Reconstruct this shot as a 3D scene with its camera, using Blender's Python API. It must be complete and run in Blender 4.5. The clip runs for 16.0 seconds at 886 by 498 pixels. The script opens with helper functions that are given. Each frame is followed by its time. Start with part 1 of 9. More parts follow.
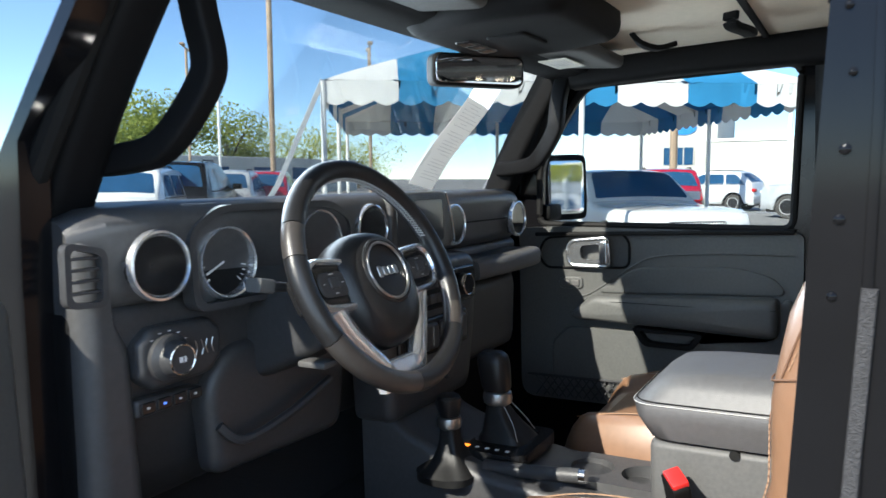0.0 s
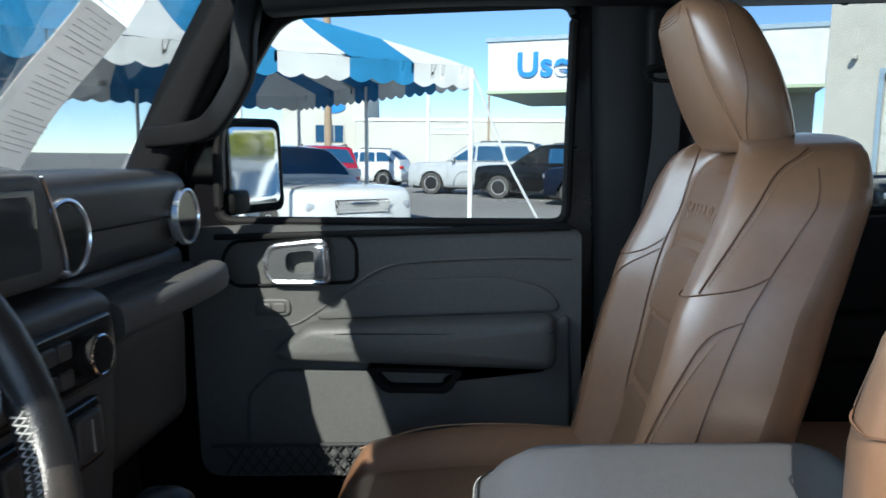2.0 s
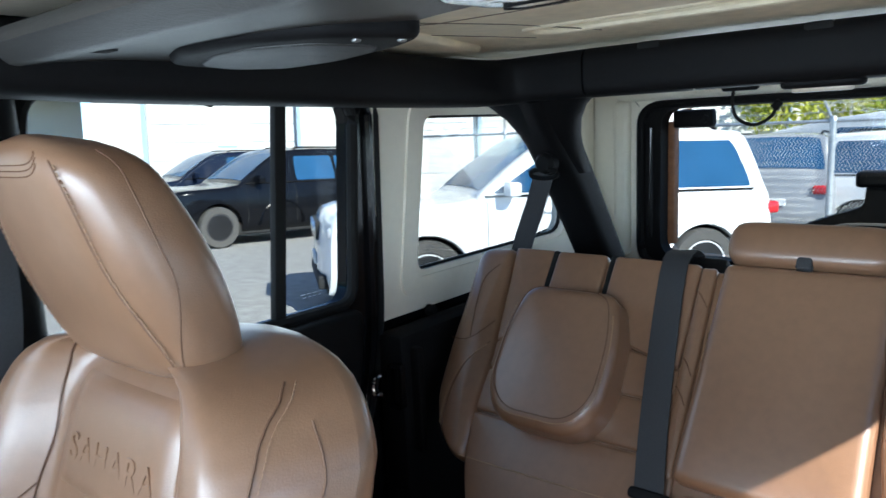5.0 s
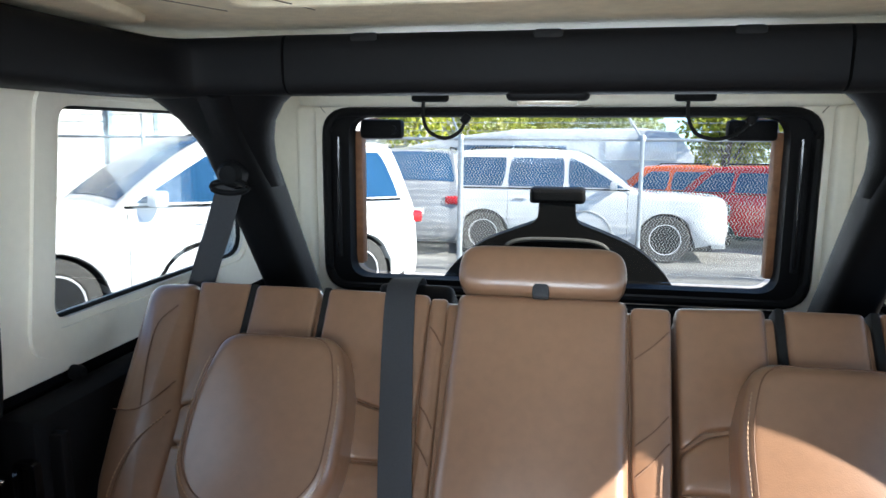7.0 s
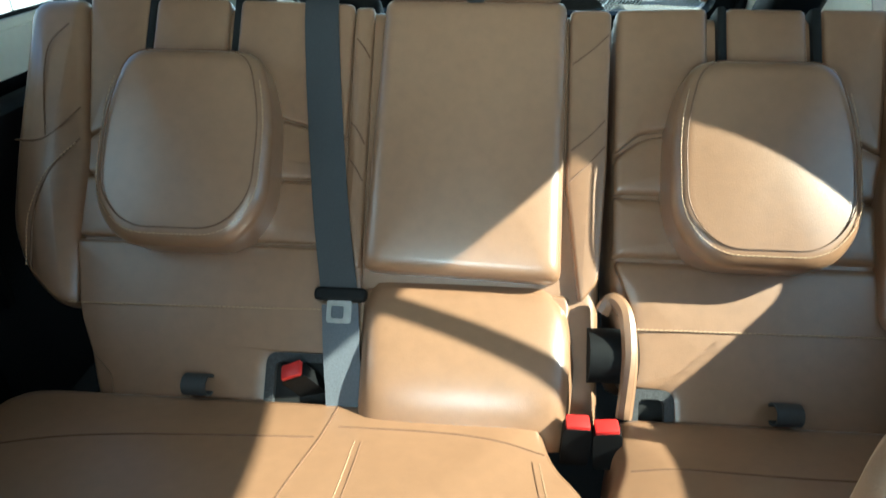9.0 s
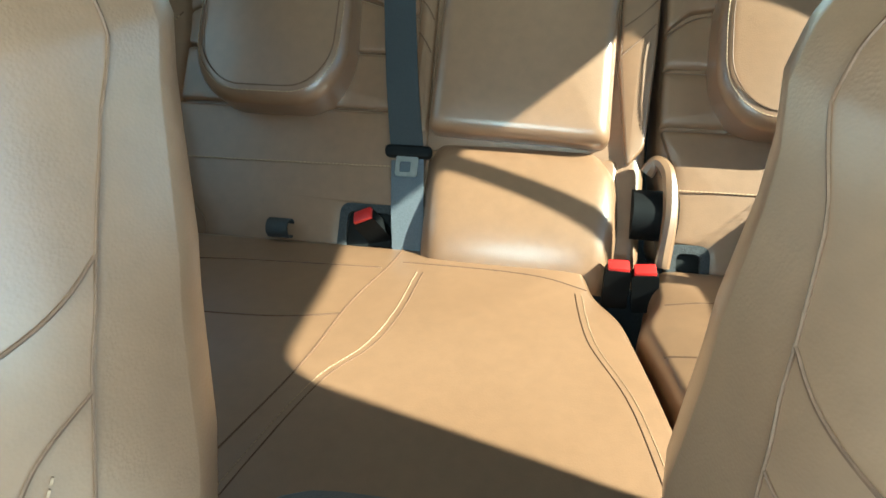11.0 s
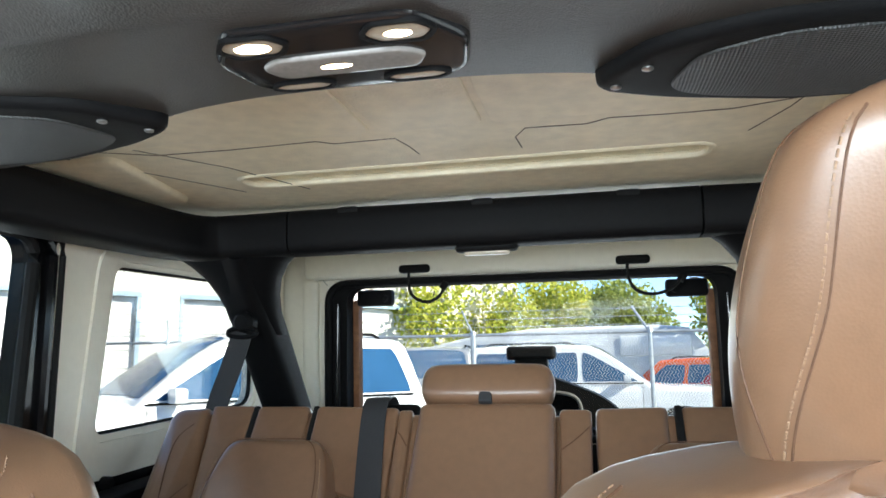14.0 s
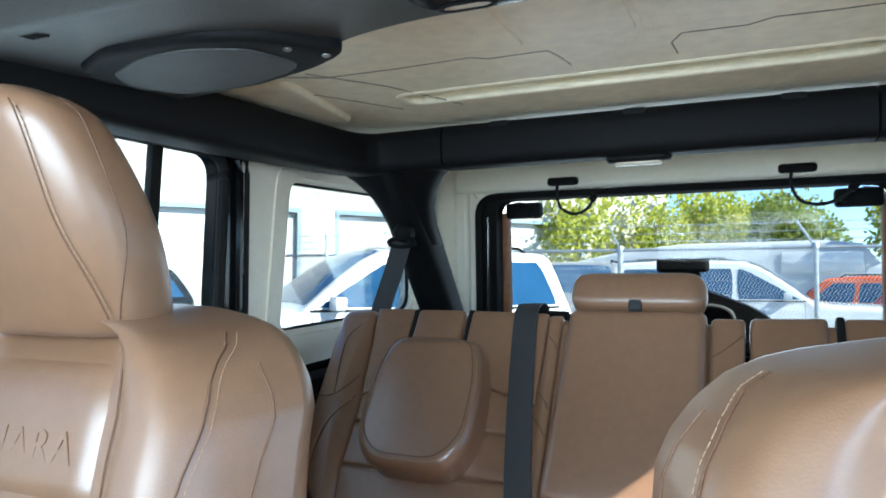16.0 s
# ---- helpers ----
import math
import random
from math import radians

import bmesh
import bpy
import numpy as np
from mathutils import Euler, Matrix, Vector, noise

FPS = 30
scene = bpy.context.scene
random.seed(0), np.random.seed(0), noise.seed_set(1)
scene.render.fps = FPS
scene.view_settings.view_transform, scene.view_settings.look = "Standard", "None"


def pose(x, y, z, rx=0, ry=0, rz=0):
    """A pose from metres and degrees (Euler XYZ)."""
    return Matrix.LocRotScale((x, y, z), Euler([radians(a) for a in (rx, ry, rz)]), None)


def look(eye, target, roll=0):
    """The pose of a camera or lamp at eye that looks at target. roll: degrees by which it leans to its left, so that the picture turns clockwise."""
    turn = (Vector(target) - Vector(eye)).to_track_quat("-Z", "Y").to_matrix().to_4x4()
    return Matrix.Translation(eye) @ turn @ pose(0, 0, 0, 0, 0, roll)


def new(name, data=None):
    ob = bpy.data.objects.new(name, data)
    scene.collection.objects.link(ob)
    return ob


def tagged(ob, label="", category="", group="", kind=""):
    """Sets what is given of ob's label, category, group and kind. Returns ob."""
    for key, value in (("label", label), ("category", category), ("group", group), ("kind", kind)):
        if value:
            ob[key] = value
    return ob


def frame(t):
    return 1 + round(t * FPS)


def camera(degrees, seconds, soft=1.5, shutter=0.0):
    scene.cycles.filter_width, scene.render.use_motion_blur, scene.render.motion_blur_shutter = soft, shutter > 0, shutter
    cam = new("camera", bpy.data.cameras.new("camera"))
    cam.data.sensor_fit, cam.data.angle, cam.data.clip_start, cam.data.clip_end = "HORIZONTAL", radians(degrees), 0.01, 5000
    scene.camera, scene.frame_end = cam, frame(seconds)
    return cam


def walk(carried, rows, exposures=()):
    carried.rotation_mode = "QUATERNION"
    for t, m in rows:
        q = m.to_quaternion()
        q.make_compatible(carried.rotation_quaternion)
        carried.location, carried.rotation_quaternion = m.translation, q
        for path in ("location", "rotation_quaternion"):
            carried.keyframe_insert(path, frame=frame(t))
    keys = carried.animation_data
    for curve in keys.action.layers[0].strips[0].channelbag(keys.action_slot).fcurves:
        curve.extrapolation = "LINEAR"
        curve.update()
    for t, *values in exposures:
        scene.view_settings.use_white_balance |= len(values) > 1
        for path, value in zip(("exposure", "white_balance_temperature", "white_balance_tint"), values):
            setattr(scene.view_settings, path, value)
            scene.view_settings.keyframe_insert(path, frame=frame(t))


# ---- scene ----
cam = camera(64.4, 16.0, shutter=0.2)
# The car stands on a lot that falls away towards its nose: its own axes (x to the passenger, y ahead, z up) are turned a little.
CAR = pose(0, 0, 0, -2.5, 0, 0)
PATH = [
    (0, (-1.262, 0.67, 1.459), (0.449, 1.694, 1.3), -2.4),
    (0.5, (-1.076, 0.8, 1.434), (0.718, 1.659, 1.232), -2.6),
    (1, (-0.87, 0.909, 1.442), (1.012, 1.543, 1.208), -2.6),
    (1.5, (-0.762, 0.973, 1.457), (1.186, 1.344, 1.198), -2.5),
    (2, (-0.656, 0.985, 1.468), (1.324, 1.101, 1.206), -1.9),
    (2.5, (-0.556, 0.995, 1.468), (1.416, 0.816, 1.185), -1.4),
    (3, (-0.525, 1.013, 1.476), (1.404, 0.579, 1.176), -1.1),
    (3.5, (-0.498, 1.027, 1.584), (1.335, 0.307, 1.239), -1.2),
    (4, (-0.439, 1.033, 1.637), (1.236, 0.002, 1.273), -1.8),
    (4.5, (-0.342, 0.993, 1.662), (1.122, -0.322, 1.302), -2.3),
    (5, (-0.241, 0.94, 1.66), (1.0, -0.592, 1.327), -2.6),
    (7.5, (-0.036, 0.727, 1.654), (0.188, -1.225, 1.282), 1.0),
    (8, (-0.038, 0.724, 1.624), (0.116, -1.199, 1.096), 1.2),
    (8.5, (-0.028, 0.731, 1.589), (0.099, -1.127, 0.859), 1.0),
    (9, (-0.032, 0.732, 1.569), (0.099, -1.027, 0.625), 0.2),
    (9.5, (-0.028, 0.756, 1.506), (0.102, -0.924, 0.428), -0.5),
    (12, (-0.098, 0.956, 1.472), (0.293, -0.855, 0.791), 0.73),
    (12.5, (-0.136, 0.963, 1.476), (0.272, -0.974, 1.19), 1.0),
    (13, (-0.155, 0.983, 1.496), (0.223, -0.98, 1.489), 0.4),
    (13.5, (-0.178, 0.995, 1.516), (0.199, -0.962, 1.683), -0.7),
    (14, (-0.198, 1.017, 1.537), (0.212, -0.925, 1.785), -1.3),
    (14.5, (-0.216, 1.037, 1.553), (0.25, -0.885, 1.856), -1.6),
    (15, (-0.219, 1.056, 1.56), (0.323, -0.847, 1.851), -1.5),
    (15.5, (-0.209, 1.067, 1.547), (0.442, -0.813, 1.754), -1.3),
    (16, (-0.2, 1.069, 1.526), (0.606, -0.762, 1.542), -0.9),
]
walk(cam, [(t, CAR @ look(eye, target, roll)) for t, eye, target, roll in PATH],
     [(0.0, 1.0, 6450, 6), (0.5, 0.80, 6500, 6), (1.0, 0.79, 6300, 5), (2.0, 0.68, 6150, 4), (3.0, 0.72, 6200, 6), (4.0, 1.12, 6100, 8), (5.0, 1.68, 6100, 7), (7.5, 2.2, 6550, 10), (8.5, 2.3, 6200, 8), (9.0, 2.2, 6000, -14), (9.5, 2.2, 6000, -22), (12.0, 1.85, 5900, -15), (12.5, 1.6, 6250, -13), (13.0, 1.9, 6500, -12), (14.0, 2.0, 6850, 8), (15.5, 1.85, 6450, 9), (16.0, 1.9, 6000, 2)])
import itertools

import mathutils.bvhtree

# ---- sun and sky ----
SUN_WAY = Vector((0.79, -0.195, -0.580)).normalized()
world = bpy.data.worlds.new("sky")
scene.world = world
world.use_nodes = True
_n, _l = world.node_tree.nodes, world.node_tree.links
_sky = _n.new("ShaderNodeTexSky")
_sky.sky_type = "NISHITA"
_sky.sun_disc = False
_sky.sun_elevation = radians(35)
_sky.sun_rotation = radians(285)
_sky.air_density, _sky.dust_density, _sky.ozone_density = 1.0, 0.0, 4.0
_sky.altitude = 3000
_l.new(_sky.outputs[0], _n["Background"].inputs[0])
_n["Background"].inputs[1].default_value = 0.14
sun_lamp = new("sun", bpy.data.lights.new("sun", "SUN"))
sun_lamp.data.energy, sun_lamp.data.angle, sun_lamp.data.color = 5.0, radians(0.53), (1.0, 0.94, 0.85)
sun_lamp.matrix_basis = look(-60 * SUN_WAY, (0, 0, 0))
scene.view_settings.exposure = 1.0
# the sky's light in the windscreen, the open driver's doorway, the side windows and the rear window
for nm, at, way, wide, high, watts in (("windscreen_daylight", (0.0, 1.500, 1.590), (0, -0.99, -0.12), 1.16, 0.34, 4.2),
                                       ("doorway_daylight", (-0.80, 1.02, 1.48), (0.88, 0.47, 0), 0.50, 0.44, 0.65), ("side_window_daylight", (-0.77, 0.33, 1.54), (1, 0, 0), 0.56, 0.38, 0.4),
                                       ("far_window_daylight", (0.77, 0.30, 1.54), (-1, 0, 0), 0.52, 0.36, 0.4), ("rear_window_daylight", (0.0, -1.02, 1.48), (0, 1, 0), 0.98, 0.36, 0.6)):
    lamp = new(nm, bpy.data.lights.new(nm, "AREA"))
    lamp.data.shape, lamp.data.size, lamp.data.size_y = "RECTANGLE", wide, high
    lamp.data.energy, lamp.data.color = watts, (0.74, 0.87, 1.0)
    lamp.data.spread = radians(115 if nm == "windscreen_daylight" else 180)
    lamp.matrix_basis = CAR @ look(at, Vector(at) + Vector(way))


# ---- building helpers ----
BASE = {}


def thing(name, base, label="", category="", group="", kind="", car=True):
    """An Empty at the base of a thing. Its parts are given in the car's own axes (car) or in the world's."""
    ob = new(name)
    ob.empty_display_size = 0.05
    ob.matrix_basis = (CAR if car else Matrix()) @ Matrix.Translation(base)
    BASE[ob] = Vector(base)
    return tagged(ob, label, category, group, kind)


def root_of(ob):
    while ob.parent:
        ob = ob.parent
    return ob


def mesh_of(name, bm, mat, shift, sharp=0.62):
    bmesh.ops.recalc_face_normals(bm, faces=bm.faces)
    if shift.length > 0:
        bmesh.ops.translate(bm, vec=-shift, verts=bm.verts)
    for f in bm.faces:
        f.smooth = True
    for e in bm.edges:
        if len(e.link_faces) == 2 and e.calc_face_angle(0) > sharp:
            e.smooth = False
    me = bpy.data.meshes.new(name)
    bm.to_mesh(me)
    bm.free()
    for m in mat if isinstance(mat, (list, tuple)) else [mat]:
        me.materials.append(m)
    return me


def part(name, bm, mat, parent, label="", sharp=0.62):
    """Links a bmesh as one mesh object under a thing or a part."""
    ob = new(name, mesh_of(name, bm, mat, BASE[root_of(parent)], sharp))
    ob.parent = parent
    if label:
        ob["label"] = label
    return ob


def solid(name, bm, mat, label="", category="", group="", kind="", car=True, base=None, sharp=0.62):
    """A thing of one mesh."""
    low = min((v.co.z for v in bm.verts), default=0)
    mid = sum((v.co for v in bm.verts), Vector()) / max(1, len(bm.verts))
    b = Vector(base) if base else Vector((mid.x, mid.y, low))
    ob = new(name, mesh_of(name, bm, mat, b, sharp))
    ob.matrix_basis = (CAR if car else Matrix()) @ Matrix.Translation(b)
    return tagged(ob, label, category, group, kind)


def B():
    return bmesh.new()


def box(bm, x0, x1, y0, y1, z0, z1, r=0.0, seg=2, m=None):
    vs = [bm.verts.new((x, y, z)) for x in (x0, x1) for y in (y0, y1) for z in (z0, z1)]
    fs = [bm.faces.new([vs[i] for i in q]) for q in ((0, 1, 3, 2), (4, 6, 7, 5), (0, 4, 5, 1), (2, 3, 7, 6), (0, 2, 6, 4), (1, 5, 7, 3))]
    if r > 0:
        es = list({e for f in fs for e in f.edges})
        out = bmesh.ops.bevel(bm, geom=es, offset=r, segments=seg, affect="EDGES", profile=0.5)
        vs = list({v for f in out["faces"] for v in f.verts} | {v for v in vs if v.is_valid})
    if m:
        for v in vs:
            v.co = m @ v.co
    return bm


def put3(axis, p, h):
    a, b = p
    return Vector((h, a, b)) if axis == "x" else Vector((a, h, b)) if axis == "y" else Vector((a, b, h))


def rounded(pts, r, n=4):
    """A polygon with its corners rounded; r: one radius or one for each corner."""
    out, k = [], len(pts)
    for i, p in enumerate(pts):
        p = Vector(p)
        a, b = Vector(pts[i - 1]) - p, Vector(pts[(i + 1) % k]) - p
        rr = min(r[i] if isinstance(r, (list, tuple)) else r, a.length * 0.49, b.length * 0.49)
        if rr < 1e-5:
            out.append(tuple(p))
            continue
        s, e = p + a.normalized() * rr, p + b.normalized() * rr
        for j in range(n + 1):
            t = j / n
            out.append(tuple(s * (1 - t) ** 2 + p * 2 * t * (1 - t) + e * t * t))
    return out


def rrect(x0, x1, y0, y1, r, n=4):
    return rounded([(x0, y0), (x1, y0), (x1, y1), (x0, y1)], r, n)


def circle2(cx, cy, r, n=32, ry=None):
    return [(cx + r * math.cos(2 * math.pi * i / n), cy + (ry or r) * math.sin(2 * math.pi * i / n)) for i in range(n)]


def plate(bm, outer, holes, axis, a, b, m=None):
    """A flat plate from a to b along an axis, with holes that go through it."""
    old = set(bm.verts)
    loops = []
    for loop in [outer, *holes]:
        vs = [bm.verts.new(put3(axis, p, a)) for p in loop]
        loops.append([bm.edges.new((vs[i], vs[(i + 1) % len(vs)])) for i in range(len(vs))])
    if holes or len(outer) > 4:
        out = bmesh.ops.triangle_fill(bm, use_beauty=True, use_dissolve=False, edges=[e for l in loops for e in l])
        fs = [g for g in out["geom"] if isinstance(g, bmesh.types.BMFace)]
    else:
        fs = [bm.faces.new([e.verts[0] for e in loops[0]])]
    ext = bmesh.ops.extrude_face_region(bm, geom=fs)
    d = put3(axis, (0, 0), b - a)
    bmesh.ops.translate(bm, vec=d, verts=[g for g in ext["geom"] if isinstance(g, bmesh.types.BMVert)])
    if m:
        for v in set(bm.verts) - old:
            v.co = m @ v.co
    return bm


def loft(bm, rings, caps=True, closed=True):
    """Joins rings of equally many points into a skin."""
    vv = [[bm.verts.new(p) for p in ring] for ring in rings]
    n = len(vv[0])
    for a, b in zip(vv, vv[1:]):
        for i in range(n if closed else n - 1):
            j = (i + 1) % n
            bm.faces.new((a[i], a[j], b[j], b[i]))
    if caps and closed:
        bm.faces.new(vv[0][::-1])
        bm.faces.new(vv[-1])
    return bm


def spline(pts, n=6, closed=False):
    """A smooth line through points."""
    P = [Vector(p) for p in pts]
    k = len(P)
    out = []
    for i in range(k if closed else k - 1):
        p0, p1, p2, p3 = (P[(i - 1) % k], P[i], P[(i + 1) % k], P[(i + 2) % k]) if closed else (P[max(i - 1, 0)], P[i], P[i + 1], P[min(i + 2, k - 1)])
        for j in range(n):
            t = j / n
            out.append(0.5 * (2 * p1 + (p2 - p0) * t + (2 * p0 - 5 * p1 + 4 * p2 - p3) * t * t + (3 * p1 - p0 - 3 * p2 + p3) * t ** 3))
    if not closed:
        out.append(P[-1])
    return out


def sweep(bm, pts, section, up=(0, 0, 1), closed=False, scale=None):
    """Draws a section (side, up) along a line. scale: one factor for each point."""
    P = [Vector(p) for p in pts]
    k, rings = len(P), []
    for i, p in enumerate(P):
        t = (P[(i + 1) % k] - P[i - 1]) if closed else (P[min(i + 1, k - 1)] - P[max(i - 1, 0)])
        t.normalize()
        side = t.cross(Vector(up))
        if side.length < 1e-4:
            side = t.cross(Vector((0, 1, 0.01)))
        side.normalize()
        top = side.cross(t)
        s = scale[i] if scale else 1.0
        rings.append([p + side * (a * s) + top * (b * s) for a, b in section])
    if closed:
        rings.append(rings[0])
        vv = [[bm.verts.new(q) for q in ring] for ring in rings[:-1]]
        n = len(section)
        for i in range(k):
            a, b = vv[i], vv[(i + 1) % k]
            for j in range(n):
                bm.faces.new((a[j], a[(j + 1) % n], b[(j + 1) % n], b[j]))
        return bm
    return loft(bm, rings)


def tube(bm, pts, r, n=8, closed=False, scale=None):
    return sweep(bm, pts, circle2(0, 0, r, n), up=(0.03, 0.05, 1), closed=closed, scale=scale)


def pad(bm, outline, m, d, r=0.01, bulge=0.0, seg=4, inner=(0.82, 0.6, 0.35, 0.12)):
    """An upholstered or moulded pad: an outline (a, b), d thick along n with its front edge rounded, and a bulge. m takes (a, b, n) to its place."""
    cx = sum(p[0] for p in outline) / len(outline)
    cy = sum(p[1] for p in outline) / len(outline)
    hx = max(abs(p[0] - cx) for p in outline)
    hy = max(abs(p[1] - cy) for p in outline)
    rings = [[m @ Vector((a, b, 0)) for a, b in outline], [m @ Vector((a, b, d - r)) for a, b in outline]]
    for j in range(1, seg + 1):
        t = math.pi / 2 * j / seg
        ins, h = r * (1 - math.cos(t)), d - r + r * math.sin(t)
        fx, fy = 1 - ins / hx, 1 - ins / hy
        rings.append([m @ Vector((cx + (a - cx) * fx, cy + (b - cy) * fy, h)) for a, b in outline])
    gx, gy = 1 - r / hx, 1 - r / hy
    for f in inner:
        rings.append([m @ Vector((cx + (a - cx) * gx * f, cy + (b - cy) * gy * f, d + bulge * (1 - f * f))) for a, b in outline])
    return loft(bm, rings)


def lathe(bm, prof, m, n=32):
    """Turns a profile (radius, height) round n of m."""
    rings = [[m @ Vector((r * math.cos(2 * math.pi * i / n), r * math.sin(2 * math.pi * i / n), h)) for i in range(n)] for r, h in prof]
    return loft(bm, rings, caps=prof[0][0] > 1e-5)


def axes(o, a, b, n=None):
    """The matrix that takes (1,0,0) to a, (0,1,0) to b and (0,0,1) to n, at o."""
    a, b = Vector(a).normalized(), Vector(b).normalized()
    n = Vector(n).normalized() if n else a.cross(b)
    m = Matrix((a, b, n)).transposed().to_4x4()
    m.translation = Vector(o)
    return m


def writing(text, size, depth, m, mat, parent, name="lettering", label="", gap=1.0, bold=0.0):
    """Raised letters in the built-in font, centred on m."""
    cu = bpy.data.curves.new(name, "FONT")
    cu.body, cu.size, cu.extrude, cu.align_x, cu.align_y, cu.space_character = text, size, depth, "CENTER", "CENTER", gap
    cu.offset = bold
    tmp = new(name + "_tmp", cu)
    bpy.context.view_layer.update()
    me = bpy.data.meshes.new_from_object(tmp.evaluated_get(bpy.context.evaluated_depsgraph_get()))
    bpy.data.objects.remove(tmp)
    me.transform(Matrix.Translation(-BASE[root_of(parent)]) @ m)
    me.materials.clear()
    me.materials.append(mat)
    ob = new(name, me)
    ob.parent = parent
    if label:
        ob["label"] = label
    return ob


# ---- materials ----
def material(name, color, rough=0.5, metal=0.0, var=0.12, scale=30.0, bump=0.0, bscale=400.0, spec=0.5, coat=0.0, voronoi=False, big=3.0, bigvar=0.08, distance=0.001, sheen=0.0):
    """A surface with a fine grain, broad unevenness and relief."""
    mt = bpy.data.materials.new(name)
    mt.use_nodes = True
    n, l = mt.node_tree.nodes, mt.node_tree.links
    p = n["Principled BSDF"]
    p.inputs["Metallic"].default_value = metal
    p.inputs["Specular IOR Level"].default_value = spec
    p.inputs["Coat Weight"].default_value = coat
    p.inputs["Sheen Weight"].default_value = sheen
    tc = n.new("ShaderNodeTexCoord")
    fine, broad = n.new("ShaderNodeTexNoise"), n.new("ShaderNodeTexNoise")
    fine.inputs["Scale"].default_value, fine.inputs["Detail"].default_value = scale, 6
    broad.inputs["Scale"].default_value, broad.inputs["Detail"].default_value = big, 3
    l.new(tc.outputs["Object"], fine.inputs["Vector"])
    l.new(tc.outputs["Object"], broad.inputs["Vector"])
    rgb = n.new("ShaderNodeRGB")
    rgb.outputs[0].default_value = (*color, 1)
    hsv = n.new("ShaderNodeHueSaturation")
    l.new(rgb.outputs[0], hsv.inputs["Color"])
    r1, r2 = n.new("ShaderNodeMapRange"), n.new("ShaderNodeMapRange")
    for r, v in ((r1, var), (r2, bigvar)):
        r.inputs["From Min"].default_value, r.inputs["From Max"].default_value = 0.3, 0.7
        r.inputs["To Min"].default_value, r.inputs["To Max"].default_value = 1 - v, 1 + v
    l.new(fine.outputs["Fac"], r1.inputs["Value"])
    l.new(broad.outputs["Fac"], r2.inputs["Value"])
    mul = n.new("ShaderNodeMath")
    mul.operation = "MULTIPLY"
    l.new(r1.outputs[0], mul.inputs[0])
    l.new(r2.outputs[0], mul.inputs[1])
    l.new(mul.outputs[0], hsv.inputs["Value"])
    l.new(hsv.outputs[0], p.inputs["Base Color"])
    r3 = n.new("ShaderNodeMapRange")
    r3.inputs["From Min"].default_value, r3.inputs["From Max"].default_value = 0.3, 0.7
    r3.inputs["To Min"].default_value, r3.inputs["To Max"].default_value = max(0.02, rough - 0.06), min(1.0, rough + 0.06)
    l.new(broad.outputs["Fac"], r3.inputs["Value"])
    l.new(r3.outputs[0], p.inputs["Roughness"])
    if bump > 0:
        tex = n.new("ShaderNodeTexVoronoi" if voronoi else "ShaderNodeTexNoise")
        tex.inputs["Scale"].default_value = bscale
        l.new(tc.outputs["Object"], tex.inputs["Vector"])
        bp = n.new("ShaderNodeBump")
        bp.inputs["Strength"].default_value, bp.inputs["Distance"].default_value = bump, distance
        l.new(tex.outputs[0], bp.inputs["Height"])
        l.new(bp.outputs[0], p.inputs["Normal"])
    return mt


def glass(name, tint=(1, 1, 1), gloss=0.06):
    """A thin pane: it lets light through, and mirrors at its grazing angles."""
    mt = bpy.data.materials.new(name)
    mt.use_nodes = True
    n, l = mt.node_tree.nodes, mt.node_tree.links
    n.remove(n["Principled BSDF"])
    tr, gl, mx, fr, sc = (n.new(k) for k in ("ShaderNodeBsdfTransparent", "ShaderNodeBsdfGlossy", "ShaderNodeMixShader", "ShaderNodeFresnel", "ShaderNodeMath"))
    tr.inputs[0].default_value = (*tint, 1)
    gl.inputs["Roughness"].default_value = 0.02
    fr.inputs["IOR"].default_value = 1.3
    sc.operation, sc.inputs[1].default_value = "MULTIPLY", gloss / 0.06
    l.new(fr.outputs[0], sc.inputs[0])
    l.new(sc.outputs[0], mx.inputs[0])
    l.new(tr.outputs[0], mx.inputs[1])
    l.new(gl.outputs[0], mx.inputs[2])
    l.new(mx.outputs[0], n["Material Output"].inputs[0])
    return mt


def glow(name, color, strength):
    mt = bpy.data.materials.new(name)
    mt.use_nodes = True
    p = mt.node_tree.nodes["Principled BSDF"]
    p.inputs["Base Color"].default_value = (*color, 1)
    p.inputs["Emission Color"].default_value = (*color, 1)
    p.inputs["Emission Strength"].default_value = strength
    return mt


M_leather = material("brown_leather", (0.215, 0.114, 0.063), 0.42, spec=0.6, var=0.07, scale=60, bump=0.28, bscale=560, voronoi=True, distance=0.0004, bigvar=0.07)
M_leather.node_tree.nodes["Principled BSDF"].inputs["Coat Weight"].default_value = 0.7
M_leather.node_tree.nodes["Principled BSDF"].inputs["Coat Roughness"].default_value = 0.29
M_insert = material("perforated_brown_leather", (0.165, 0.092, 0.054), 0.45, var=0.12, scale=300, bump=0.6, bscale=330, voronoi=True, distance=0.0008)
M_stitch = material("tan_thread", (0.36, 0.235, 0.145), 0.8, var=0.2, scale=500)
M_stitchb = material("brown_thread", (0.30, 0.185, 0.115), 0.8, var=0.2, scale=500)
M_bootskin = material("black_boot_leather", (0.012, 0.012, 0.012), 0.5, spec=0.35, var=0.15, scale=120, bump=0.4, bscale=500, voronoi=True, distance=0.0005)
M_thread = material("grey_thread", (0.42, 0.42, 0.41), 0.8, var=0.2, scale=500)
M_seam = material("leather_seam", (0.125, 0.062, 0.034), 0.7, var=0.15, scale=200)
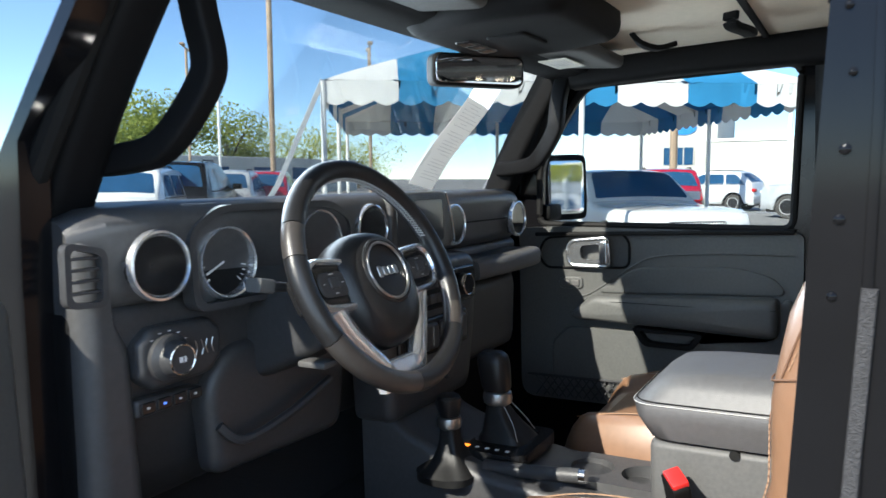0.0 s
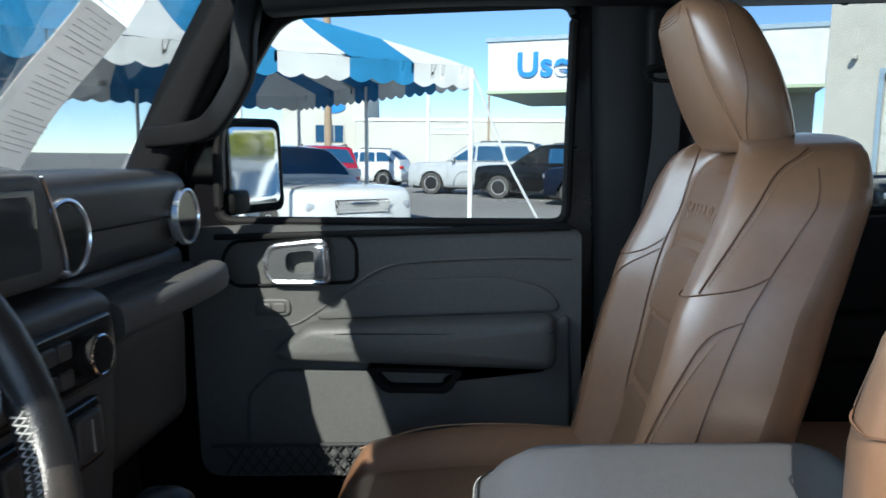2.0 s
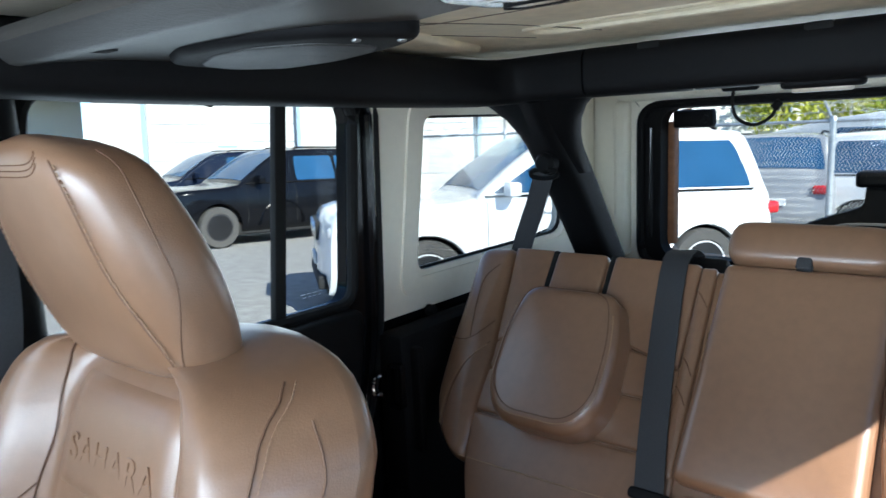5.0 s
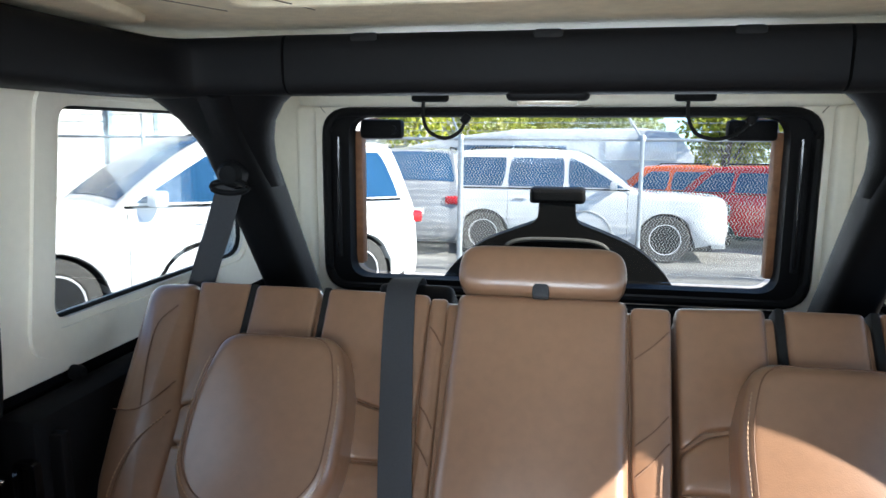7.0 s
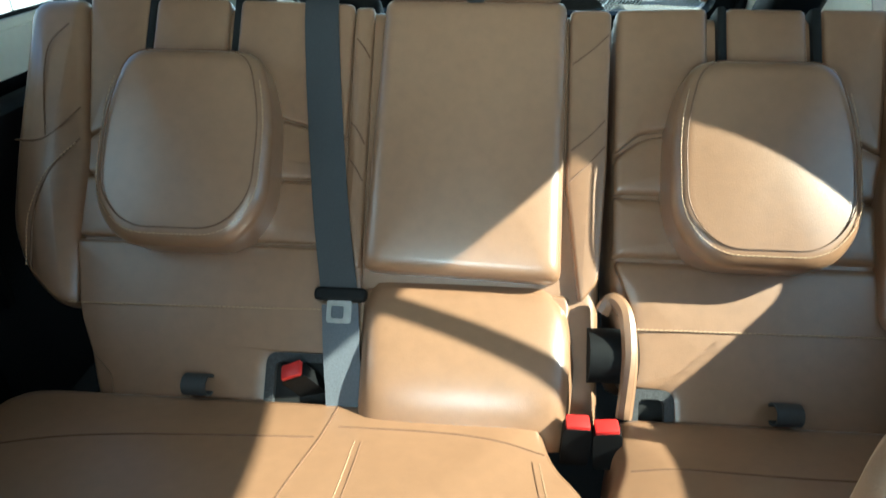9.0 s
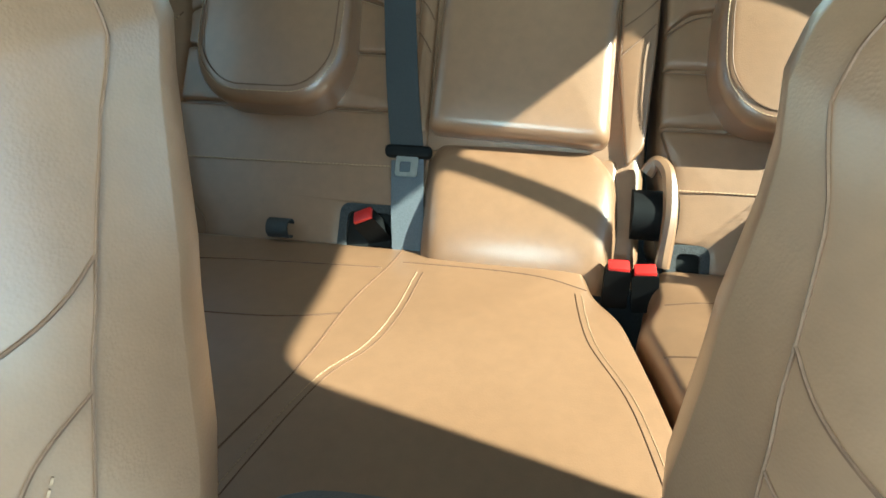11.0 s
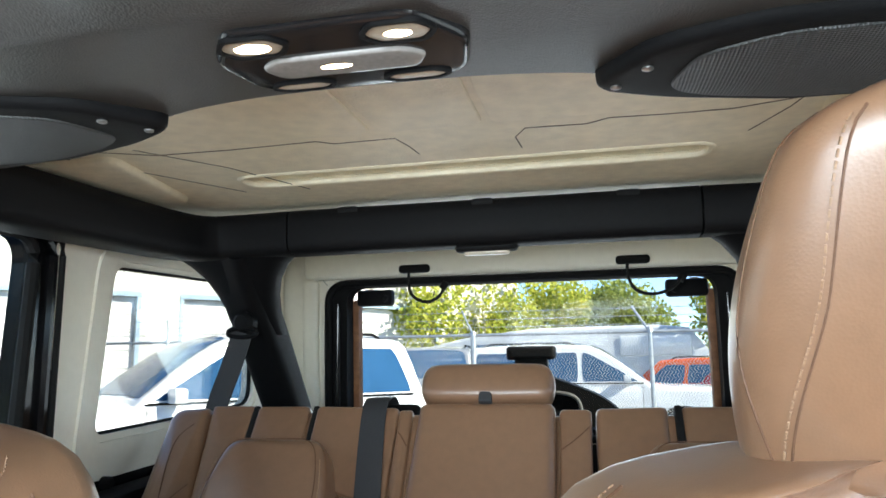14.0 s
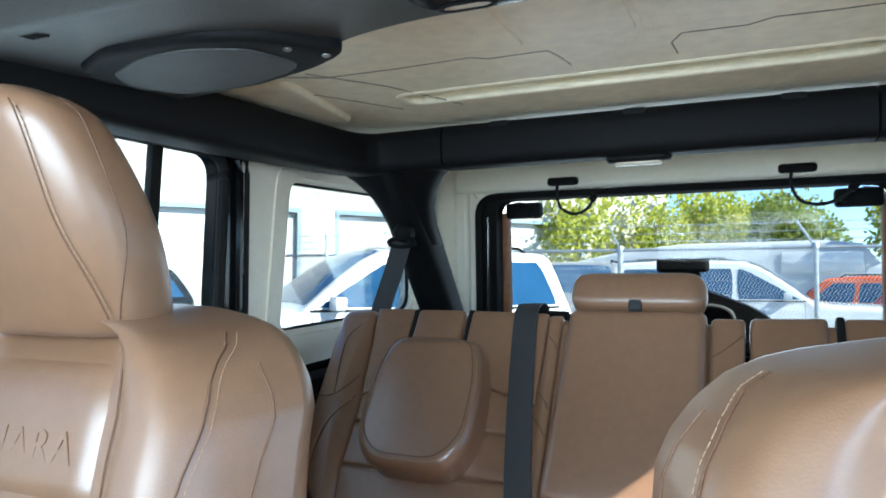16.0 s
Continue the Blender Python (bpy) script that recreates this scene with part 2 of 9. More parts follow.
M_black = material("black_grained_plastic", (0.0065, 0.0065, 0.007), 0.60, spec=0.12, var=0.12, scale=120, bump=0.5, bscale=900, voronoi=True, distance=0.0004)
M_dashblack = material("black_dash_plastic", (0.046, 0.046, 0.048), 0.38, spec=0.5, var=0.12, scale=120, bump=0.5, bscale=900, voronoi=True, distance=0.0004)
M_dash = material("black_soft_dash", (0.060, 0.060, 0.062), 0.40, spec=0.55, var=0.1, scale=90, bump=0.5, bscale=700, voronoi=True, distance=0.0004)
M_doortrim = material("charcoal_door_plastic", (0.092, 0.094, 0.091), 0.44, spec=0.35, var=0.08, scale=150, bump=0.5, bscale=800, voronoi=True, distance=0.0004)
M_grey = material("graphite_grey_plastic", (0.088, 0.087, 0.086), 0.55, var=0.1, scale=160, bump=0.5, bscale=700, voronoi=True, distance=0.0005)
M_vinyl = material("grey_armrest_vinyl", (0.080, 0.079, 0.083), 0.5, var=0.07, scale=100, bump=0.4, bscale=520, voronoi=True, distance=0.0005)
M_gloss = material("gloss_black_paint", (0.006, 0.006, 0.007), 0.13, spec=0.26, var=0.1, scale=20, coat=0.0, bigvar=0.1)
M_piano = material("piano_black", (0.014, 0.014, 0.015), 0.15, var=0.05, scale=20)
M_vent = material("satin_black_vent", (0.095, 0.095, 0.098), 0.3, spec=0.5, var=0.05)
M_rubber = material("black_rubber", (0.008, 0.008, 0.008), 0.75, spec=0.25, var=0.15, scale=80, bump=0.3, bscale=300)
M_chrome = material("satin_chrome", (0.78, 0.79, 0.80), 0.13, metal=1.0, var=0.04, scale=60)
M_satin = material("satin_silver_trim", (0.82, 0.83, 0.85), 0.20, metal=0.82, var=0.05, scale=60)
M_handle = material("brushed_silver_handle", (0.46, 0.48, 0.50), 0.26, metal=0.85, var=0.05, scale=60)
M_steel = material("bare_steel", (0.45, 0.45, 0.45), 0.35, metal=1.0, var=0.15, scale=80)
M_wheelskin = material("black_wheel_leather", (0.014, 0.014, 0.015), 0.34, spec=0.42, var=0.1, scale=120, bump=0.35, bscale=600, voronoi=True, distance=0.0004)
M_wheelgrey = material("grey_wheel_leather", (0.042, 0.037, 0.034), 0.34, var=0.12, scale=120, bump=0.4, bscale=600, voronoi=True, distance=0.0004)
M_hardtop = material("white_hardtop_inner", (0.86, 0.81, 0.69), 0.42, var=0.02, scale=60, bump=0.18, bscale=300, distance=0.0008, bigvar=0.02)
M_roof = material("cream_roof_fibre", (0.89, 0.80, 0.59), 0.42, var=0.07, scale=40, bump=0.8, bscale=240, distance=0.0014, bigvar=0.08)
M_frontroof = material("tan_front_roof_panel", (0.74, 0.65, 0.52), 0.6, var=0.04, scale=60, bump=0.2, bscale=300, distance=0.0006, bigvar=0.04)
M_orange = material("bare_orange_composite", (0.27, 0.115, 0.05), 0.6, var=0.2, scale=50)
M_webbing = material("black_belt_webbing", (0.03, 0.031, 0.034), 0.75, var=0.2, scale=600, bump=0.5, bscale=900)
# belt grey made lighter, with the sunlight on it in the colour
M_sungreyweb = material("sunlit_grey_webbing", (0.085, 0.092, 0.108), 0.8, var=0.2, scale=600, bump=0.5, bscale=900)
M_red = material("red_plastic", (0.55, 0.02, 0.02), 0.4, var=0.05)
M_carpet = material("black_carpet", (0.014, 0.014, 0.015), 0.95, var=0.35, scale=500, bump=0.9, bscale=800, distance=0.003)
M_felt = material("grey_felt", (0.045, 0.045, 0.048), 0.95, var=0.3, scale=400, bump=0.9, bscale=700, distance=0.002)
M_headliner = material("dark_soundbar_vinyl", (0.060, 0.058, 0.055), 0.44, spec=0.4, var=0.10, scale=200, bump=0.4, bscale=520, voronoi=True, distance=0.0008)
M_joint = material("dark_hairline_joint", (0.16, 0.13, 0.09), 0.8)
M_mesh = material("speaker_mesh", (0.045, 0.045, 0.045), 0.45, metal=0.3, var=0.2, scale=400, bump=1.0, bscale=330, voronoi=True, distance=0.0015)
for _nd in M_mesh.node_tree.nodes:
    if _nd.bl_idname == "ShaderNodeTexVoronoi":
        _nd.inputs["Randomness"].default_value = 0.0
M_paper = material("white_paper", (0.82, 0.82, 0.80), 0.8, var=0.03, scale=30)
_n, _l = M_paper.node_tree.nodes, M_paper.node_tree.links
_t, _m = _n.new("ShaderNodeBsdfTranslucent"), _n.new("ShaderNodeMixShader")
_t.inputs[0].default_value, _m.inputs[0].default_value = (0.92, 0.92, 0.90, 1), 0.5
_l.new(_n["Principled BSDF"].outputs[0], _m.inputs[1])
_l.new(_t.outputs[0], _m.inputs[2])
_l.new(_m.outputs[0], _n["Material Output"].inputs[0])
M_ink = material("grey_print", (0.62, 0.62, 0.62), 0.8)
M_whiteprint = material("white_print", (0.8, 0.8, 0.8), 0.6)
M_screen = material("dark_screen_glass", (0.06, 0.064, 0.068), 0.08, var=0.05, scale=3)
M_label = material("beige_label", (0.62, 0.60, 0.52), 0.6)
M_mirror = material("mirror_glass", (0.9, 0.92, 0.93), 0.015, metal=1.0, var=0.01)
M_clear = glass("clear_window_glass", (0.86, 0.885, 0.88), 0.022)
M_tint = glass("tinted_window_glass", (0.76, 0.785, 0.78), 0.02)
M_bulb = glow("lit_bulb", (1.0, 0.78, 0.50), 6.0)
M_lens = material("frosted_lamp_lens", (0.52, 0.44, 0.34), 0.12, var=0.1, scale=200, bump=0.4, bscale=500)
M_midlens = material("smoked_middle_lens", (0.30, 0.285, 0.27), 0.12, var=0.1, scale=200)
M_amberled = glow("amber_indicator", (1.0, 0.25, 0.03), 1.2)
M_blueled = glow("blue_indicator", (0.1, 0.25, 1.0), 0.6)


# ---- the cabin: floor, sides, roof ----
def loop2(pts, r, n=5):
    return rounded(pts, r, n)


WIN_F = loop2([(0.80, 1.748), (0.822, 1.328), (1.520, 1.352), (1.512, 1.535), (1.462, 1.615), (1.368, 1.752)], [0.035, 0.03, 0.03, 0.04, 0.06, 0.05])
WIN_R = loop2([(-0.018, 1.728), (0.014, 1.336), (0.60, 1.340), (0.565, 1.74)], [0.05, 0.04, 0.03, 0.05])
WIN_RD = loop2([(-0.036, 1.728), (-0.004, 1.336), (0.60, 1.340), (0.565, 1.74)], [0.05, 0.04, 0.03, 0.05])
DOOR_F = loop2([(0.745, 1.775), (0.765, 0.80), (1.60, 0.80), (1.585, 1.36), (1.572, 1.56), (1.43, 1.775)], [0.04, 0.10, 0.04, 0.03, 0.06, 0.06])
DOOR_R = loop2([(-0.052, 1.765), (-0.030, 1.20), (0.12, 0.86), (0.62, 0.84), (0.615, 1.765)], [0.07, 0.15, 0.1, 0.05, 0.04])

# floor and tunnel
bm = B()
box(bm, -0.72, 0.72, -1.0, 1.95, 0.58, 0.62, 0.01)
box(bm, -0.16, 0.16, 0.55, 1.9, 0.615, 0.80, 0.05, 3)
box(bm, -0.70, 0.70, -1.0, 0.28, 0.61, 0.80, 0.03, 2)
box(bm, -0.72, 0.72, 1.70, 1.95, 0.61, 1.2, 0.05, 2)
solid("floor", bm, M_carpet, "black carpet on the floor and the tunnel", "floor", kind="structure")

# body sides: sills, pillars, roof rails, with the door openings left free
for s, side in ((1, "passenger"), (-1, "driver")):
    bm = B()
    outer = [(-1.0, 1.79), (-1.0, 0.60), (1.97, 0.60), (1.97, 1.38), (1.68, 1.40), (1.63, 1.58), (1.47, 1.80)]
    holes = [DOOR_F, DOOR_R] if s > 0 else [DOOR_R]
    if s < 0:
        outer = outer[:4] + [(1.67, 1.40), (1.655, 1.49), (1.605, 1.540), (1.515, 1.632), (1.449, 1.698), (1.375, 1.80), (1.350, 1.80), (1.425, 1.690), (1.488, 1.625), (1.568, 1.545), (1.585, 1.36), (1.60, 0.84), (1.56, 0.80), (0.80, 0.80), (0.744, 0.84), (0.669, 1.79)]
    holes.append(loop2([(-0.075, 1.745), (-0.065, 1.285), (-0.985, 1.285), (-0.985, 1.745)], 0.02))
    plate(bm, outer, holes, "x", s * 0.735, s * 0.775)
    solid("wall_" + side, bm, M_gloss, "gloss black painted body side with its door openings", "car body", kind="structure")
    if s < 0:
        bm = B()
        box(bm, -0.775, -0.730, 0.66, 1.45, 1.786, 1.7995, 0.006)
        solid("roof_rail", bm, M_gloss, "gloss black roof rail over the open doorway", "car body", kind="structure")
    # lower rear trim below the quarter window
    bm = B()
    box(bm, s * 0.66, s * 0.733, -0.99, -0.03, 0.62, 1.268, 0.02, 2)
    box(bm, s * 0.60, s * 0.70, -0.99, -0.40, 0.62, 0.98, 0.06, 3)
    solid("trim", bm, M_black, "black grained plastic side trim beside the rear seat", "trim", kind="structure")
    # white hardtop side with its window
    bm = B()
    qo = loop2([(-0.058, 1.742), (-0.045, 1.283), (-0.99, 1.283), (-0.99, 1.742)], 0.015)
    # unseen driver-side opening starts further back to keep sun off the rear seat
    qf = 0.0 if s > 0 else 0.09
    qh = loop2([(-0.213 - qf, 1.692), (-0.165 - qf, 1.366), (-0.80, 1.366), (-0.80, 1.692)], [0.03, 0.03, 0.06, 0.06])
    plate(bm, qo, [qh], "x", s * 0.728, s * 0.765)
    # raised surround of the window
    ring_o = loop2([(-0.165, 1.735), (-0.105, 1.315), (-0.86, 1.315), (-0.86, 1.735)], [0.06, 0.05, 0.08, 0.08])
    plate(bm, ring_o, [loop2([(-0.200 - qf, 1.703), (-0.150 - qf, 1.353), (-0.813, 1.353), (-0.813, 1.703)], [0.035, 0.035, 0.065, 0.065])], "x", s * 0.722, s * 0.729)
    # cove up to the roof
    arc = [(0.728, 1.735), (0.722, 1.762), (0.700, 1.786), (0.668, 1.797), (0.668, 1.81), (0.765, 1.81), (0.765, 1.735)]
    loft(bm, [[(s * a, y, b) for a, b in arc] for y in (-1.0, -0.7, -0.4, -0.062)])
    solid("hardtop_side", bm, M_hardtop, "off-white moulded hardtop side round the quarter window", "hardtop", kind="structure")
    win = thing("window_1" if s > 0 else "window_2", (s * 0.75, -0.48, 1.37), "tinted quarter window in a black rubber seal", "window", kind="structure")
    bm = B()
    plate(bm, qh, [], "x", s * 0.748, s * 0.753)
    g = part("pane", bm, M_tint, win)
    g.visible_shadow = False
    bm = B()
    tube(bm, [(s * 0.742, a, b) for a, b in qh], 0.006, 6, closed=True)
    part("seal", bm, M_rubber, win)
    # knob and screw heads low on the hardtop
    bm = B()
    lathe(bm, [(0.0, 0.0), (0.012, 0.0), (0.012, 0.014), (0.008, 0.02), (0.0, 0.02)], axes((s * 0.724, -0.19, 1.278), (0, 1, 0), (0, 0, 1), (-s, 0, 0)), 14)
    solid("knob", bm, M_black, "small black hardtop fixing knob", "knob", group="hardtop knobs")

    # B pillar trim, gloss jamb and belt guide
    dp = 0.0 if s > 0 else 0.095
    bm = B()
    loft(bm, [[(s * x, y, z) for x, y in loop2([(0.735, 0.57), (0.665, 0.60), (0.655, 0.70 - dp * 0.5), (0.69, 0.765 - dp), (0.735, 0.775 - dp)], 0.02, 3)] for z in (0.62, 0.9, 1.2, 1.5, 1.70, 1.78)])
    solid("pillar_trim", bm, M_black, "black plastic trim of the middle door pillar", "trim", kind="structure")

# door latch plate and striker at the front edge of the passenger's rear side trim
lt = thing("door_latch", (0.68, -0.03, 1.12), "black latch frame with bright steel striker on the door jamb", "latch")
bm = B()
plate(bm, rrect(0.657, 0.692, 1.118, 1.212, 0.012), [rrect(0.664, 0.685, 1.127, 1.203, 0.008)], "y", -0.034, -0.020)
part("frame", bm, M_gloss, lt, "gloss black rounded frame")
bm = B()
box(bm, 0.664, 0.685, -0.036, -0.031, 1.127, 1.203, 0.002)
part("recess", bm, M_rubber, lt)
bm = B()
box(bm, 0.703, 0.722, -0.030, -0.012, 1.140, 1.150, 0.002)
box(bm, 0.703, 0.722, -0.030, -0.012, 1.178, 1.188, 0.002)
tube(bm, spline([(0.712, -0.012, 1.145), (0.706, 0.006, 1.150), (0.706, 0.008, 1.165), (0.706, 0.006, 1.178), (0.712, -0.012, 1.183)], 4), 0.0045, 8)
part("striker", bm, M_chrome, lt, "bright steel striker loop")

# roof: hardtop shell, ribs and moulded fields under it
bm = B()
channel = rrect(-0.385, 0.385, -0.130, -0.046, 0.038, 7)
plate(bm, [(-0.76, -1.04), (0.76, -1.04), (0.76, 0.42), (-0.76, 0.42)], [channel], "z", 1.812, 1.830)
box(bm, -0.76, 0.76, -1.04, 0.42, 1.8305, 1.85)
tube(bm, [(a, b, 1.8155) for a, b in channel], 0.007, 8, closed=True)
solid("ceiling", bm, M_roof, "cream moulded hardtop roof seen from inside", "ceiling", kind="structure")
bm = B()
box(bm, -0.76, 0.76, 0.42, 1.33, 1.800, 1.85, 0.01)
solid("ceiling_front", bm, M_frontroof, "tan front roof panels over the front seats", "ceiling", kind="structure")
roof_field = thing("roof_rib", (0, 0, 1.79), "low moulded ribs and fields in the cream roof", "roof rib", kind="structure")
bm = B()
for sx in (-1, 1):
    pad(bm, loop2([(0.48, -0.10), (0.66, -0.10), (0.66, 0.22), (0.55, 0.22)], 0.03), axes((0, 0.03, 1.8125), (sx, 0, 0), (0, -1, 0), (0, 0, -1)), 0.012, 0.01)
part("rib", bm, M_roof, roof_field)
bm = B()
pad(bm, rrect(-0.07, 0.07, 0.0, 0.20, 0.02), axes((0, 0.34, 1.8125), (1, 0, 0), (0, -1, 0), (0, 0, -1)), 0.0035, 0.003)
for sx in (-1, 1):
    pad(bm, loop2([(0.08, 0.0), (0.50, 0.02), (0.46, 0.19), (0.36, 0.17), (0.26, 0.20), (0.08, 0.20)], 0.02), axes((0, 0.34, 1.8125), (sx, 0, 0), (0, -1, 0), (0, 0, -1)), 0.003, 0.0025)
part("field", bm, M_roof, roof_field)
# hairline joints in the moulding
for pts in (((0.50, 0.16), (0.42, 0.115), (0.30, 0.112), (0.23, 0.115), (0.17, 0.118), (0.15, 0.100), (0.06, 0.102), (0.052, 0.06), (0.048, 0.01)),
            ((-0.50, 0.15), (-0.38, 0.11), (-0.30, 0.110), (-0.23, 0.115), (-0.20, 0.096), (-0.12, 0.100), (-0.103, 0.06), (-0.106, 0.002)),
            ((0.47, 0.22), (0.44, 0.16), (0.36, 0.02), (0.30, -0.17)), ((0.56, 0.14), (0.50, 0.02), (0.42, -0.16)), ((-0.47, 0.22), (-0.45, 0.10), (-0.42, 0.0))):
    bm = B()
    tube(bm, [(x, y, 1.8118) for x, y in pts], 0.0009, 4)
    part("hairline_joint", bm, M_joint, roof_field)

# rear end: white surround, black glass frame, glass
bm = B()
plate(bm, [(-0.77, 0.62), (0.77, 0.62), (0.77, 1.815), (-0.77, 1.815)], [rrect(-0.60, 0.60, 1.24, 1.712, 0.07, 6)], "y", -1.045, -1.0)
pad(bm, rrect(-0.66, 0.66, 1.715, 1.80, 0.03), axes((0, -1.0, 0), (1, 0, 0), (0, 0, 1), (0, 1, 0)), 0.02, 0.015)
for sx in (-1, 1):
    pad(bm, rrect(0.615, 0.665, 1.27, 1.72, 0.02), axes((0, -1.0, 0), (sx, 0, 0), (0, 0, 1), (0, 1, 0)), 0.02, 0.015)
solid("wall_rear", bm, M_hardtop, "off-white hardtop rear surround of the back window", "hardtop", kind="structure")
rearwin = thing("window_3", (0, -1.05, 1.25), "rear window in a black frame with bare orange edges", "window", kind="structure")
bm = B()
plate(bm, rrect(-0.603, 0.603, 1.235, 1.715, 0.07, 6), [rrect(-0.529, 0.529, 1.275, 1.690, 0.05, 6)], "y", -1.06, -1.004)
tube(bm, [(a, -1.0, b) for a, b in rrect(-0.585, 0.585, 1.25, 1.702, 0.06, 6)], 0.012, 8, closed=True)
part("frame", bm, M_black, rearwin)
for sx in (-1, 1):
    bm = B()
    box(bm, sx * 0.511, sx * 0.534, -1.10, -1.062, 1.30, 1.655, 0.004)
    tube(bm, spline([(sx * 0.5165, -1.081, 1.650), (sx * 0.514, -1.081, 1.668), (sx * 0.500, -1.081, 1.680), (sx * 0.470, -1.081, 1.684)], 5), 0.0065, 8)
    part("edge_strip", bm, M_orange, rearwin, "bare orange-brown composite edge")
    bm = B()
    box(bm, sx * 0.40, sx * 0.515, -1.085, -1.05, 1.635, 1.685, 0.01)
    lathe(bm, [(0.0, 0), (0.012, 0), (0.012, 0.012), (0.0, 0.014)], axes((sx * 0.425, -1.05, 1.658), (1, 0, 0), (0, 0, 1), (0, 1, 0)), 14)
    part("glass_hinge", bm, M_black, rearwin)
    bm = B()
    box(bm, sx * 0.548, sx * 0.562, -1.0, -0.985, 1.33, 1.62, 0.003)
    part("gas_strut", bm, M_black, rearwin)
    bm = B()
    tube(bm, [(sx * 0.555, -0.984, 1.34), (sx * 0.55, -0.984, 1.64)], 0.003, 6)
    part("strut_rod", bm, M_gloss, rearwin)
bm = B()
plate(bm, rrect(-0.532, 0.532, 1.272, 1.693, 0.05, 6), [], "y", -1.108, -1.104)
g = part("pane", bm, M_tint, rearwin)
g.visible_shadow = False
# hairline joints at the upper corners of the surround
for sx in (-1, 1):
    bm = B()
    tube(bm, [(sx * 0.590, -0.9995, 1.700), (sx * 0.612, -0.9985, 1.728), (sx * 0.640, -0.9985, 1.765)], 0.0011, 4)
    solid("surround_joint", bm, M_joint, "dark hairline joint in the off-white rear surround", "joint", kind="structure")
# tailgate inner panel
bm = B()
box(bm, -0.60, 0.60, -1.04, -0.985, 0.70, 1.238, 0.02, 2)
solid("tailgate_trim", bm, M_black, "black tailgate panel under the rear window", "tailgate", kind="structure")

# washer and wiring brackets over the rear window, with their black loops of hose
for sx in (-1, 1):
    br = thing("wiring_bracket", (sx * 0.31, -0.985, 1.725), "black bracket with a hanging hose loop over the rear window", "bracket", group="rear wiring brackets")
    bm = B()
    pad(bm, rrect(-0.046, 0.046, -0.012, 0.012, 0.011), axes((sx * 0.31, -0.985, 1.737), (1, 0, 0), (0, 0, 1), (0, 1, 0)), 0.022, 0.008)
    part("plate", bm, M_black, br)
    bm = B()
    if sx > 0:
        line = [(0.325, -0.97, 1.73), (0.325, -0.965, 1.69), (0.31, -0.96, 1.655), (0.27, -0.96, 1.638), (0.235, -0.97, 1.655), (0.222, -0.98, 1.685)]
    else:
        line = [(-0.295, -0.97, 1.73), (-0.295, -0.965, 1.69), (-0.315, -0.96, 1.652), (-0.36, -0.965, 1.64), (-0.41, -0.98, 1.655), (-0.44, -1.0, 1.685)]
    tube(bm, spline(line, 6), 0.0045, 8)
    part("hose", bm, M_rubber, br)
    bm = B()
    box(bm, -0.010, 0.010, -0.008, 0.008, -0.012, 0.012, 0.003, m=axes(line[-1], (0.8, 0, 0.6), (0, 1, 0)))
    part("plug", bm, M_black, br)

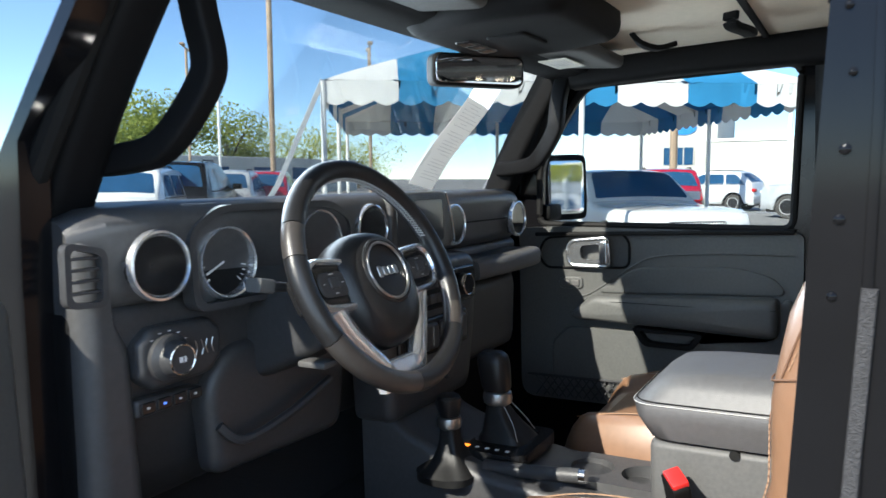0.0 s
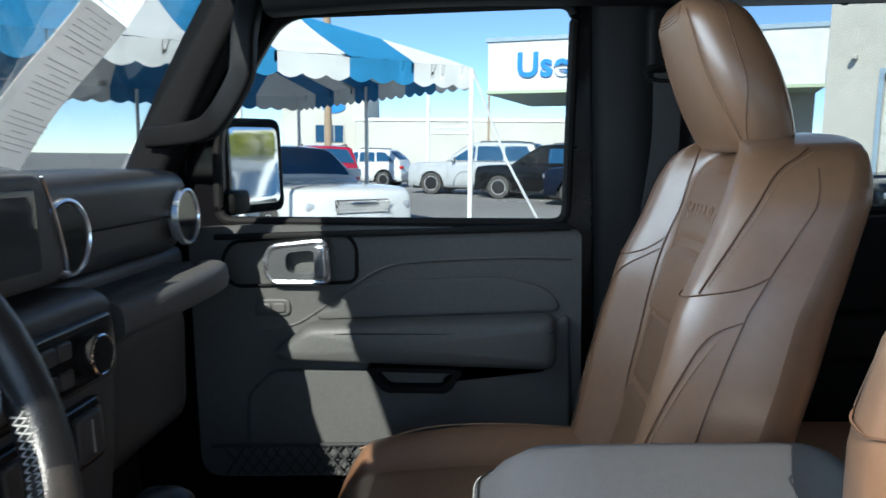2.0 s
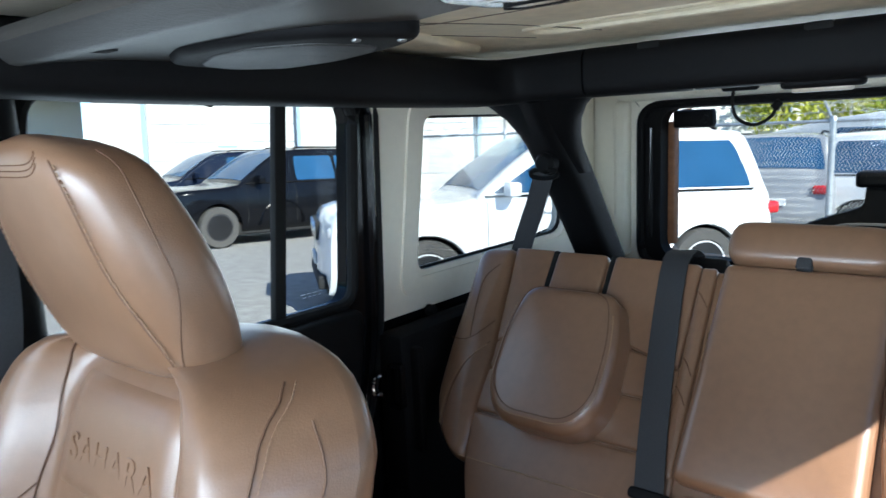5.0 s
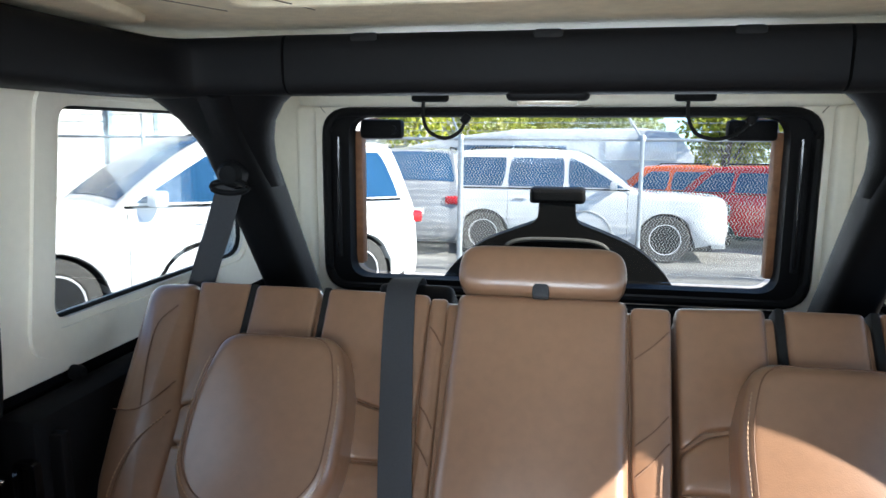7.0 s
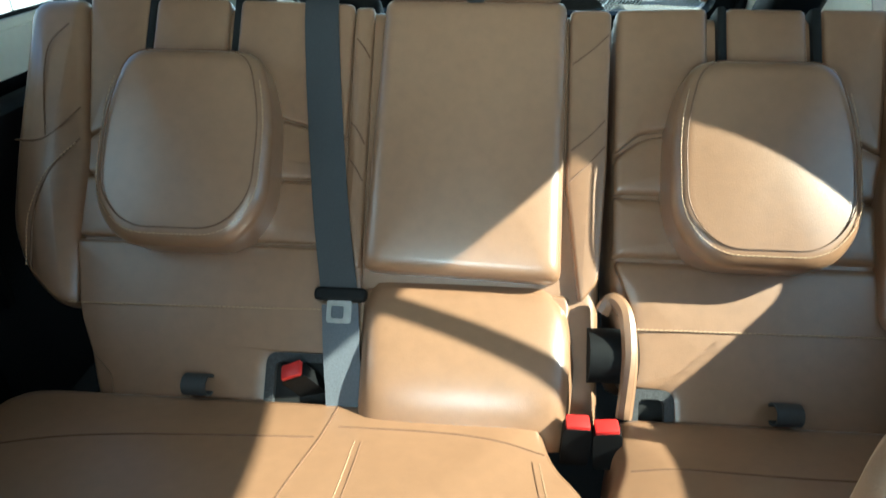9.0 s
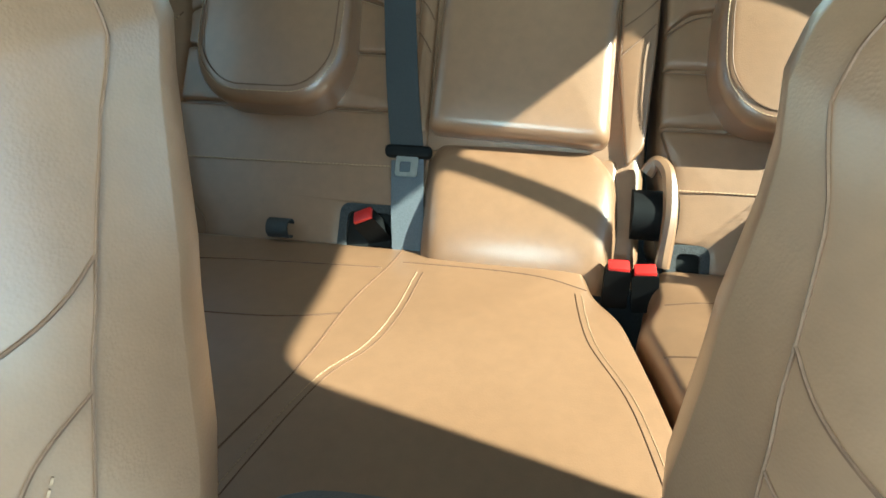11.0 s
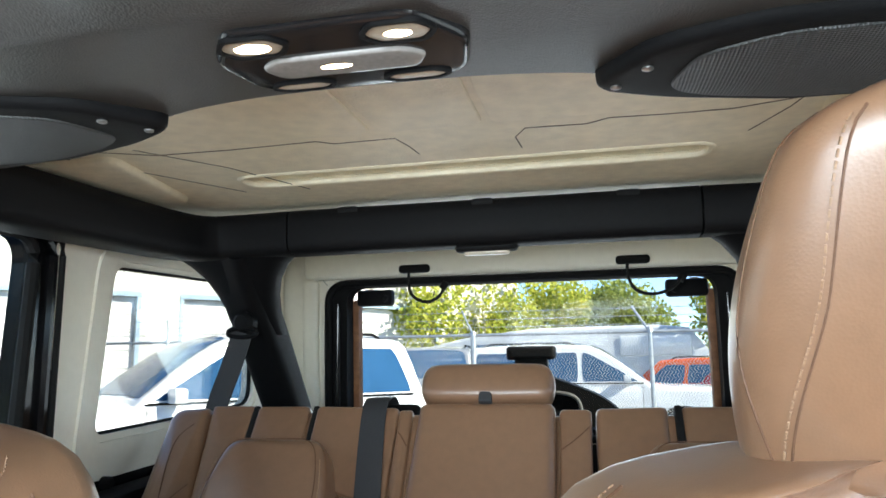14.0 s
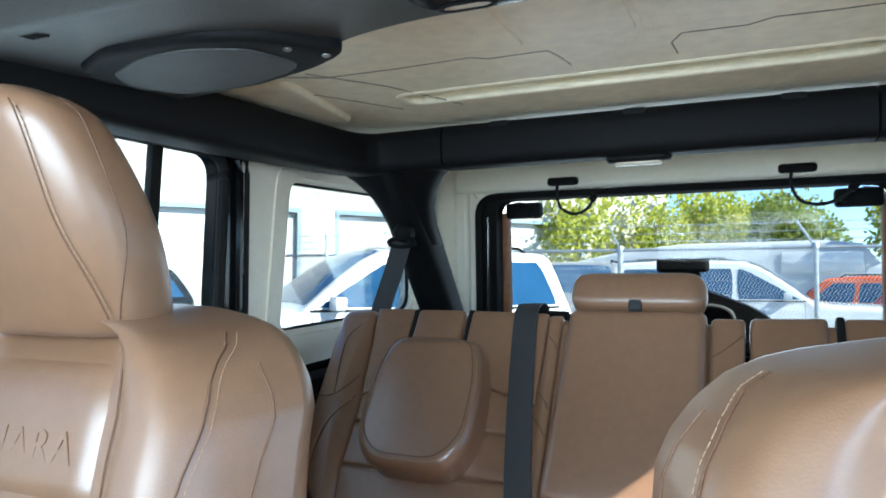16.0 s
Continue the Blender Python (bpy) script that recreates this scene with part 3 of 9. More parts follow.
# ---- padded roll bars ----
rb = thing("roll_bar", (0, -0.4, 1.3), "black padded roll bar round the cabin with screwed covers", "roll bar")
FLAT = rrect(-0.05, 0.05, -0.045, 0.045, 0.028, 4)
bm = B()
sweep(bm, [(-0.395, -0.335, 1.755), (0.395, -0.335, 1.755)], FLAT)
part("cross_cover", bm, M_black, rb)
for x in (-0.27, 0, 0.27):
    bm = B()
    box(bm, x - 0.022, x + 0.022, -0.315, -0.287, 1.782, 1.7985, 0.006)
    part("notch", bm, M_rubber, rb)
for s in (1, -1):
    bm = B()
    ends = [(0.632, 0.75, 1.762), (0.632, 1.1, 1.768), (0.632, 1.36, 1.762)] if s > 0 else [(0.612, 0.68, 1.768), (0.605, 1.2, 1.774)]
    bar = spline([(s * x, y, z) for x, y, z in [(0.399, -0.335, 1.755), (0.52, -0.332, 1.753), (0.585, -0.30, 1.750), (0.615, -0.20, 1.748), (0.622, 0.1, 1.75), (0.628, 0.45, 1.756)] + ends], 5)
    sweep(bm, bar, FLAT, scale=[1.0 if p.y < 0.5 else 1.0 - (0.24 if s > 0 else 0.42) * min(1.0, (p.y - 0.5) / (0.5 if s > 0 else 0.12)) for p in bar])
    part("side_cover", bm, M_black, rb)
    bm = B()
    sweep(bm, spline([(s * 0.535, -0.33, 1.745), (s * 0.555, -0.42, 1.66), (s * 0.565, -0.55, 1.52), (s * 0.57, -0.68, 1.36), (s * 0.57, -0.80, 1.20)], 5), FLAT, up=(0, 1, 0.3))
    part("rear_leg", bm, M_black, rb)
    bm = B()
    flare = [(1.742, 0.538, -0.337, 0.175, 0.050), (1.722, 0.541, -0.350, 0.140, 0.051), (1.700, 0.545, -0.370, 0.108, 0.053), (1.672, 0.550, -0.402, 0.082, 0.055), (1.640, 0.554, -0.434, 0.067, 0.054), (1.600, 0.558, -0.472, 0.058, 0.052), (1.550, 0.562, -0.520, 0.053, 0.050)]
    loft(bm, [[(s * (x + w * math.copysign(abs(math.cos(q)) ** 0.8, math.cos(q))), y + d * math.copysign(abs(math.sin(q)) ** 0.8, math.sin(q)), z) for q in [2 * math.pi * i / 28 for i in range(28)]] for z, x, y, w, d in flare])
    part("gusset", bm, M_black, rb, sharp=1.2)
    for k in range(5):
        bm = B()
        lathe(bm, [(0.009, 0), (0.009, 0.004), (0.004, 0.007), (0, 0.007)], axes((s * 0.667, -0.12 + 0.115 * k, 1.716), (0, 1, 0), (s * 0.7, 0, 0.7), (s * 0.7, 0, -0.7)), 10)
        part("clip", bm, M_rubber, rb)
    bm = B()
    lathe(bm, [(0, 0), (0.013, 0), (0.013, 0.006), (0.006, 0.008), (0, 0.008)], axes((s * 0.575, -0.60, 1.44), (1, 0, 0), (0, 0.6, 0.8), (0, 0.8, 0.6)), 12)
    part("screw_cap", bm, M_rubber, rb)
bm = B()
pad(bm, rrect(-0.062, 0.062, -0.02, 0.02, 0.018), axes((0, -0.335, 1.712), (1, 0, 0), (0, -1, 0), (0, 0, -1)), 0.012, 0.008)
cl = part("lamp_housing", bm, M_black, rb)
bm = B()
pad(bm, rrect(-0.045, 0.045, -0.012, 0.012, 0.011), axes((0, -0.335, 1.700), (1, 0, 0), (0, -1, 0), (0, 0, -1)), 0.006, 0.004)
part("lamp_lens", bm, M_lens, cl, "frosted cargo lamp lens")

# ---- rear belts hanging from the bars ----
def strap(bm, pts, w=0.024, t=0.0012, up=(0, 1, 0)):
    return sweep(bm, pts, [(-w, -t), (w, -t), (w, t), (-w, t)], up=up)


for s in (1, -1):
    bt = thing("seat_belt", (s * 0.60, -0.48, 1.25), "black seat belt running from a ring on the roll bar" if s > 0 else "seat belt on the roll bar, webbing coloured lighter for sunlight", "seat belt", group="rear seat belts")
    bm = B()
    tube(bm, [(s * 0.553 + 0.034 * math.cos(a), -0.402, 1.556 + 0.010 * math.sin(a)) for a in [2 * math.pi * i / 20 for i in range(20)]], 0.006, 8, closed=True)
    lathe(bm, [(0, 0), (0.024, 0), (0.024, 0.024), (0.016, 0.032), (0, 0.034)], axes((s * 0.553, -0.428, 1.578), (1, 0, 0), (0, 0, 1), (0, 1, 0)), 18)
    part("belt_ring", bm, M_black, bt)
    bm = B()
    strap(bm, spline([(s * 0.553, -0.402, 1.556), (s * 0.575, -0.395, 1.48), (s * 0.605, -0.38, 1.38), (s * 0.66, -0.32, 1.1)], 4))
    # driver-side webbing takes the lighter grey: sunlight painted in
    part("webbing", bm, M_webbing if s > 0 else M_sungreyweb, bt)


# ---- doors ----
def front_door(s):
    """A closed front door seen from inside: trim, armrest, release handle, window."""
    d = thing("door_1", (s * 0.72, 1.2, 0.80), "closed front door with charcoal plastic trim and a chrome release", "car door", kind="structure")
    X = lambda dx: s * (0.70 + dx)
    bm = B()
    plate(bm, DOOR_F, [WIN_F], "x", s * 0.738, s * 0.785)
    part("frame", bm, M_gloss, d, "gloss black painted door frame")
    inner = loop2([(0.795, 1.319), (0.800, 0.95), (0.86, 0.82), (1.585, 0.82), (1.575, 1.341), (1.45, 1.345)], [0.02, 0.08, 0.06, 0.05, 0.02, 0.02])
    m = axes((s * 0.738, 0, 0), (0, 1, 0), (0, 0, 1), (-s, 0, 0))
    # panel with the recess round the release handle cut through it
    bm = B()
    rec = loop2([(1.238, 1.225), (1.49, 1.222), (1.515, 1.262), (1.49, 1.312), (1.258, 1.325), (1.236, 1.300)], 0.022)
    plate(bm, inner, [rec], "x", s * 0.738, X(0.012))
    part("panel", bm, M_doortrim, d)
    bm = B()
    pad(bm, loop2([(0.83, 1.158), (1.335, 1.150), (1.285, 1.190), (1.21, 1.228), (0.95, 1.232), (0.86, 1.205)], 0.03), axes((X(0.013), 0, 0), (0, 1, 0), (0, 0, 1), (-s, 0, 0)), 0.006, 0.005)
    part("upper_panel", bm, M_doortrim, d)
    bm = B()
    tube(bm, spline([(X(0.0115), y, z) for y, z in ((0.815, 1.262), (0.95, 1.266), (1.12, 1.262), (1.19, 1.250), (1.25, 1.215), (1.315, 1.172), (1.37, 1.142), (1.45, 1.128))], 6), 0.0028, 6)
    part("moulding_step", bm, M_doortrim, d)
    bm = B()
    plate(bm, rec, [], "x", s * 0.737, s * 0.728)
    part("recess", bm, M_doortrim, d)
    bm = B()
    tube(bm, [(X(0.011), a, b) for a, b in rec], 0.004, 6, closed=True)
    part("recess_rim", bm, M_black, d)
    # chrome release bezel with the lever in it
    hb = loop2([(1.290, 1.228), (1.408, 1.232), (1.418, 1.268), (1.405, 1.303), (1.292, 1.312)], 0.018)
    hh = loop2([(1.318, 1.247), (1.372, 1.250), (1.377, 1.27), (1.372, 1.290), (1.318, 1.294)], 0.012)
    bm = B()
    plate(bm, hb, [hh], "x", X(0.014), X(-0.008))
    tube(bm, [(X(-0.006), a, b) for a, b in hb], 0.006, 8, closed=True)
    bez = part("handle_bezel", bm, M_handle, d, "satin chrome bezel")
    bm = B()
    pad(bm, rrect(1.292, 1.318, 1.236, 1.304, 0.008), axes((X(-0.002), 0, 0), (0, 1, 0), (0, 0, 1), (-s, 0, 0)), 0.014, 0.006)
    part("lever", bm, M_handle, bez)
    # lock switch
    bm = B()
    pad(bm, rrect(1.375, 1.448, 1.160, 1.196, 0.014), axes((X(0.012), 0, 0), (0, 1, 0), (0, 0, 1), (-s, 0, 0)), 0.006, 0.004)
    sw = part("switch_bezel", bm, M_doortrim, d)
    for k in (0, 1):
        bm = B()
        pad(bm, rrect(1.384 + 0.029 * k, 1.411 + 0.029 * k, 1.168, 1.188, 0.006), axes((X(0.006), 0, 0), (0, 1, 0), (0, 0, 1), (-s, 0, 0)), 0.004, 0.003)
        k2 = part("switch", bm, M_grey, sw)
    # armrest, pull cup, lower moulding
    bm = B()
    pad(bm, loop2([(0.850, 1.155), (0.850, 1.050), (1.385, 1.080), (1.405, 1.092), (1.335, 1.150)], [0.02, 0.03, 0.02, 0.01, 0.02]), axes((X(0.012), 0, 0), (0, 1, 0), (0, 0, 1), (-s, 0, 0)), 0.058, 0.022, 0.004)
    arm = part("armrest", bm, M_doortrim, d)
    bm = B()
    tube(bm, spline([(X(-0.044), 0.855, 1.128), (X(-0.046), 1.05, 1.130), (X(-0.046), 1.25, 1.134), (X(-0.038), 1.34, 1.130)], 6), 0.0012, 5)
    part("stitching", bm, M_rubber, arm)
    bm = B()
    plate(bm, loop2([(1.03, 1.055), (1.225, 1.064), (1.19, 1.012), (1.06, 1.008)], 0.015), [loop2([(1.048, 1.048), (1.205, 1.055), (1.178, 1.022), (1.07, 1.02)], 0.012)], "x", X(0.012), X(-0.035))
    part("pull_cup", bm, M_black, d)
    bm = B()
    pad(bm, loop2([(0.82, 1.15), (0.82, 0.86), (1.48, 0.86), (1.475, 1.0), (1.42, 1.05), (0.86, 1.04), (0.842, 1.15)], 0.02), axes((X(0.013), 0, 0), (0, 1, 0), (0, 0, 1), (-s, 0, 0)), 0.016, 0.012)
    part("lower_moulding", bm, M_doortrim, d)
    # map net low on the door
    bm = B()
    for i in range(13):
        y = 1.18 + 0.025 * i
        tube(bm, [(X(-0.012), y, 0.895), (X(-0.012), y + 0.045, 0.835)], 0.0022, 5)
        tube(bm, [(X(-0.012), y + 0.045, 0.895), (X(-0.012), y, 0.835)], 0.0022, 5)
    tube(bm, [(X(-0.012), 1.16, 0.897), (X(-0.012), 1.55, 0.897)], 0.004, 6)
    part("net", bm, M_webbing, d)
    # window seal and pane
    bm = B()
    tube(bm, [(s * 0.741, a, b) for a, b in WIN_F], 0.010, 8, closed=True)
    box(bm, s * 0.70, s * 0.742, 0.815, 1.52, 1.317, 1.329, 0.004)
    part("seal", bm, M_rubber, d)
    bm = B()
    plate(bm, WIN_F, [], "x", s * 0.757, s * 0.761)
    g = part("pane", bm, M_clear, d)
    g.visible_shadow = False
    bm = B()
    for i in range(5):
        box(bm, s * 0.756, s * 0.7565, 0.865 + 0.017 * i, 0.878 + 0.017 * i, 1.372, 1.3735)
    part("window_etching", bm, M_ink, d)
    return d


front_door(1)


def rear_door(s):
    win_r = WIN_R if s > 0 else WIN_RD
    d = thing("door_2" if s > 0 else "door_3", (s * 0.72, 0.3, 0.84), "closed rear door with a black trim and a divided window", "car door", kind="structure")
    bm = B()
    plate(bm, DOOR_R, [win_r], "x", s * 0.738, s * 0.785)
    part("frame", bm, M_gloss, d, "gloss black painted door frame")
    bm = B()
    pad(bm, loop2([(0.015, 1.328), (0.03, 1.20), (0.14, 0.88), (0.60, 0.86), (0.60, 1.332)], [0.02, 0.1, 0.08, 0.03, 0.02]), axes((s * 0.738, 0, 0), (0, 1, 0), (0, 0, 1), (-s, 0, 0)), 0.035, 0.015)
    part("panel", bm, M_black, d)
    bm = B()
    pad(bm, loop2([(0.16, 1.15), (0.18, 1.06), (0.58, 1.05), (0.58, 1.15)], 0.02), axes((s * 0.705, 0, 0), (0, 1, 0), (0, 0, 1), (-s, 0, 0)), 0.045, 0.02)
    part("armrest", bm, M_black, d)
    bm = B()
    tube(bm, [(s * 0.741, a, b) for a, b in win_r], 0.011, 8, closed=True)
    part("seal", bm, M_rubber, d)
    bm = B()
    sweep(bm, [(s * 0.745, 0.192, 1.335), (s * 0.745, 0.152, 1.738)], rrect(-0.012, 0.012, -0.008, 0.008, 0.003, 2), up=(1, 0, 0))
    part("window_divider", bm, M_rubber, d)
    bm = B()
    plate(bm, win_r, [], "x", s * 0.757, s * 0.761)
    g = part("pane", bm, M_tint, d)
    g.visible_shadow = False
    bm = B()
    for i in range(4):
        box(bm, s * 0.756, s * 0.7565, 0.075 + 0.014 * i, 0.086 + 0.014 * i, 1.372, 1.3735)
        box(bm, s * 0.756, s * 0.7565, 0.080 + 0.012 * i, 0.088 + 0.012 * i, 1.366, 1.3672)
    part("window_etching", bm, M_ink, d)
    # door check and seals seen in the gap behind the door
    bm = B()
    box(bm, s * 0.64, s * 0.70, -0.075, -0.055, 1.02, 1.24, 0.006)
    part("latch_plate", bm, M_black, d)
    for off, r in ((0.735, 0.011), (0.728, 0.007)):
        bm = B()
        turn = next(i for i, (a, b) in enumerate(DOOR_R) if b < 1.0)
        back = [q for q in DOOR_R[:turn]]
        ahead = [q for q in DOOR_R[turn:] if q[1] > 1.0]
        tube(bm, [(s * off, a + (0.0 if r > 0.01 else -0.016 if a < 0.3 else 0.012), b) for a, b in ahead + back], r, 8)
        part("jamb_seal", bm, M_gloss if r > 0.01 else M_rubber, d, "shiny black rubber jamb seal")
    return d


rear_door(1)
rear_door(-1)

# front belts on the middle pillars
for s in (1, -1):
    fb = thing("seat_belt", (s * 0.66, 0.62, 1.0), "black seat belt on the middle door pillar", "seat belt", group="front seat belts")
    bm = B()
    pad(bm, rrect(-0.022, 0.022, -0.06, 0.06, 0.018), axes((s * 0.662, 0.665, 1.66), (0, 1, 0), (0, 0, 1), (-s, 0, 0)), 0.03, 0.012)
    part("belt_guide", bm, M_black, fb)
    bm = B()
    tube(bm, [(s * 0.635, 0.655 + 0.036 * math.cos(a), 1.60 + 0.014 * math.sin(a)) for a in [2 * math.pi * i / 20 for i in range(20)]], 0.006, 8, closed=True)
    part("belt_ring", bm, M_black, fb)
    bm = B()
    strap(bm, spline([(s * 0.632, 0.655, 1.60), (s * 0.630, 0.658, 1.48), (s * 0.632, 0.675, 1.36), (s * 0.645, 0.69, 1.22), (s * 0.66, 0.70, 0.9)], 4), up=(1, 0, 0))
    part("webbing", bm, M_webbing, fb)
    bm = B()
    box(bm, s * 0.615, s * 0.65, 0.638, 0.70, 1.335, 1.352, 0.006)
    part("stop", bm, M_black, fb)

# door mirror on the passenger side
dm = thing("door_mirror", (0.90, 1.50, 1.36), "black door mirror reflecting the lot", "door mirror")
mm = axes((0.940, 1.545, 1.460), (0.84, -0.54, 0), (0, 0, 1), (-0.54, -0.84, 0))
bm = B()
pad(bm, rrect(-0.088, 0.088, -0.106, 0.106, 0.026, 5), mm, 0.060, 0.012)
house = part("housing", bm, M_black, dm)
bm = B()
pad(bm, rrect(-0.069, 0.069, -0.086, 0.086, 0.020, 5), mm @ Matrix.Translation((0, 0, 0.0585)), 0.004, 0.001)
part("mirror_glass", bm, M_mirror, house)
bm = B()
box(bm, 0.76, 0.86, 1.49, 1.54, 1.36, 1.41, 0.012)
part("arm", bm, M_black, dm)

# windscreen with its frame and pillars
for s, side in ((1, "passenger"), (-1, "driver")):
    ap = thing("pillar_" + side, (s * 0.66, 1.5, 1.3), "black padded windscreen pillar with a moulded grab handle", "pillar", kind="structure")
    bm = B()
    sweep(bm, spline([(s * 0.710, 1.725, 1.24), (s * 0.702, 1.660, 1.40), (s * 0.690, 1.550, 1.60), (s * 0.670, 1.425, 1.785)], 5), rrect(-0.036, 0.036, -0.040, 0.040, 0.018, 3), up=(0, 0.6, 0.8))
    part("pillar_cover", bm, M_black, ap)
    bm = B()
    grip = spline([(s * x, y, z) for x, y, z in ((0.660, 1.61, 1.522), (0.645, 1.55, 1.524), (0.633, 1.490, 1.533), (0.622, 1.450, 1.566), (0.611, 1.412, 1.618), (0.610, 1.404, 1.650), (0.622, 1.402, 1.700), (0.634, 1.395, 1.745), (0.637, 1.385, 1.79))], 5)
    sweep(bm, grip, rrect(-0.021, 0.021, -0.017, 0.017, 0.008, 3), up=(s, 0, 0.0))
    part("grab_handle", bm, M_black, ap)
    bm = B()
    sweep(bm, [(s * 0.745, 1.72, 1.2), (s * 0.735, 1.66, 1.42), (s * 0.70, 1.42, 1.80)], rrect(-0.03, 0.03, -0.022, 0.022, 0.008, 2), up=(0, 0.6, 0.8))
    part("outer_frame", bm, M_gloss, ap, "gloss black painted screen frame")
    if s < 0:
        bm = B()
        tube(bm, spline([(-0.752, 1.62, 0.72), (-0.752, 1.612, 1.08), (-0.752, 1.615, 1.18), (-0.752, 1.636, 1.285), (-0.752, 1.640, 1.40), (-0.748, 1.60, 1.48), (-0.73, 1.48, 1.66), (-0.72, 1.40, 1.78)], 5), 0.017, 10)
        part("door_seal", bm, M_rubber, ap)
bm = B()
box(bm, -0.66, 0.66, 1.30, 1.40, 1.765, 1.80, 0.015)
loft(bm, [[(x, y, z) for y, z in ((1.30, 1.80), (1.30, 1.775), (1.34, 1.76), (1.43, 1.765), (1.44, 1.80))] for x in (-0.70, 0.70)])
solid("windscreen_header", bm, M_black, "black trim along the top of the windscreen", "trim", kind="structure")
ws = thing("windscreen", (0, 1.7, 1.42), "clear flat windscreen in a black frame", "windscreen", kind="structure")
bm = B()
loft(bm, [[(-0.66, 1.715, 1.40), (0.66, 1.715, 1.40), (0.66, 1.72, 1.40), (-0.66, 1.72, 1.40)], [(-0.63, 1.43, 1.79), (0.63, 1.43, 1.79), (0.63, 1.435, 1.79), (-0.63, 1.435, 1.79)]])
g = part("pane", bm, M_clear, ws)
g.visible_shadow = False
bm = B()
sweep(bm, [(-0.70, 1.73, 1.40), (0.70, 1.73, 1.40)], rrect(-0.02, 0.02, -0.02, 0.02, 0.006, 2))
part("lower_seal", bm, M_rubber, ws)


# ---- front seats ----
def smooth_step(a, b, x):
    t = min(1.0, max(0.0, (x - a) / (b - a)))
    return t * t * (3 - 2 * t)


def lin_at(keys, z):
    for (z0, a), (z1, b) in zip(keys, keys[1:]):
        if z <= z1:
            return a + (b - a) * max(0.0, (z - z0) / (z1 - z0))
    return keys[-1][1]


SPINE = [(0.90, 0.790), (1.00, 0.752), (1.12, 0.714), (1.25, 0.678), (1.36, 0.646), (1.42, 0.626), (1.48, 0.600)]
HALF = [(0.90, 0.236), (1.05, 0.262), (1.20, 0.267), (1.30, 0.259), (1.37, 0.246), (1.40, 0.245), (1.42, 0.237), (1.44, 0.222), (1.455, 0.204), (1.468, 0.174), (1.476, 0.126)]
WING = [(0.90, 0.050), (1.10, 0.065), (1.28, 0.064), (1.36, 0.048), (1.42, 0.044), (1.476, 0.042)]
LEAN = [(1.00, 0.0), (1.20, 0.007), (1.36, 0.053), (1.476, 0.036)]  # the driver's backrest stands more upright


def back_front(u, z):
    """How far ahead the front of a backrest stands at u (-1 to 1 across) and height z."""
    a = abs(u)
    wing = lin_at(WING, z) * smooth_step(0.42, 0.70, a)
    edge = 0.105 * max(0.0, (a - 0.77) / 0.23) ** 1.9
    crown = 0.010 * (1 - a * a) - 0.012 * max(0.0, (z - 1.44) / 0.036) ** 2
    groove = -0.005 * math.exp(-((a - 0.445) / 0.02) ** 2)
    return lin_at(SPINE, z) + 0.012 + wing - edge + crown + groove


def run(bm, P, r, mat):
    """A seam as a fine cord, or a row of single stitches."""
    if mat not in (M_stitch, M_stitchb):
        return tube(bm, P, r, 5)
    gone, at, dash = 0.0, 0, [P[0]]
    for p, q in zip(P, P[1:]):
        n = max(1, round((q - p).length / 0.002))
        for k in range(1, n + 1):
            x = p.lerp(q, k / n)
            at = (at + 1) % 3
            if at == 2:
                tube(bm, [dash[0], x], r, 4)
            if at == 0:
                dash = [x]
    return bm


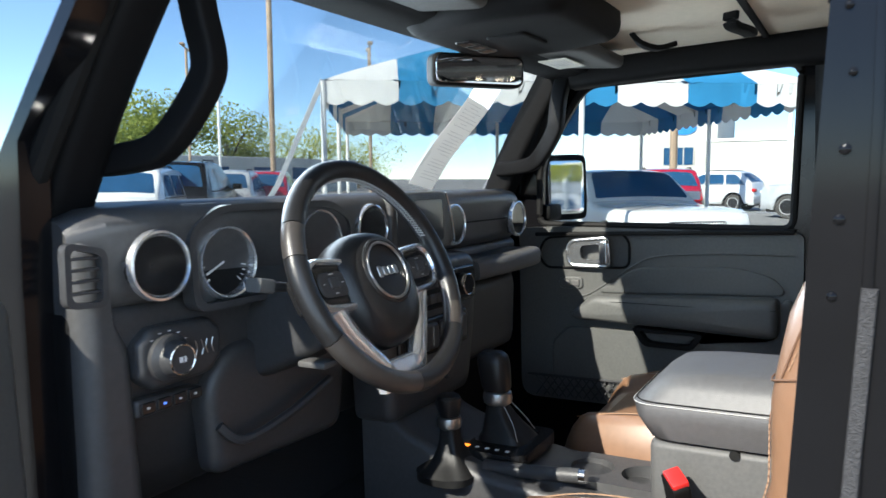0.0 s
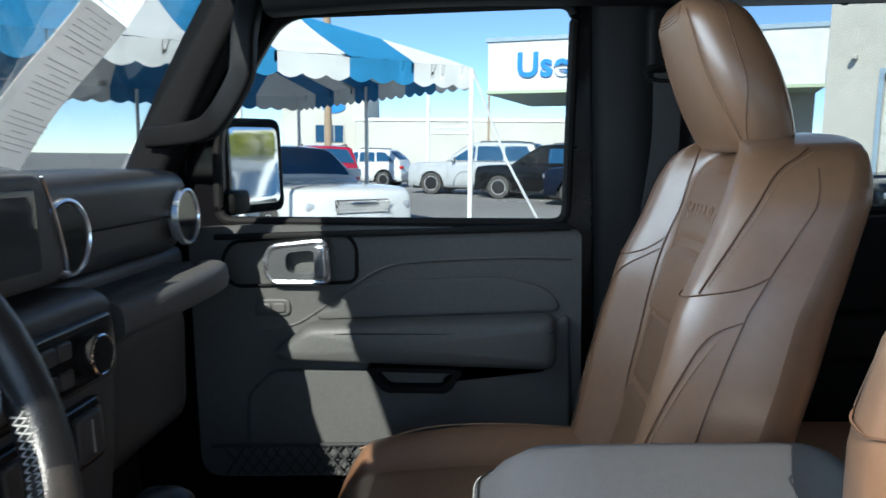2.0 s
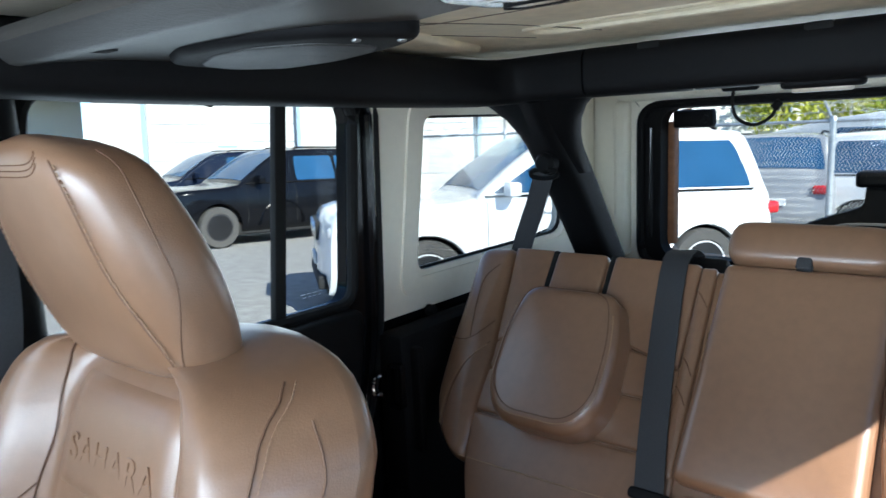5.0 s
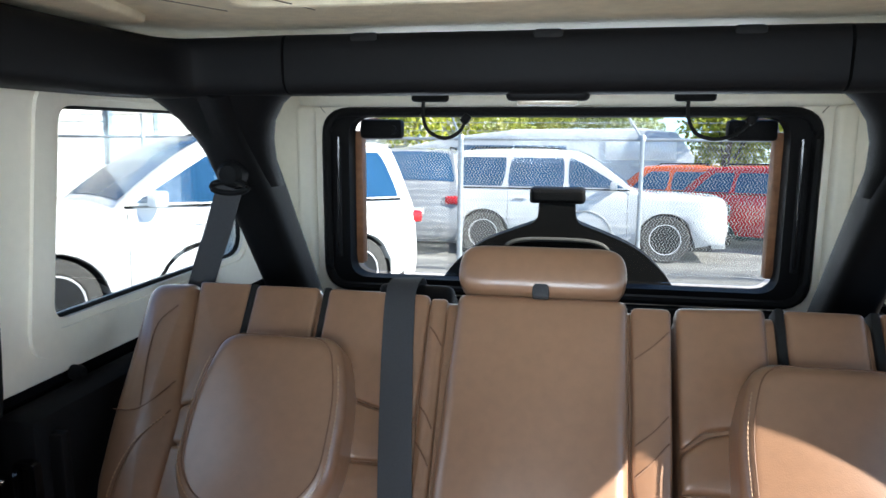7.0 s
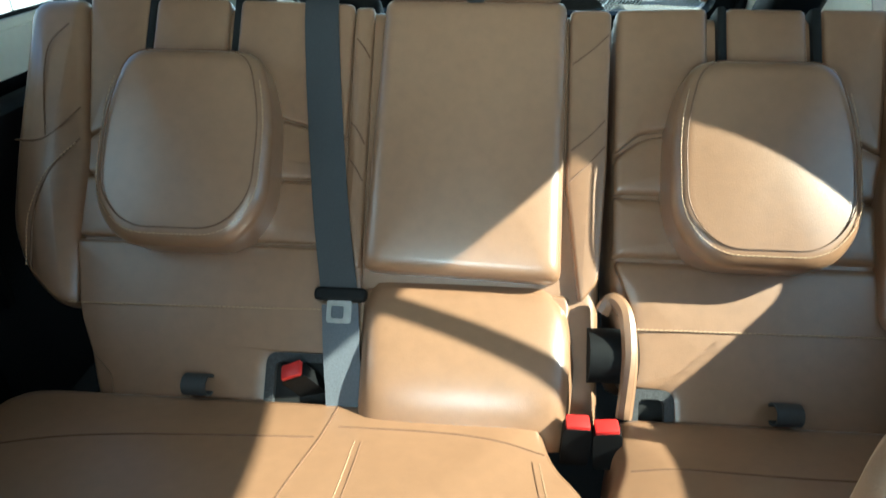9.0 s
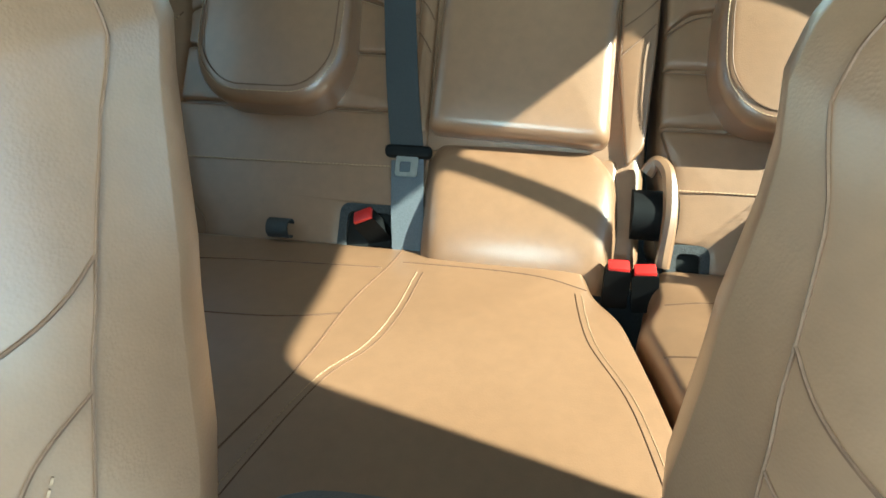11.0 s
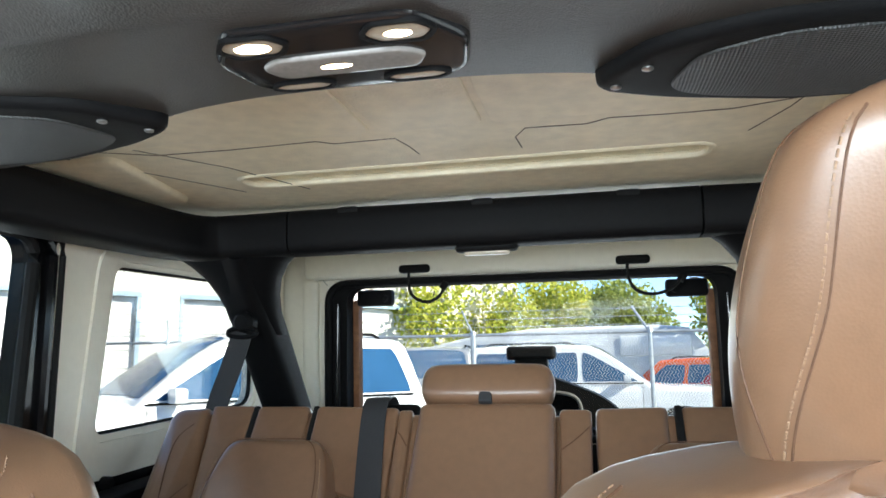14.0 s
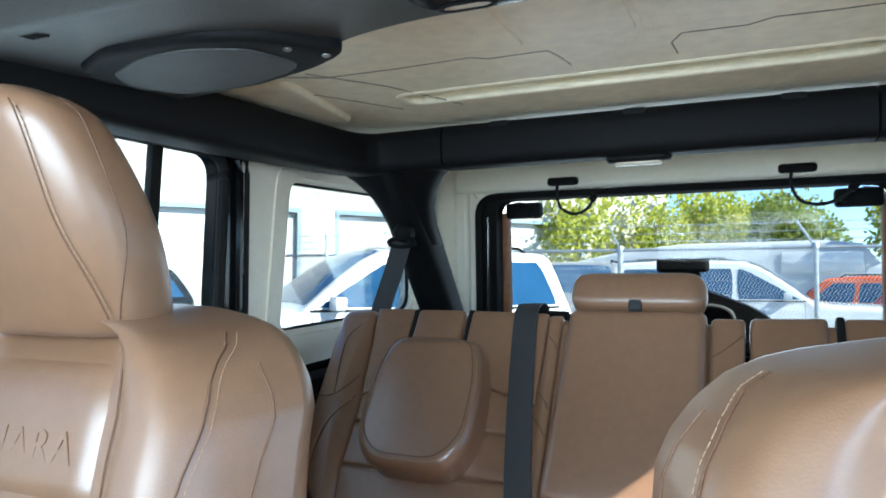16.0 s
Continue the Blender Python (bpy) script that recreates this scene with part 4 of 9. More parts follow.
def front_seat(cx, dy, what, drop):
    st = thing("front_seat", (cx, 1.0 + dy, 0.62), what, "car seat", group="front seats")
    mx = Matrix.Translation((cx, dy, 0.0 if cx > 0 else -0.012))
    def skin(x, y, z):
        """A point of the backrest: the top dips between the shoulders, and the driver's leans ahead."""
        low = 0.017 * (1 - smooth_step(0.36, 0.56, abs(x) / lin_at(HALF, z))) * smooth_step(1.40, 1.476, z)
        return mx @ Vector((x, y + (0.0 if cx > 0 else lin_at(LEAN, z)), z - low))
    zs = [0.90 + 0.50 * i / 20 for i in range(20)] + [1.40 + 0.076 * i / 14 for i in range(15)]
    # backrest
    bm = B()
    rings = []
    for z in zs:
        hw = lin_at(HALF, z)
        yb = lin_at(SPINE, z) - 0.112 + 0.030 * max(0.0, (z - 1.38) / 0.096) ** 1.5
        fr = [skin(hw * u, back_front(u, z), z) for u in [math.sin(math.pi / 2 * (-1 + i / 36)) for i in range(73)]]
        ye = back_front(1, z)
        bk = [skin(hw * abs(math.cos(a)) ** 0.6 * math.copysign(1, math.cos(a)), ye + (yb - ye) * math.sin(a) ** 0.7, z) for a in [math.pi * i / 16 for i in range(1, 16)]]
        rings.append(fr + bk)
    for f, dz in ((0.88, 0.004), (0.6, 0.009), (0.2, 0.011)):
        c = sum(rings[34], Vector()) / len(rings[34])
        rings.append([c + (p - c) * f + Vector((0, 0, dz)) for p in rings[34]])
    loft(bm, rings)
    back = part("backrest", bm, M_leather, st, sharp=1.2)
    # insert panels a little proud of the leather
    def patch(zlo, zhi, ulo, uhi, off, mat, name, round_top=0.0):
        bm2 = B()
        grid = []
        nz, nu = 14, 14
        for i in range(nz + 1):
            row = []
            for j in range(nu + 1):
                u = ulo + (uhi - ulo) * j / nu
                k = (2 * j / nu - 1) ** 2
                z = zlo + (zhi - round_top * k - zlo) * i / nz
                hw = lin_at(HALF, z)
                e = min(i, nz - i, j, nu - j)
                row.append(bm2.verts.new(skin(hw * u, back_front(u, z) + (off if e > 0 else -0.002), z)))
            grid.append(row)
        for i in range(nz):
            for j in range(nu):
                bm2.faces.new((grid[i][j], grid[i][j + 1], grid[i + 1][j + 1], grid[i + 1][j]))
        return part(name, bm2, mat, back, sharp=1.5)
    patch(1.330, 1.452, -0.43, 0.43, 0.004, M_leather, "logo_panel")
    patch(1.208, 1.322, -0.45, 0.45, 0.010, M_leather, "lumbar_panel", 0.014)
    patch(1.096, 1.203, -0.44, 0.44, 0.004, M_insert, "insert_panel")
    patch(0.94, 1.091, -0.44, 0.44, 0.004, M_insert, "insert_panel")
    # seams on both wings
    def line(pts, r, mat, name, off=0.0017):
        bm2 = B()
        P = []
        for q in spline([(u, z, 0) for u, z in pts], 10):
            P.append(skin(lin_at(HALF, q.y) * q.x, back_front(q.x, q.y) + off + 0.0003, q.y))
        run(bm2, P, r, mat)
        return part(name, bm2, mat, back)
    inb = -1 if cx > 0 else 1
    for w in (-1, 1):
        line([(w * u, z) for u, z in ((0.40, 0.95), (0.46, 1.07), (0.48, 1.19), (0.49, 1.31), (0.47, 1.38), (0.50, 1.44), (0.56, 1.468))], 0.0009, M_seam, "seam")
        line([(w * u, z) for u, z in ((0.905, 0.97), (0.92, 1.12), (0.925, 1.19), (0.938, 1.263), (0.948, 1.32), (0.958, 1.36), (0.968, 1.40), (0.96, 1.44))], 0.0009, M_seam, "seam")
        line([(w * u, z) for u, z in ((0.945, 1.463), (0.925, 1.452), (0.892, 1.43), (0.862, 1.37), (0.825, 1.298))], 0.0011, M_seam, "seam")
        line([(w * u, z) for u, z in ((0.958, 1.462), (0.938, 1.451), (0.906, 1.43), (0.876, 1.37), (0.840, 1.304))], 0.0007, M_stitchb, "stitching")
        line([(w * u, z) for u, z in ((0.49, 1.325), (0.58, 1.300), (0.72, 1.290), (0.895, 1.303), (0.948, 1.32))], 0.0010, M_seam, "seam")
        if w == inb:
            arc = ((0.938, 1.269), (0.888, 1.249), (0.853, 1.204), (0.81, 1.13), (0.77, 1.06), (0.75, 0.98))
        else:
            arc = ((0.50, 1.305), (0.69, 1.250), (0.77, 1.159), (0.79, 1.055), (0.72, 0.95))
        line([(w * u, z) for u, z in arc], 0.0009, M_seam, "seam")
        line([(w * u + w * 0.018, z - 0.003) for u, z in arc[1:]], 0.0008, M_stitchb, "stitching")
    up = Vector((0, -0.26, 0.966))
    m_logo = axes(skin(0, back_front(0, 1.371) + 0.0035, 1.371), (-1, 0, 0), up)
    writing("SAHARA", 0.038, 0.0009, m_logo, M_leather, back, "embossed_lettering", "embossed lettering in the same leather", 1.12)
    # headrest: a tall wedge that leans ahead
    def head(t, a):
        """A point of the headrest's skin: t up, a round it."""
        hw = 0.110 + 0.012 * math.sin(math.pi * min(1.0, t * 1.2)) - 0.015 * t ** 2
        yf, yb = 0.648 + 0.090 * t ** 0.85 - 0.012 * t * t, 0.566 + 0.020 * t + 0.060 * t * t
        yc = 0.5 * (yf + yb)
        e = (1 - ((t - 0.80) / 0.20) ** 2.4) ** 0.5 if t > 0.80 else 1 - 0.10 * (1 - min(1.0, t / 0.09)) ** 2
        c, q = math.cos(a), math.sin(a)
        py = yc + 0.012 * (t > 0.8) * (1 - e) + 0.5 * (yf - yb) * e * math.copysign(abs(q) ** 0.75, q)
        return mx @ Vector((hw * e * math.copysign(abs(c) ** 0.50, c) - (0.0 if cx > 0 else 0.008), py, 1.460 + 0.212 * t))
    bm = B()
    loft(bm, [[head(min(0.9985, i / 30), 2 * math.pi * k / 48) for k in range(48)] for i in range(31)])
    hr = part("headrest", bm, M_leather, st, sharp=1.3)
    for w in (0, 1):
        for a0, a1, a2, top in ((0.75, 1.05, 0.95, 0.90), (0.62, 0.12, -0.02, 0.93)):
            P = []
            for i in range(1, 27):
                t = 0.02 + (top - 0.02) * i / 26
                ang = a0 + (a1 - a0) * smooth_step(0, 0.5, t) + (a2 - a1) * smooth_step(0.5, 0.95, t)
                P.append(head(t, math.pi - ang if w else ang))
            bm = B()
            run(bm, P, 0.0008, M_seam)
            part("seam", bm, M_seam, hr)
            if a1 > 0.5:
                bm = B()
                run(bm, [p + Vector((-0.004 if w else 0.004, 0, 0)) for p in P], 0.0008, M_stitchb)
                part("stitching", bm, M_stitchb, hr)
    for k in range(3):
        bm = B()
        run(bm, [head(0.885 - 0.022 * k + 0.05 * abs(x) ** 3, math.pi / 2 + x * (0.42 - 0.03 * k)) for x in [-1 + i / 8 for i in range(17)]], 0.0006, M_seam)
        part("seam", bm, M_seam, hr)
    for w in (-1, 1):
        bm = B()
        tube(bm, [mx @ Vector((w * 0.06, 0.59, 1.44)), mx @ Vector((w * 0.06, 0.60, 1.50))], 0.007, 10)
        part("headrest_post", bm, M_black, st)
    # cushion
    bm = B()
    rings = []
    for i in range(31):
        t = i / 30
        y = 0.745 + 0.52 * t
        zt = 0.945 - drop + 0.030 * math.sin(math.pi * (0.15 + 0.8 * t)) - 0.10 * max(0, (t - 0.86) / 0.14) ** 2
        hw = 0.225 + 0.022 * math.sin(math.pi * min(1, t * 1.1)) - 0.04 * max(0, (t - 0.85) / 0.15) ** 2
        topl = []
        for j in range(33):
            u = -1 + j / 16
            a = abs(u)
            z = zt + 0.040 * smooth_step(0.42, 0.76, a) * (1 - 0.35 * t) - 0.13 * max(0, (a - 0.78) / 0.22) ** 2.2 - 0.005 * math.exp(-((a - 0.47) / 0.03) ** 2)
            topl.append(mx @ Vector((hw * u, y, z)))
        low = [mx @ Vector((hw * 0.98 * u, y, 0.80)) for u in (1, 0.5, 0, -0.5, -1)]
        rings.append(topl + low)
    c = sum(rings[-1], Vector()) / len(rings[-1])
    rings.append([c + (p - c) * 0.8 + Vector((0, 0.012, 0)) for p in rings[-1]])
    loft(bm, rings)
    cu = part("cushion", bm, M_leather, st, sharp=1.2)
    bm = B()
    grid = [[bm.verts.new(mx @ Vector((0.098 * (-1 + j / 5), 0.80 + 0.38 * i / 10, 0.951 - drop + 0.030 * math.sin(math.pi * (0.15 + 0.8 * (0.055 + 0.38 * i / 10) / 0.52)) - (0.006 if i in (0, 10) or j in (0, 10) else 0.0)))) for j in range(11)] for i in range(11)]
    for i in range(10):
        for j in range(10):
            bm.faces.new((grid[i][j], grid[i][j + 1], grid[i + 1][j + 1], grid[i + 1][j]))
    part("insert_panel", bm, M_insert, cu, sharp=1.5)
    for w in (-1, 1):
        bm = B()
        tube(bm, spline([mx @ Vector((w * 0.192, 0.80, 1.000 - drop)), mx @ Vector((w * 0.196, 0.95, 1.009 - drop)), mx @ Vector((w * 0.194, 1.10, 1.004 - drop)), mx @ Vector((w * 0.17, 1.22, 0.975 - drop))], 5), 0.0013, 5)
        part("stitching", bm, M_stitchb, cu)
    bm = B()
    box(bm, -0.21, 0.21, 0.76, 1.22, 0.66, 0.82, 0.02, 2, mx)
    box(bm, -0.25, -0.215, 0.74, 1.20, 0.74, 0.86, 0.015, 2, mx)
    box(bm, 0.215, 0.25, 0.74, 1.20, 0.74, 0.86, 0.015, 2, mx)
    part("base", bm, M_black, st)
    for w in (-1, 1):
        bm = B()
        box(bm, w * 0.19 - 0.02, w * 0.19 + 0.02, 0.72, 1.28, 0.618, 0.67, 0.008, 2, mx)
        part("rail", bm, M_steel, st)
    return st


front_seat(0.385, 0.0, "brown leather front passenger seat with embossed backrest", 0.030)
front_seat(-0.384, -0.040, "brown leather driver seat lit by the sun", 0.035)


# ---- rear bench ----
RB = Vector((0, 0.035, 0.965))
RUP = Vector((0, -0.590, 0.807)).normalized()
RN = Vector((0, RUP.z, -RUP.y))


def rear_m(x=0.0, h=0.0, off=0.0):
    """Axes on the rear backrest's face: a to the driver, b up along it, n ahead."""
    return axes(RB + Vector((x, 0, 0)) + RUP * h + RN * off, (-1, 0, 0), RUP, RN)


def rear_lines(par, paths, r=0.0012, mat=None, name="seam", off=0.0):
    for pts in paths:
        bm2 = B()
        run(bm2, spline([rear_m() @ Vector((a, b, off + (0.0012 if mat is M_stitch else 0.0))) for a, b in pts], 5), 0.0013 if mat is M_stitch else min(r, 0.0011), mat or M_seam)
        part(name, bm2, mat or M_seam, par)


# wide passenger-side part: a runs to the driver, so the passenger's end is negative
rw = thing("rear_bench_seat", (0.2, 0.1, 0.80), "wide brown leather rear seat with a centre place and belt", "car seat", group="rear bench")
T = 0.545
bm = B()
pad(bm, loop2([(-0.475, -0.03), (0.178, -0.03), (0.178, T - 0.005), (-0.61, T), (-0.615, 0.42), (-0.60, 0.215), (-0.52, 0.12)], [0.03, 0.01, 0.015, 0.04, 0.06, 0.05, 0.05]), rear_m(0, 0, -0.11), 0.106, 0.02)
box(bm, -0.47, 0.17, 0.02, T - 0.03, -0.15, -0.09, 0.02, 2, rear_m())
shell = part("backrest_core", bm, M_leather, rw, sharp=1.2)
# outer bolster
bm = B()
pad(bm, loop2([(-0.557, T + 0.004), (-0.531, 0.387), (-0.518, 0.32), (-0.520, 0.20), (-0.514, 0.105), (-0.540, 0.106), (-0.590, 0.145), (-0.624, 0.21), (-0.633, 0.32), (-0.636, 0.46), (-0.640, T)], [0.012, 0.02, 0.02, 0.02, 0.012, 0.02, 0.03, 0.03, 0.03, 0.03, 0.03]), rear_m(0, 0, -0.05), 0.064, 0.026, 0.008)
bol = part("bolster", bm, M_leather, rw, sharp=1.2)
rear_lines(bol, [[(-0.567, 0.500), (-0.592, 0.468), (-0.592, 0.41), (-0.580, 0.338)], [(-0.622, 0.330), (-0.580, 0.335), (-0.535, 0.379)], [(-0.530, 0.335), (-0.567, 0.290), (-0.583, 0.227), (-0.575, 0.150)]], 0.0013, None, "seam", 0.0215)
rear_lines(bol, [[(-0.535, 0.328), (-0.573, 0.285), (-0.589, 0.225), (-0.582, 0.155)]], 0.0008, M_stitch, "stitching", 0.0215)
# fields of the backrest: one low field, middle fields, top pads between the headrest slots
fields = [
    ("lower_panel", loop2([(-0.528, 0.200), (-0.512, 0.10), (-0.488, 0.045), (-0.462, 0.022), (-0.446, -0.035), (-0.250, -0.035), (-0.250, 0.045), (-0.232, 0.060), (-0.134, 0.060), (-0.134, 0.200)], [0.004, 0.02, 0.01, 0.01, 0.01, 0.01, 0.012, 0.012, 0.004, 0.004]), M_leather, 0.013),
    ("middle_panel", loop2([(-0.528, 0.2035), (-0.16, 0.2035), (-0.16, 0.2885), (-0.528, 0.2885)], 0.004), M_leather, 0.012),
    ("middle_panel", loop2([(-0.530, 0.2915), (-0.16, 0.2915), (-0.16, 0.345), (-0.22, 0.363), (-0.27, 0.377), (-0.40, 0.388), (-0.49, 0.366), (-0.530, 0.342)], [0.004, 0.004, 0.01, 0.03, 0.03, 0.04, 0.03, 0.01]), M_leather, 0.012),
    ("top_pad", loop2([(-0.530, 0.345), (-0.462, 0.382), (-0.462, T + 0.006), (-0.552, T + 0.006)], 0.006), M_leather, 0.012),
    ("top_pad", loop2([(-0.452, 0.385), (-0.345, 0.388), (-0.345, T + 0.004), (-0.452, T + 0.004)], 0.010), M_leather, 0.014),
    ("top_pad", loop2([(-0.330, 0.386), (-0.27, 0.380), (-0.167, 0.350), (-0.167, T), (-0.330, T + 0.004)], 0.010), M_leather, 0.014),
    ("side_pad", loop2([(-0.163, 0.172), (-0.136, 0.172), (-0.139, T - 0.006), (-0.165, T - 0.006)], 0.006), M_leather, 0.016),
    ("side_pad", loop2([(0.130, T - 0.006), (0.130, 0.290), (0.150, 0.138), (0.174, 0.168), (0.182, 0.317), (0.186, T - 0.006)], 0.010), M_leather, 0.018),
    ("lower_bridge", loop2([(-0.134, -0.035), (0.134, -0.035), (0.140, 0.150), (-0.130, 0.150)], 0.01), M_leather, 0.008),
]
for nm, ol, mt, th in fields:
    bm = B()
    pad(bm, ol, rear_m(0, 0, -0.024), th + 0.016, min(0.0065, th), 0.003)
    part(nm, bm, mt, rw, sharp=1.2)
# puffed centre panel below the armrest: it leans back at its top and stands upright towards the cushion
bm = B()
rows = []
for i in range(25):
    v = i / 24
    b = -0.045 + 0.209 * v
    half_l = 0.133 - 0.018 * max(0.0, (v - 0.8) / 0.2) ** 2
    half_r = 0.137 + 0.010 * math.sin(math.pi * min(1.0, v / 0.9)) - 0.034 * max(0.0, (v - 0.76) / 0.24) ** 2
    puff = 0.010 + 0.062 * math.sin(math.pi * min(1.0, 0.16 + 0.84 * v)) ** 0.8 * (1 - 0.35 * v)
    row = []
    for j in range(25):
        u = -1 + j / 12
        a = u * (half_r if u > 0 else half_l)
        n = puff * (1 - 0.10 * u * u) * (1 - abs(u) ** 14) ** 0.5 * (1 - max(0.0, (v - 0.90) / 0.10) ** 2.5) - 0.012
        row.append(bm.verts.new(rear_m() @ Vector((a, b, n))))
    rows.append(row)
for p, q in zip(rows, rows[1:]):
    for j in range(24):
        bm.faces.new((p[j], p[j + 1], q[j + 1], q[j]))
part("centre_lower", bm, M_leather, rw, sharp=1.4)
# centre armrest panel and centre headrest
bm = B()
pad(bm, loop2([(-0.132, 0.170), (0.124, 0.162), (0.124, T - 0.005), (-0.120, T - 0.005)], [0.016, 0.016, 0.014, 0.014]), rear_m(0, 0, -0.022), 0.062, 0.020, 0.006)
ca = part("centre_armrest", bm, M_leather, rw, sharp=1.2)
bm = B()
box(bm, -0.011, 0.013, T - 0.012, T + 0.016, 0.030, 0.046, 0.004, 2, rear_m())
part("pull_tab", bm, M_webbing, ca)
bm = B()
rings = []
for i in range(41):
    t = math.sin((-1 + i / 20) * math.pi / 2)
    e = (1 - abs(t) ** 11) ** 0.5 if abs(t) < 1 else 0.02
    rings.append([rear_m(0, T + 0.035, 0.016) @ Vector((0.124 * t, 0.039 * e * math.copysign(abs(math.sin(a)) ** 0.55, math.sin(a)), 0.033 * e * math.copysign(abs(math.cos(a)) ** 0.55, math.cos(a)))) for a in [2 * math.pi * k / 20 for k in range(20)]])
loft(bm, rings)
part("centre_headrest", bm, M_leather, rw, sharp=1.3)
rear_lines(rw, [[(-0.526, 0.113), (-0.40, 0.114), (-0.26, 0.116), (-0.140, 0.118)]], 0.0011, M_stitch, "stitching", 0.0085)
rear_lines(rw, [[(0.134, 0.459), (0.160, 0.48), (0.182, 0.502)], [(0.134, 0.340), (0.158, 0.36), (0.178, 0.382)], [(0.133, 0.298), (0.155, 0.32), (0.178, 0.346)], [(-0.160, 0.49), (-0.150, 0.478), (-0.140, 0.462)], [(-0.160, 0.37), (-0.150, 0.358), (-0.140, 0.34)], [(-0.160, 0.32), (-0.150, 0.307), (-0.140, 0.29)]], 0.0012, None, "seam", 0.0125)


def flip_headrest(st, a0):
    """A headrest folded down against the backrest, on two black slots."""
    bm = B()
    def round_it(half):
        return loop2([(a0 - w, b) for w, b in half] + [(a0 + w, b) for w, b in reversed(half)], [0.03] + [0.06] * (2 * len(half) - 2) + [0.03], 6)
    ol = round_it(((0.088, 0.449), (0.114, 0.365), (0.114, 0.240), (0.074, 0.186)))
    pad(bm, ol, rear_m(0, 0, -0.005), 0.080, 0.024, 0.007, 8)
    h = part("headrest", bm, M_leather, st, sharp=1.3)
    inn = round_it(((0.079, 0.441), (0.100, 0.360), (0.098, 0.252), (0.060, 0.208)))
    bm = B()
    tube(bm, [rear_m() @ Vector((a, b, 0.0762)) for a, b in inn], 0.0010, 5, closed=True)
    part("piping", bm, M_seam, h)
    low = [rear_m() @ Vector((a0 + (a - a0) * 1.07, 0.32 + (b - 0.32) * 1.07, 0.0735)) for a, b in inn if b < 0.40]
    bm = B()
    run(bm, low, 0.0010, M_stitch)
    part("stitching", bm, M_stitch, h)
    for w in (-1, 1):
        bm = B()
        ac = math.copysign(0.395, a0)
        box(bm, ac + w * 0.062 - 0.007, ac + w * 0.062 + 0.007, 0.40, T + 0.006, -0.03, 0.004, 0.005, 2, rear_m())
        sl = part("headrest_slot", bm, M_rubber, st)
    return h


flip_headrest(rw, -0.366)
# cushion of the wide part
def rear_cushion(st, outline, stitch):
    bm = B()
    pad(bm, outline, axes((0, 0, 0.80), (-1, 0, 0), (0, 1, 0), (0, 0, 1)), 0.175, 0.035, 0.016, 6)
    skin = mathutils.bvhtree.BVHTree.FromBMesh(bm)
    c = part("cushion", bm, M_leather, st, sharp=1.2)
    for pts, r, mt in stitch:
        P = []
        for q in spline([(-a, b, z) for a, b, z in pts], 8):
            at = skin.ray_cast(Vector((q.x, q.y, 1.3)), Vector((0, 0, -1)))[0]
            if at is not None:
                P.append(at + Vector((0, 0, 0.0003)))
        bm = B()
        run(bm, P, r * 0.62, mt)
        part("seam" if mt is M_seam else "stitching", bm, mt, c)
    return c


rear_cushion(rw, loop2([(-0.60, 0.035), (0.100, 0.035), (0.118, 0.125), (0.150, 0.168), (0.190, 0.334), (0.225, 0.56), (-0.62, 0.56)], [0.06, 0.03, 0.03, 0.04, 0.1, 0.06, 0.08]), [
    ([(-0.150, 0.05, 0.974), (-0.158, 0.12, 0.984), (-0.183, 0.227, 0.990), (-0.205, 0.354, 0.990), (-0.27, 0.54, 0.974)], 0.0016, M_seam),
    ([(-0.108, 0.125, 0.986), (-0.115, 0.226, 0.991), (-0.134, 0.297, 0.992), (-0.174, 0.365, 0.992), (-0.225, 0.53, 0.977)], 0.0012, M_seam),
    ([(-0.116, 0.125, 0.986), (-0.123, 0.226, 0.991), (-0.142, 0.297, 0.992), (-0.182, 0.365, 0.992), (-0.233, 0.53, 0.977)], 0.0011, M_stitch),
    ([(0.090, 0.135, 0.986), (0.104, 0.236, 0.991), (0.148, 0.343, 0.988), (0.185, 0.53, 0.975)], 0.0012, M_seam),
    ([(0.098, 0.135, 0.986), (0.112, 0.236, 0.990), (0.156, 0.343, 0.987), (0.193, 0.53, 0.974)], 0.0011, M_stitch),
    ([(-0.58, 0.165, 0.982), (-0.463, 0.140, 0.987), (-0.30, 0.128, 0.990), (-0.165, 0.120, 0.985)], 0.0016, M_seam),
    ([(-0.14, 0.098, 0.984), (0.0, 0.100, 0.988), (0.105, 0.120, 0.983)], 0.0016, M_seam),
    ([(-0.56, 0.20, 0.985), (-0.47, 0.245, 0.991), (-0.40, 0.256, 0.992), (-0.264, 0.256, 0.992), (-0.185, 0.240, 0.991)], 0.0016, M_seam)])
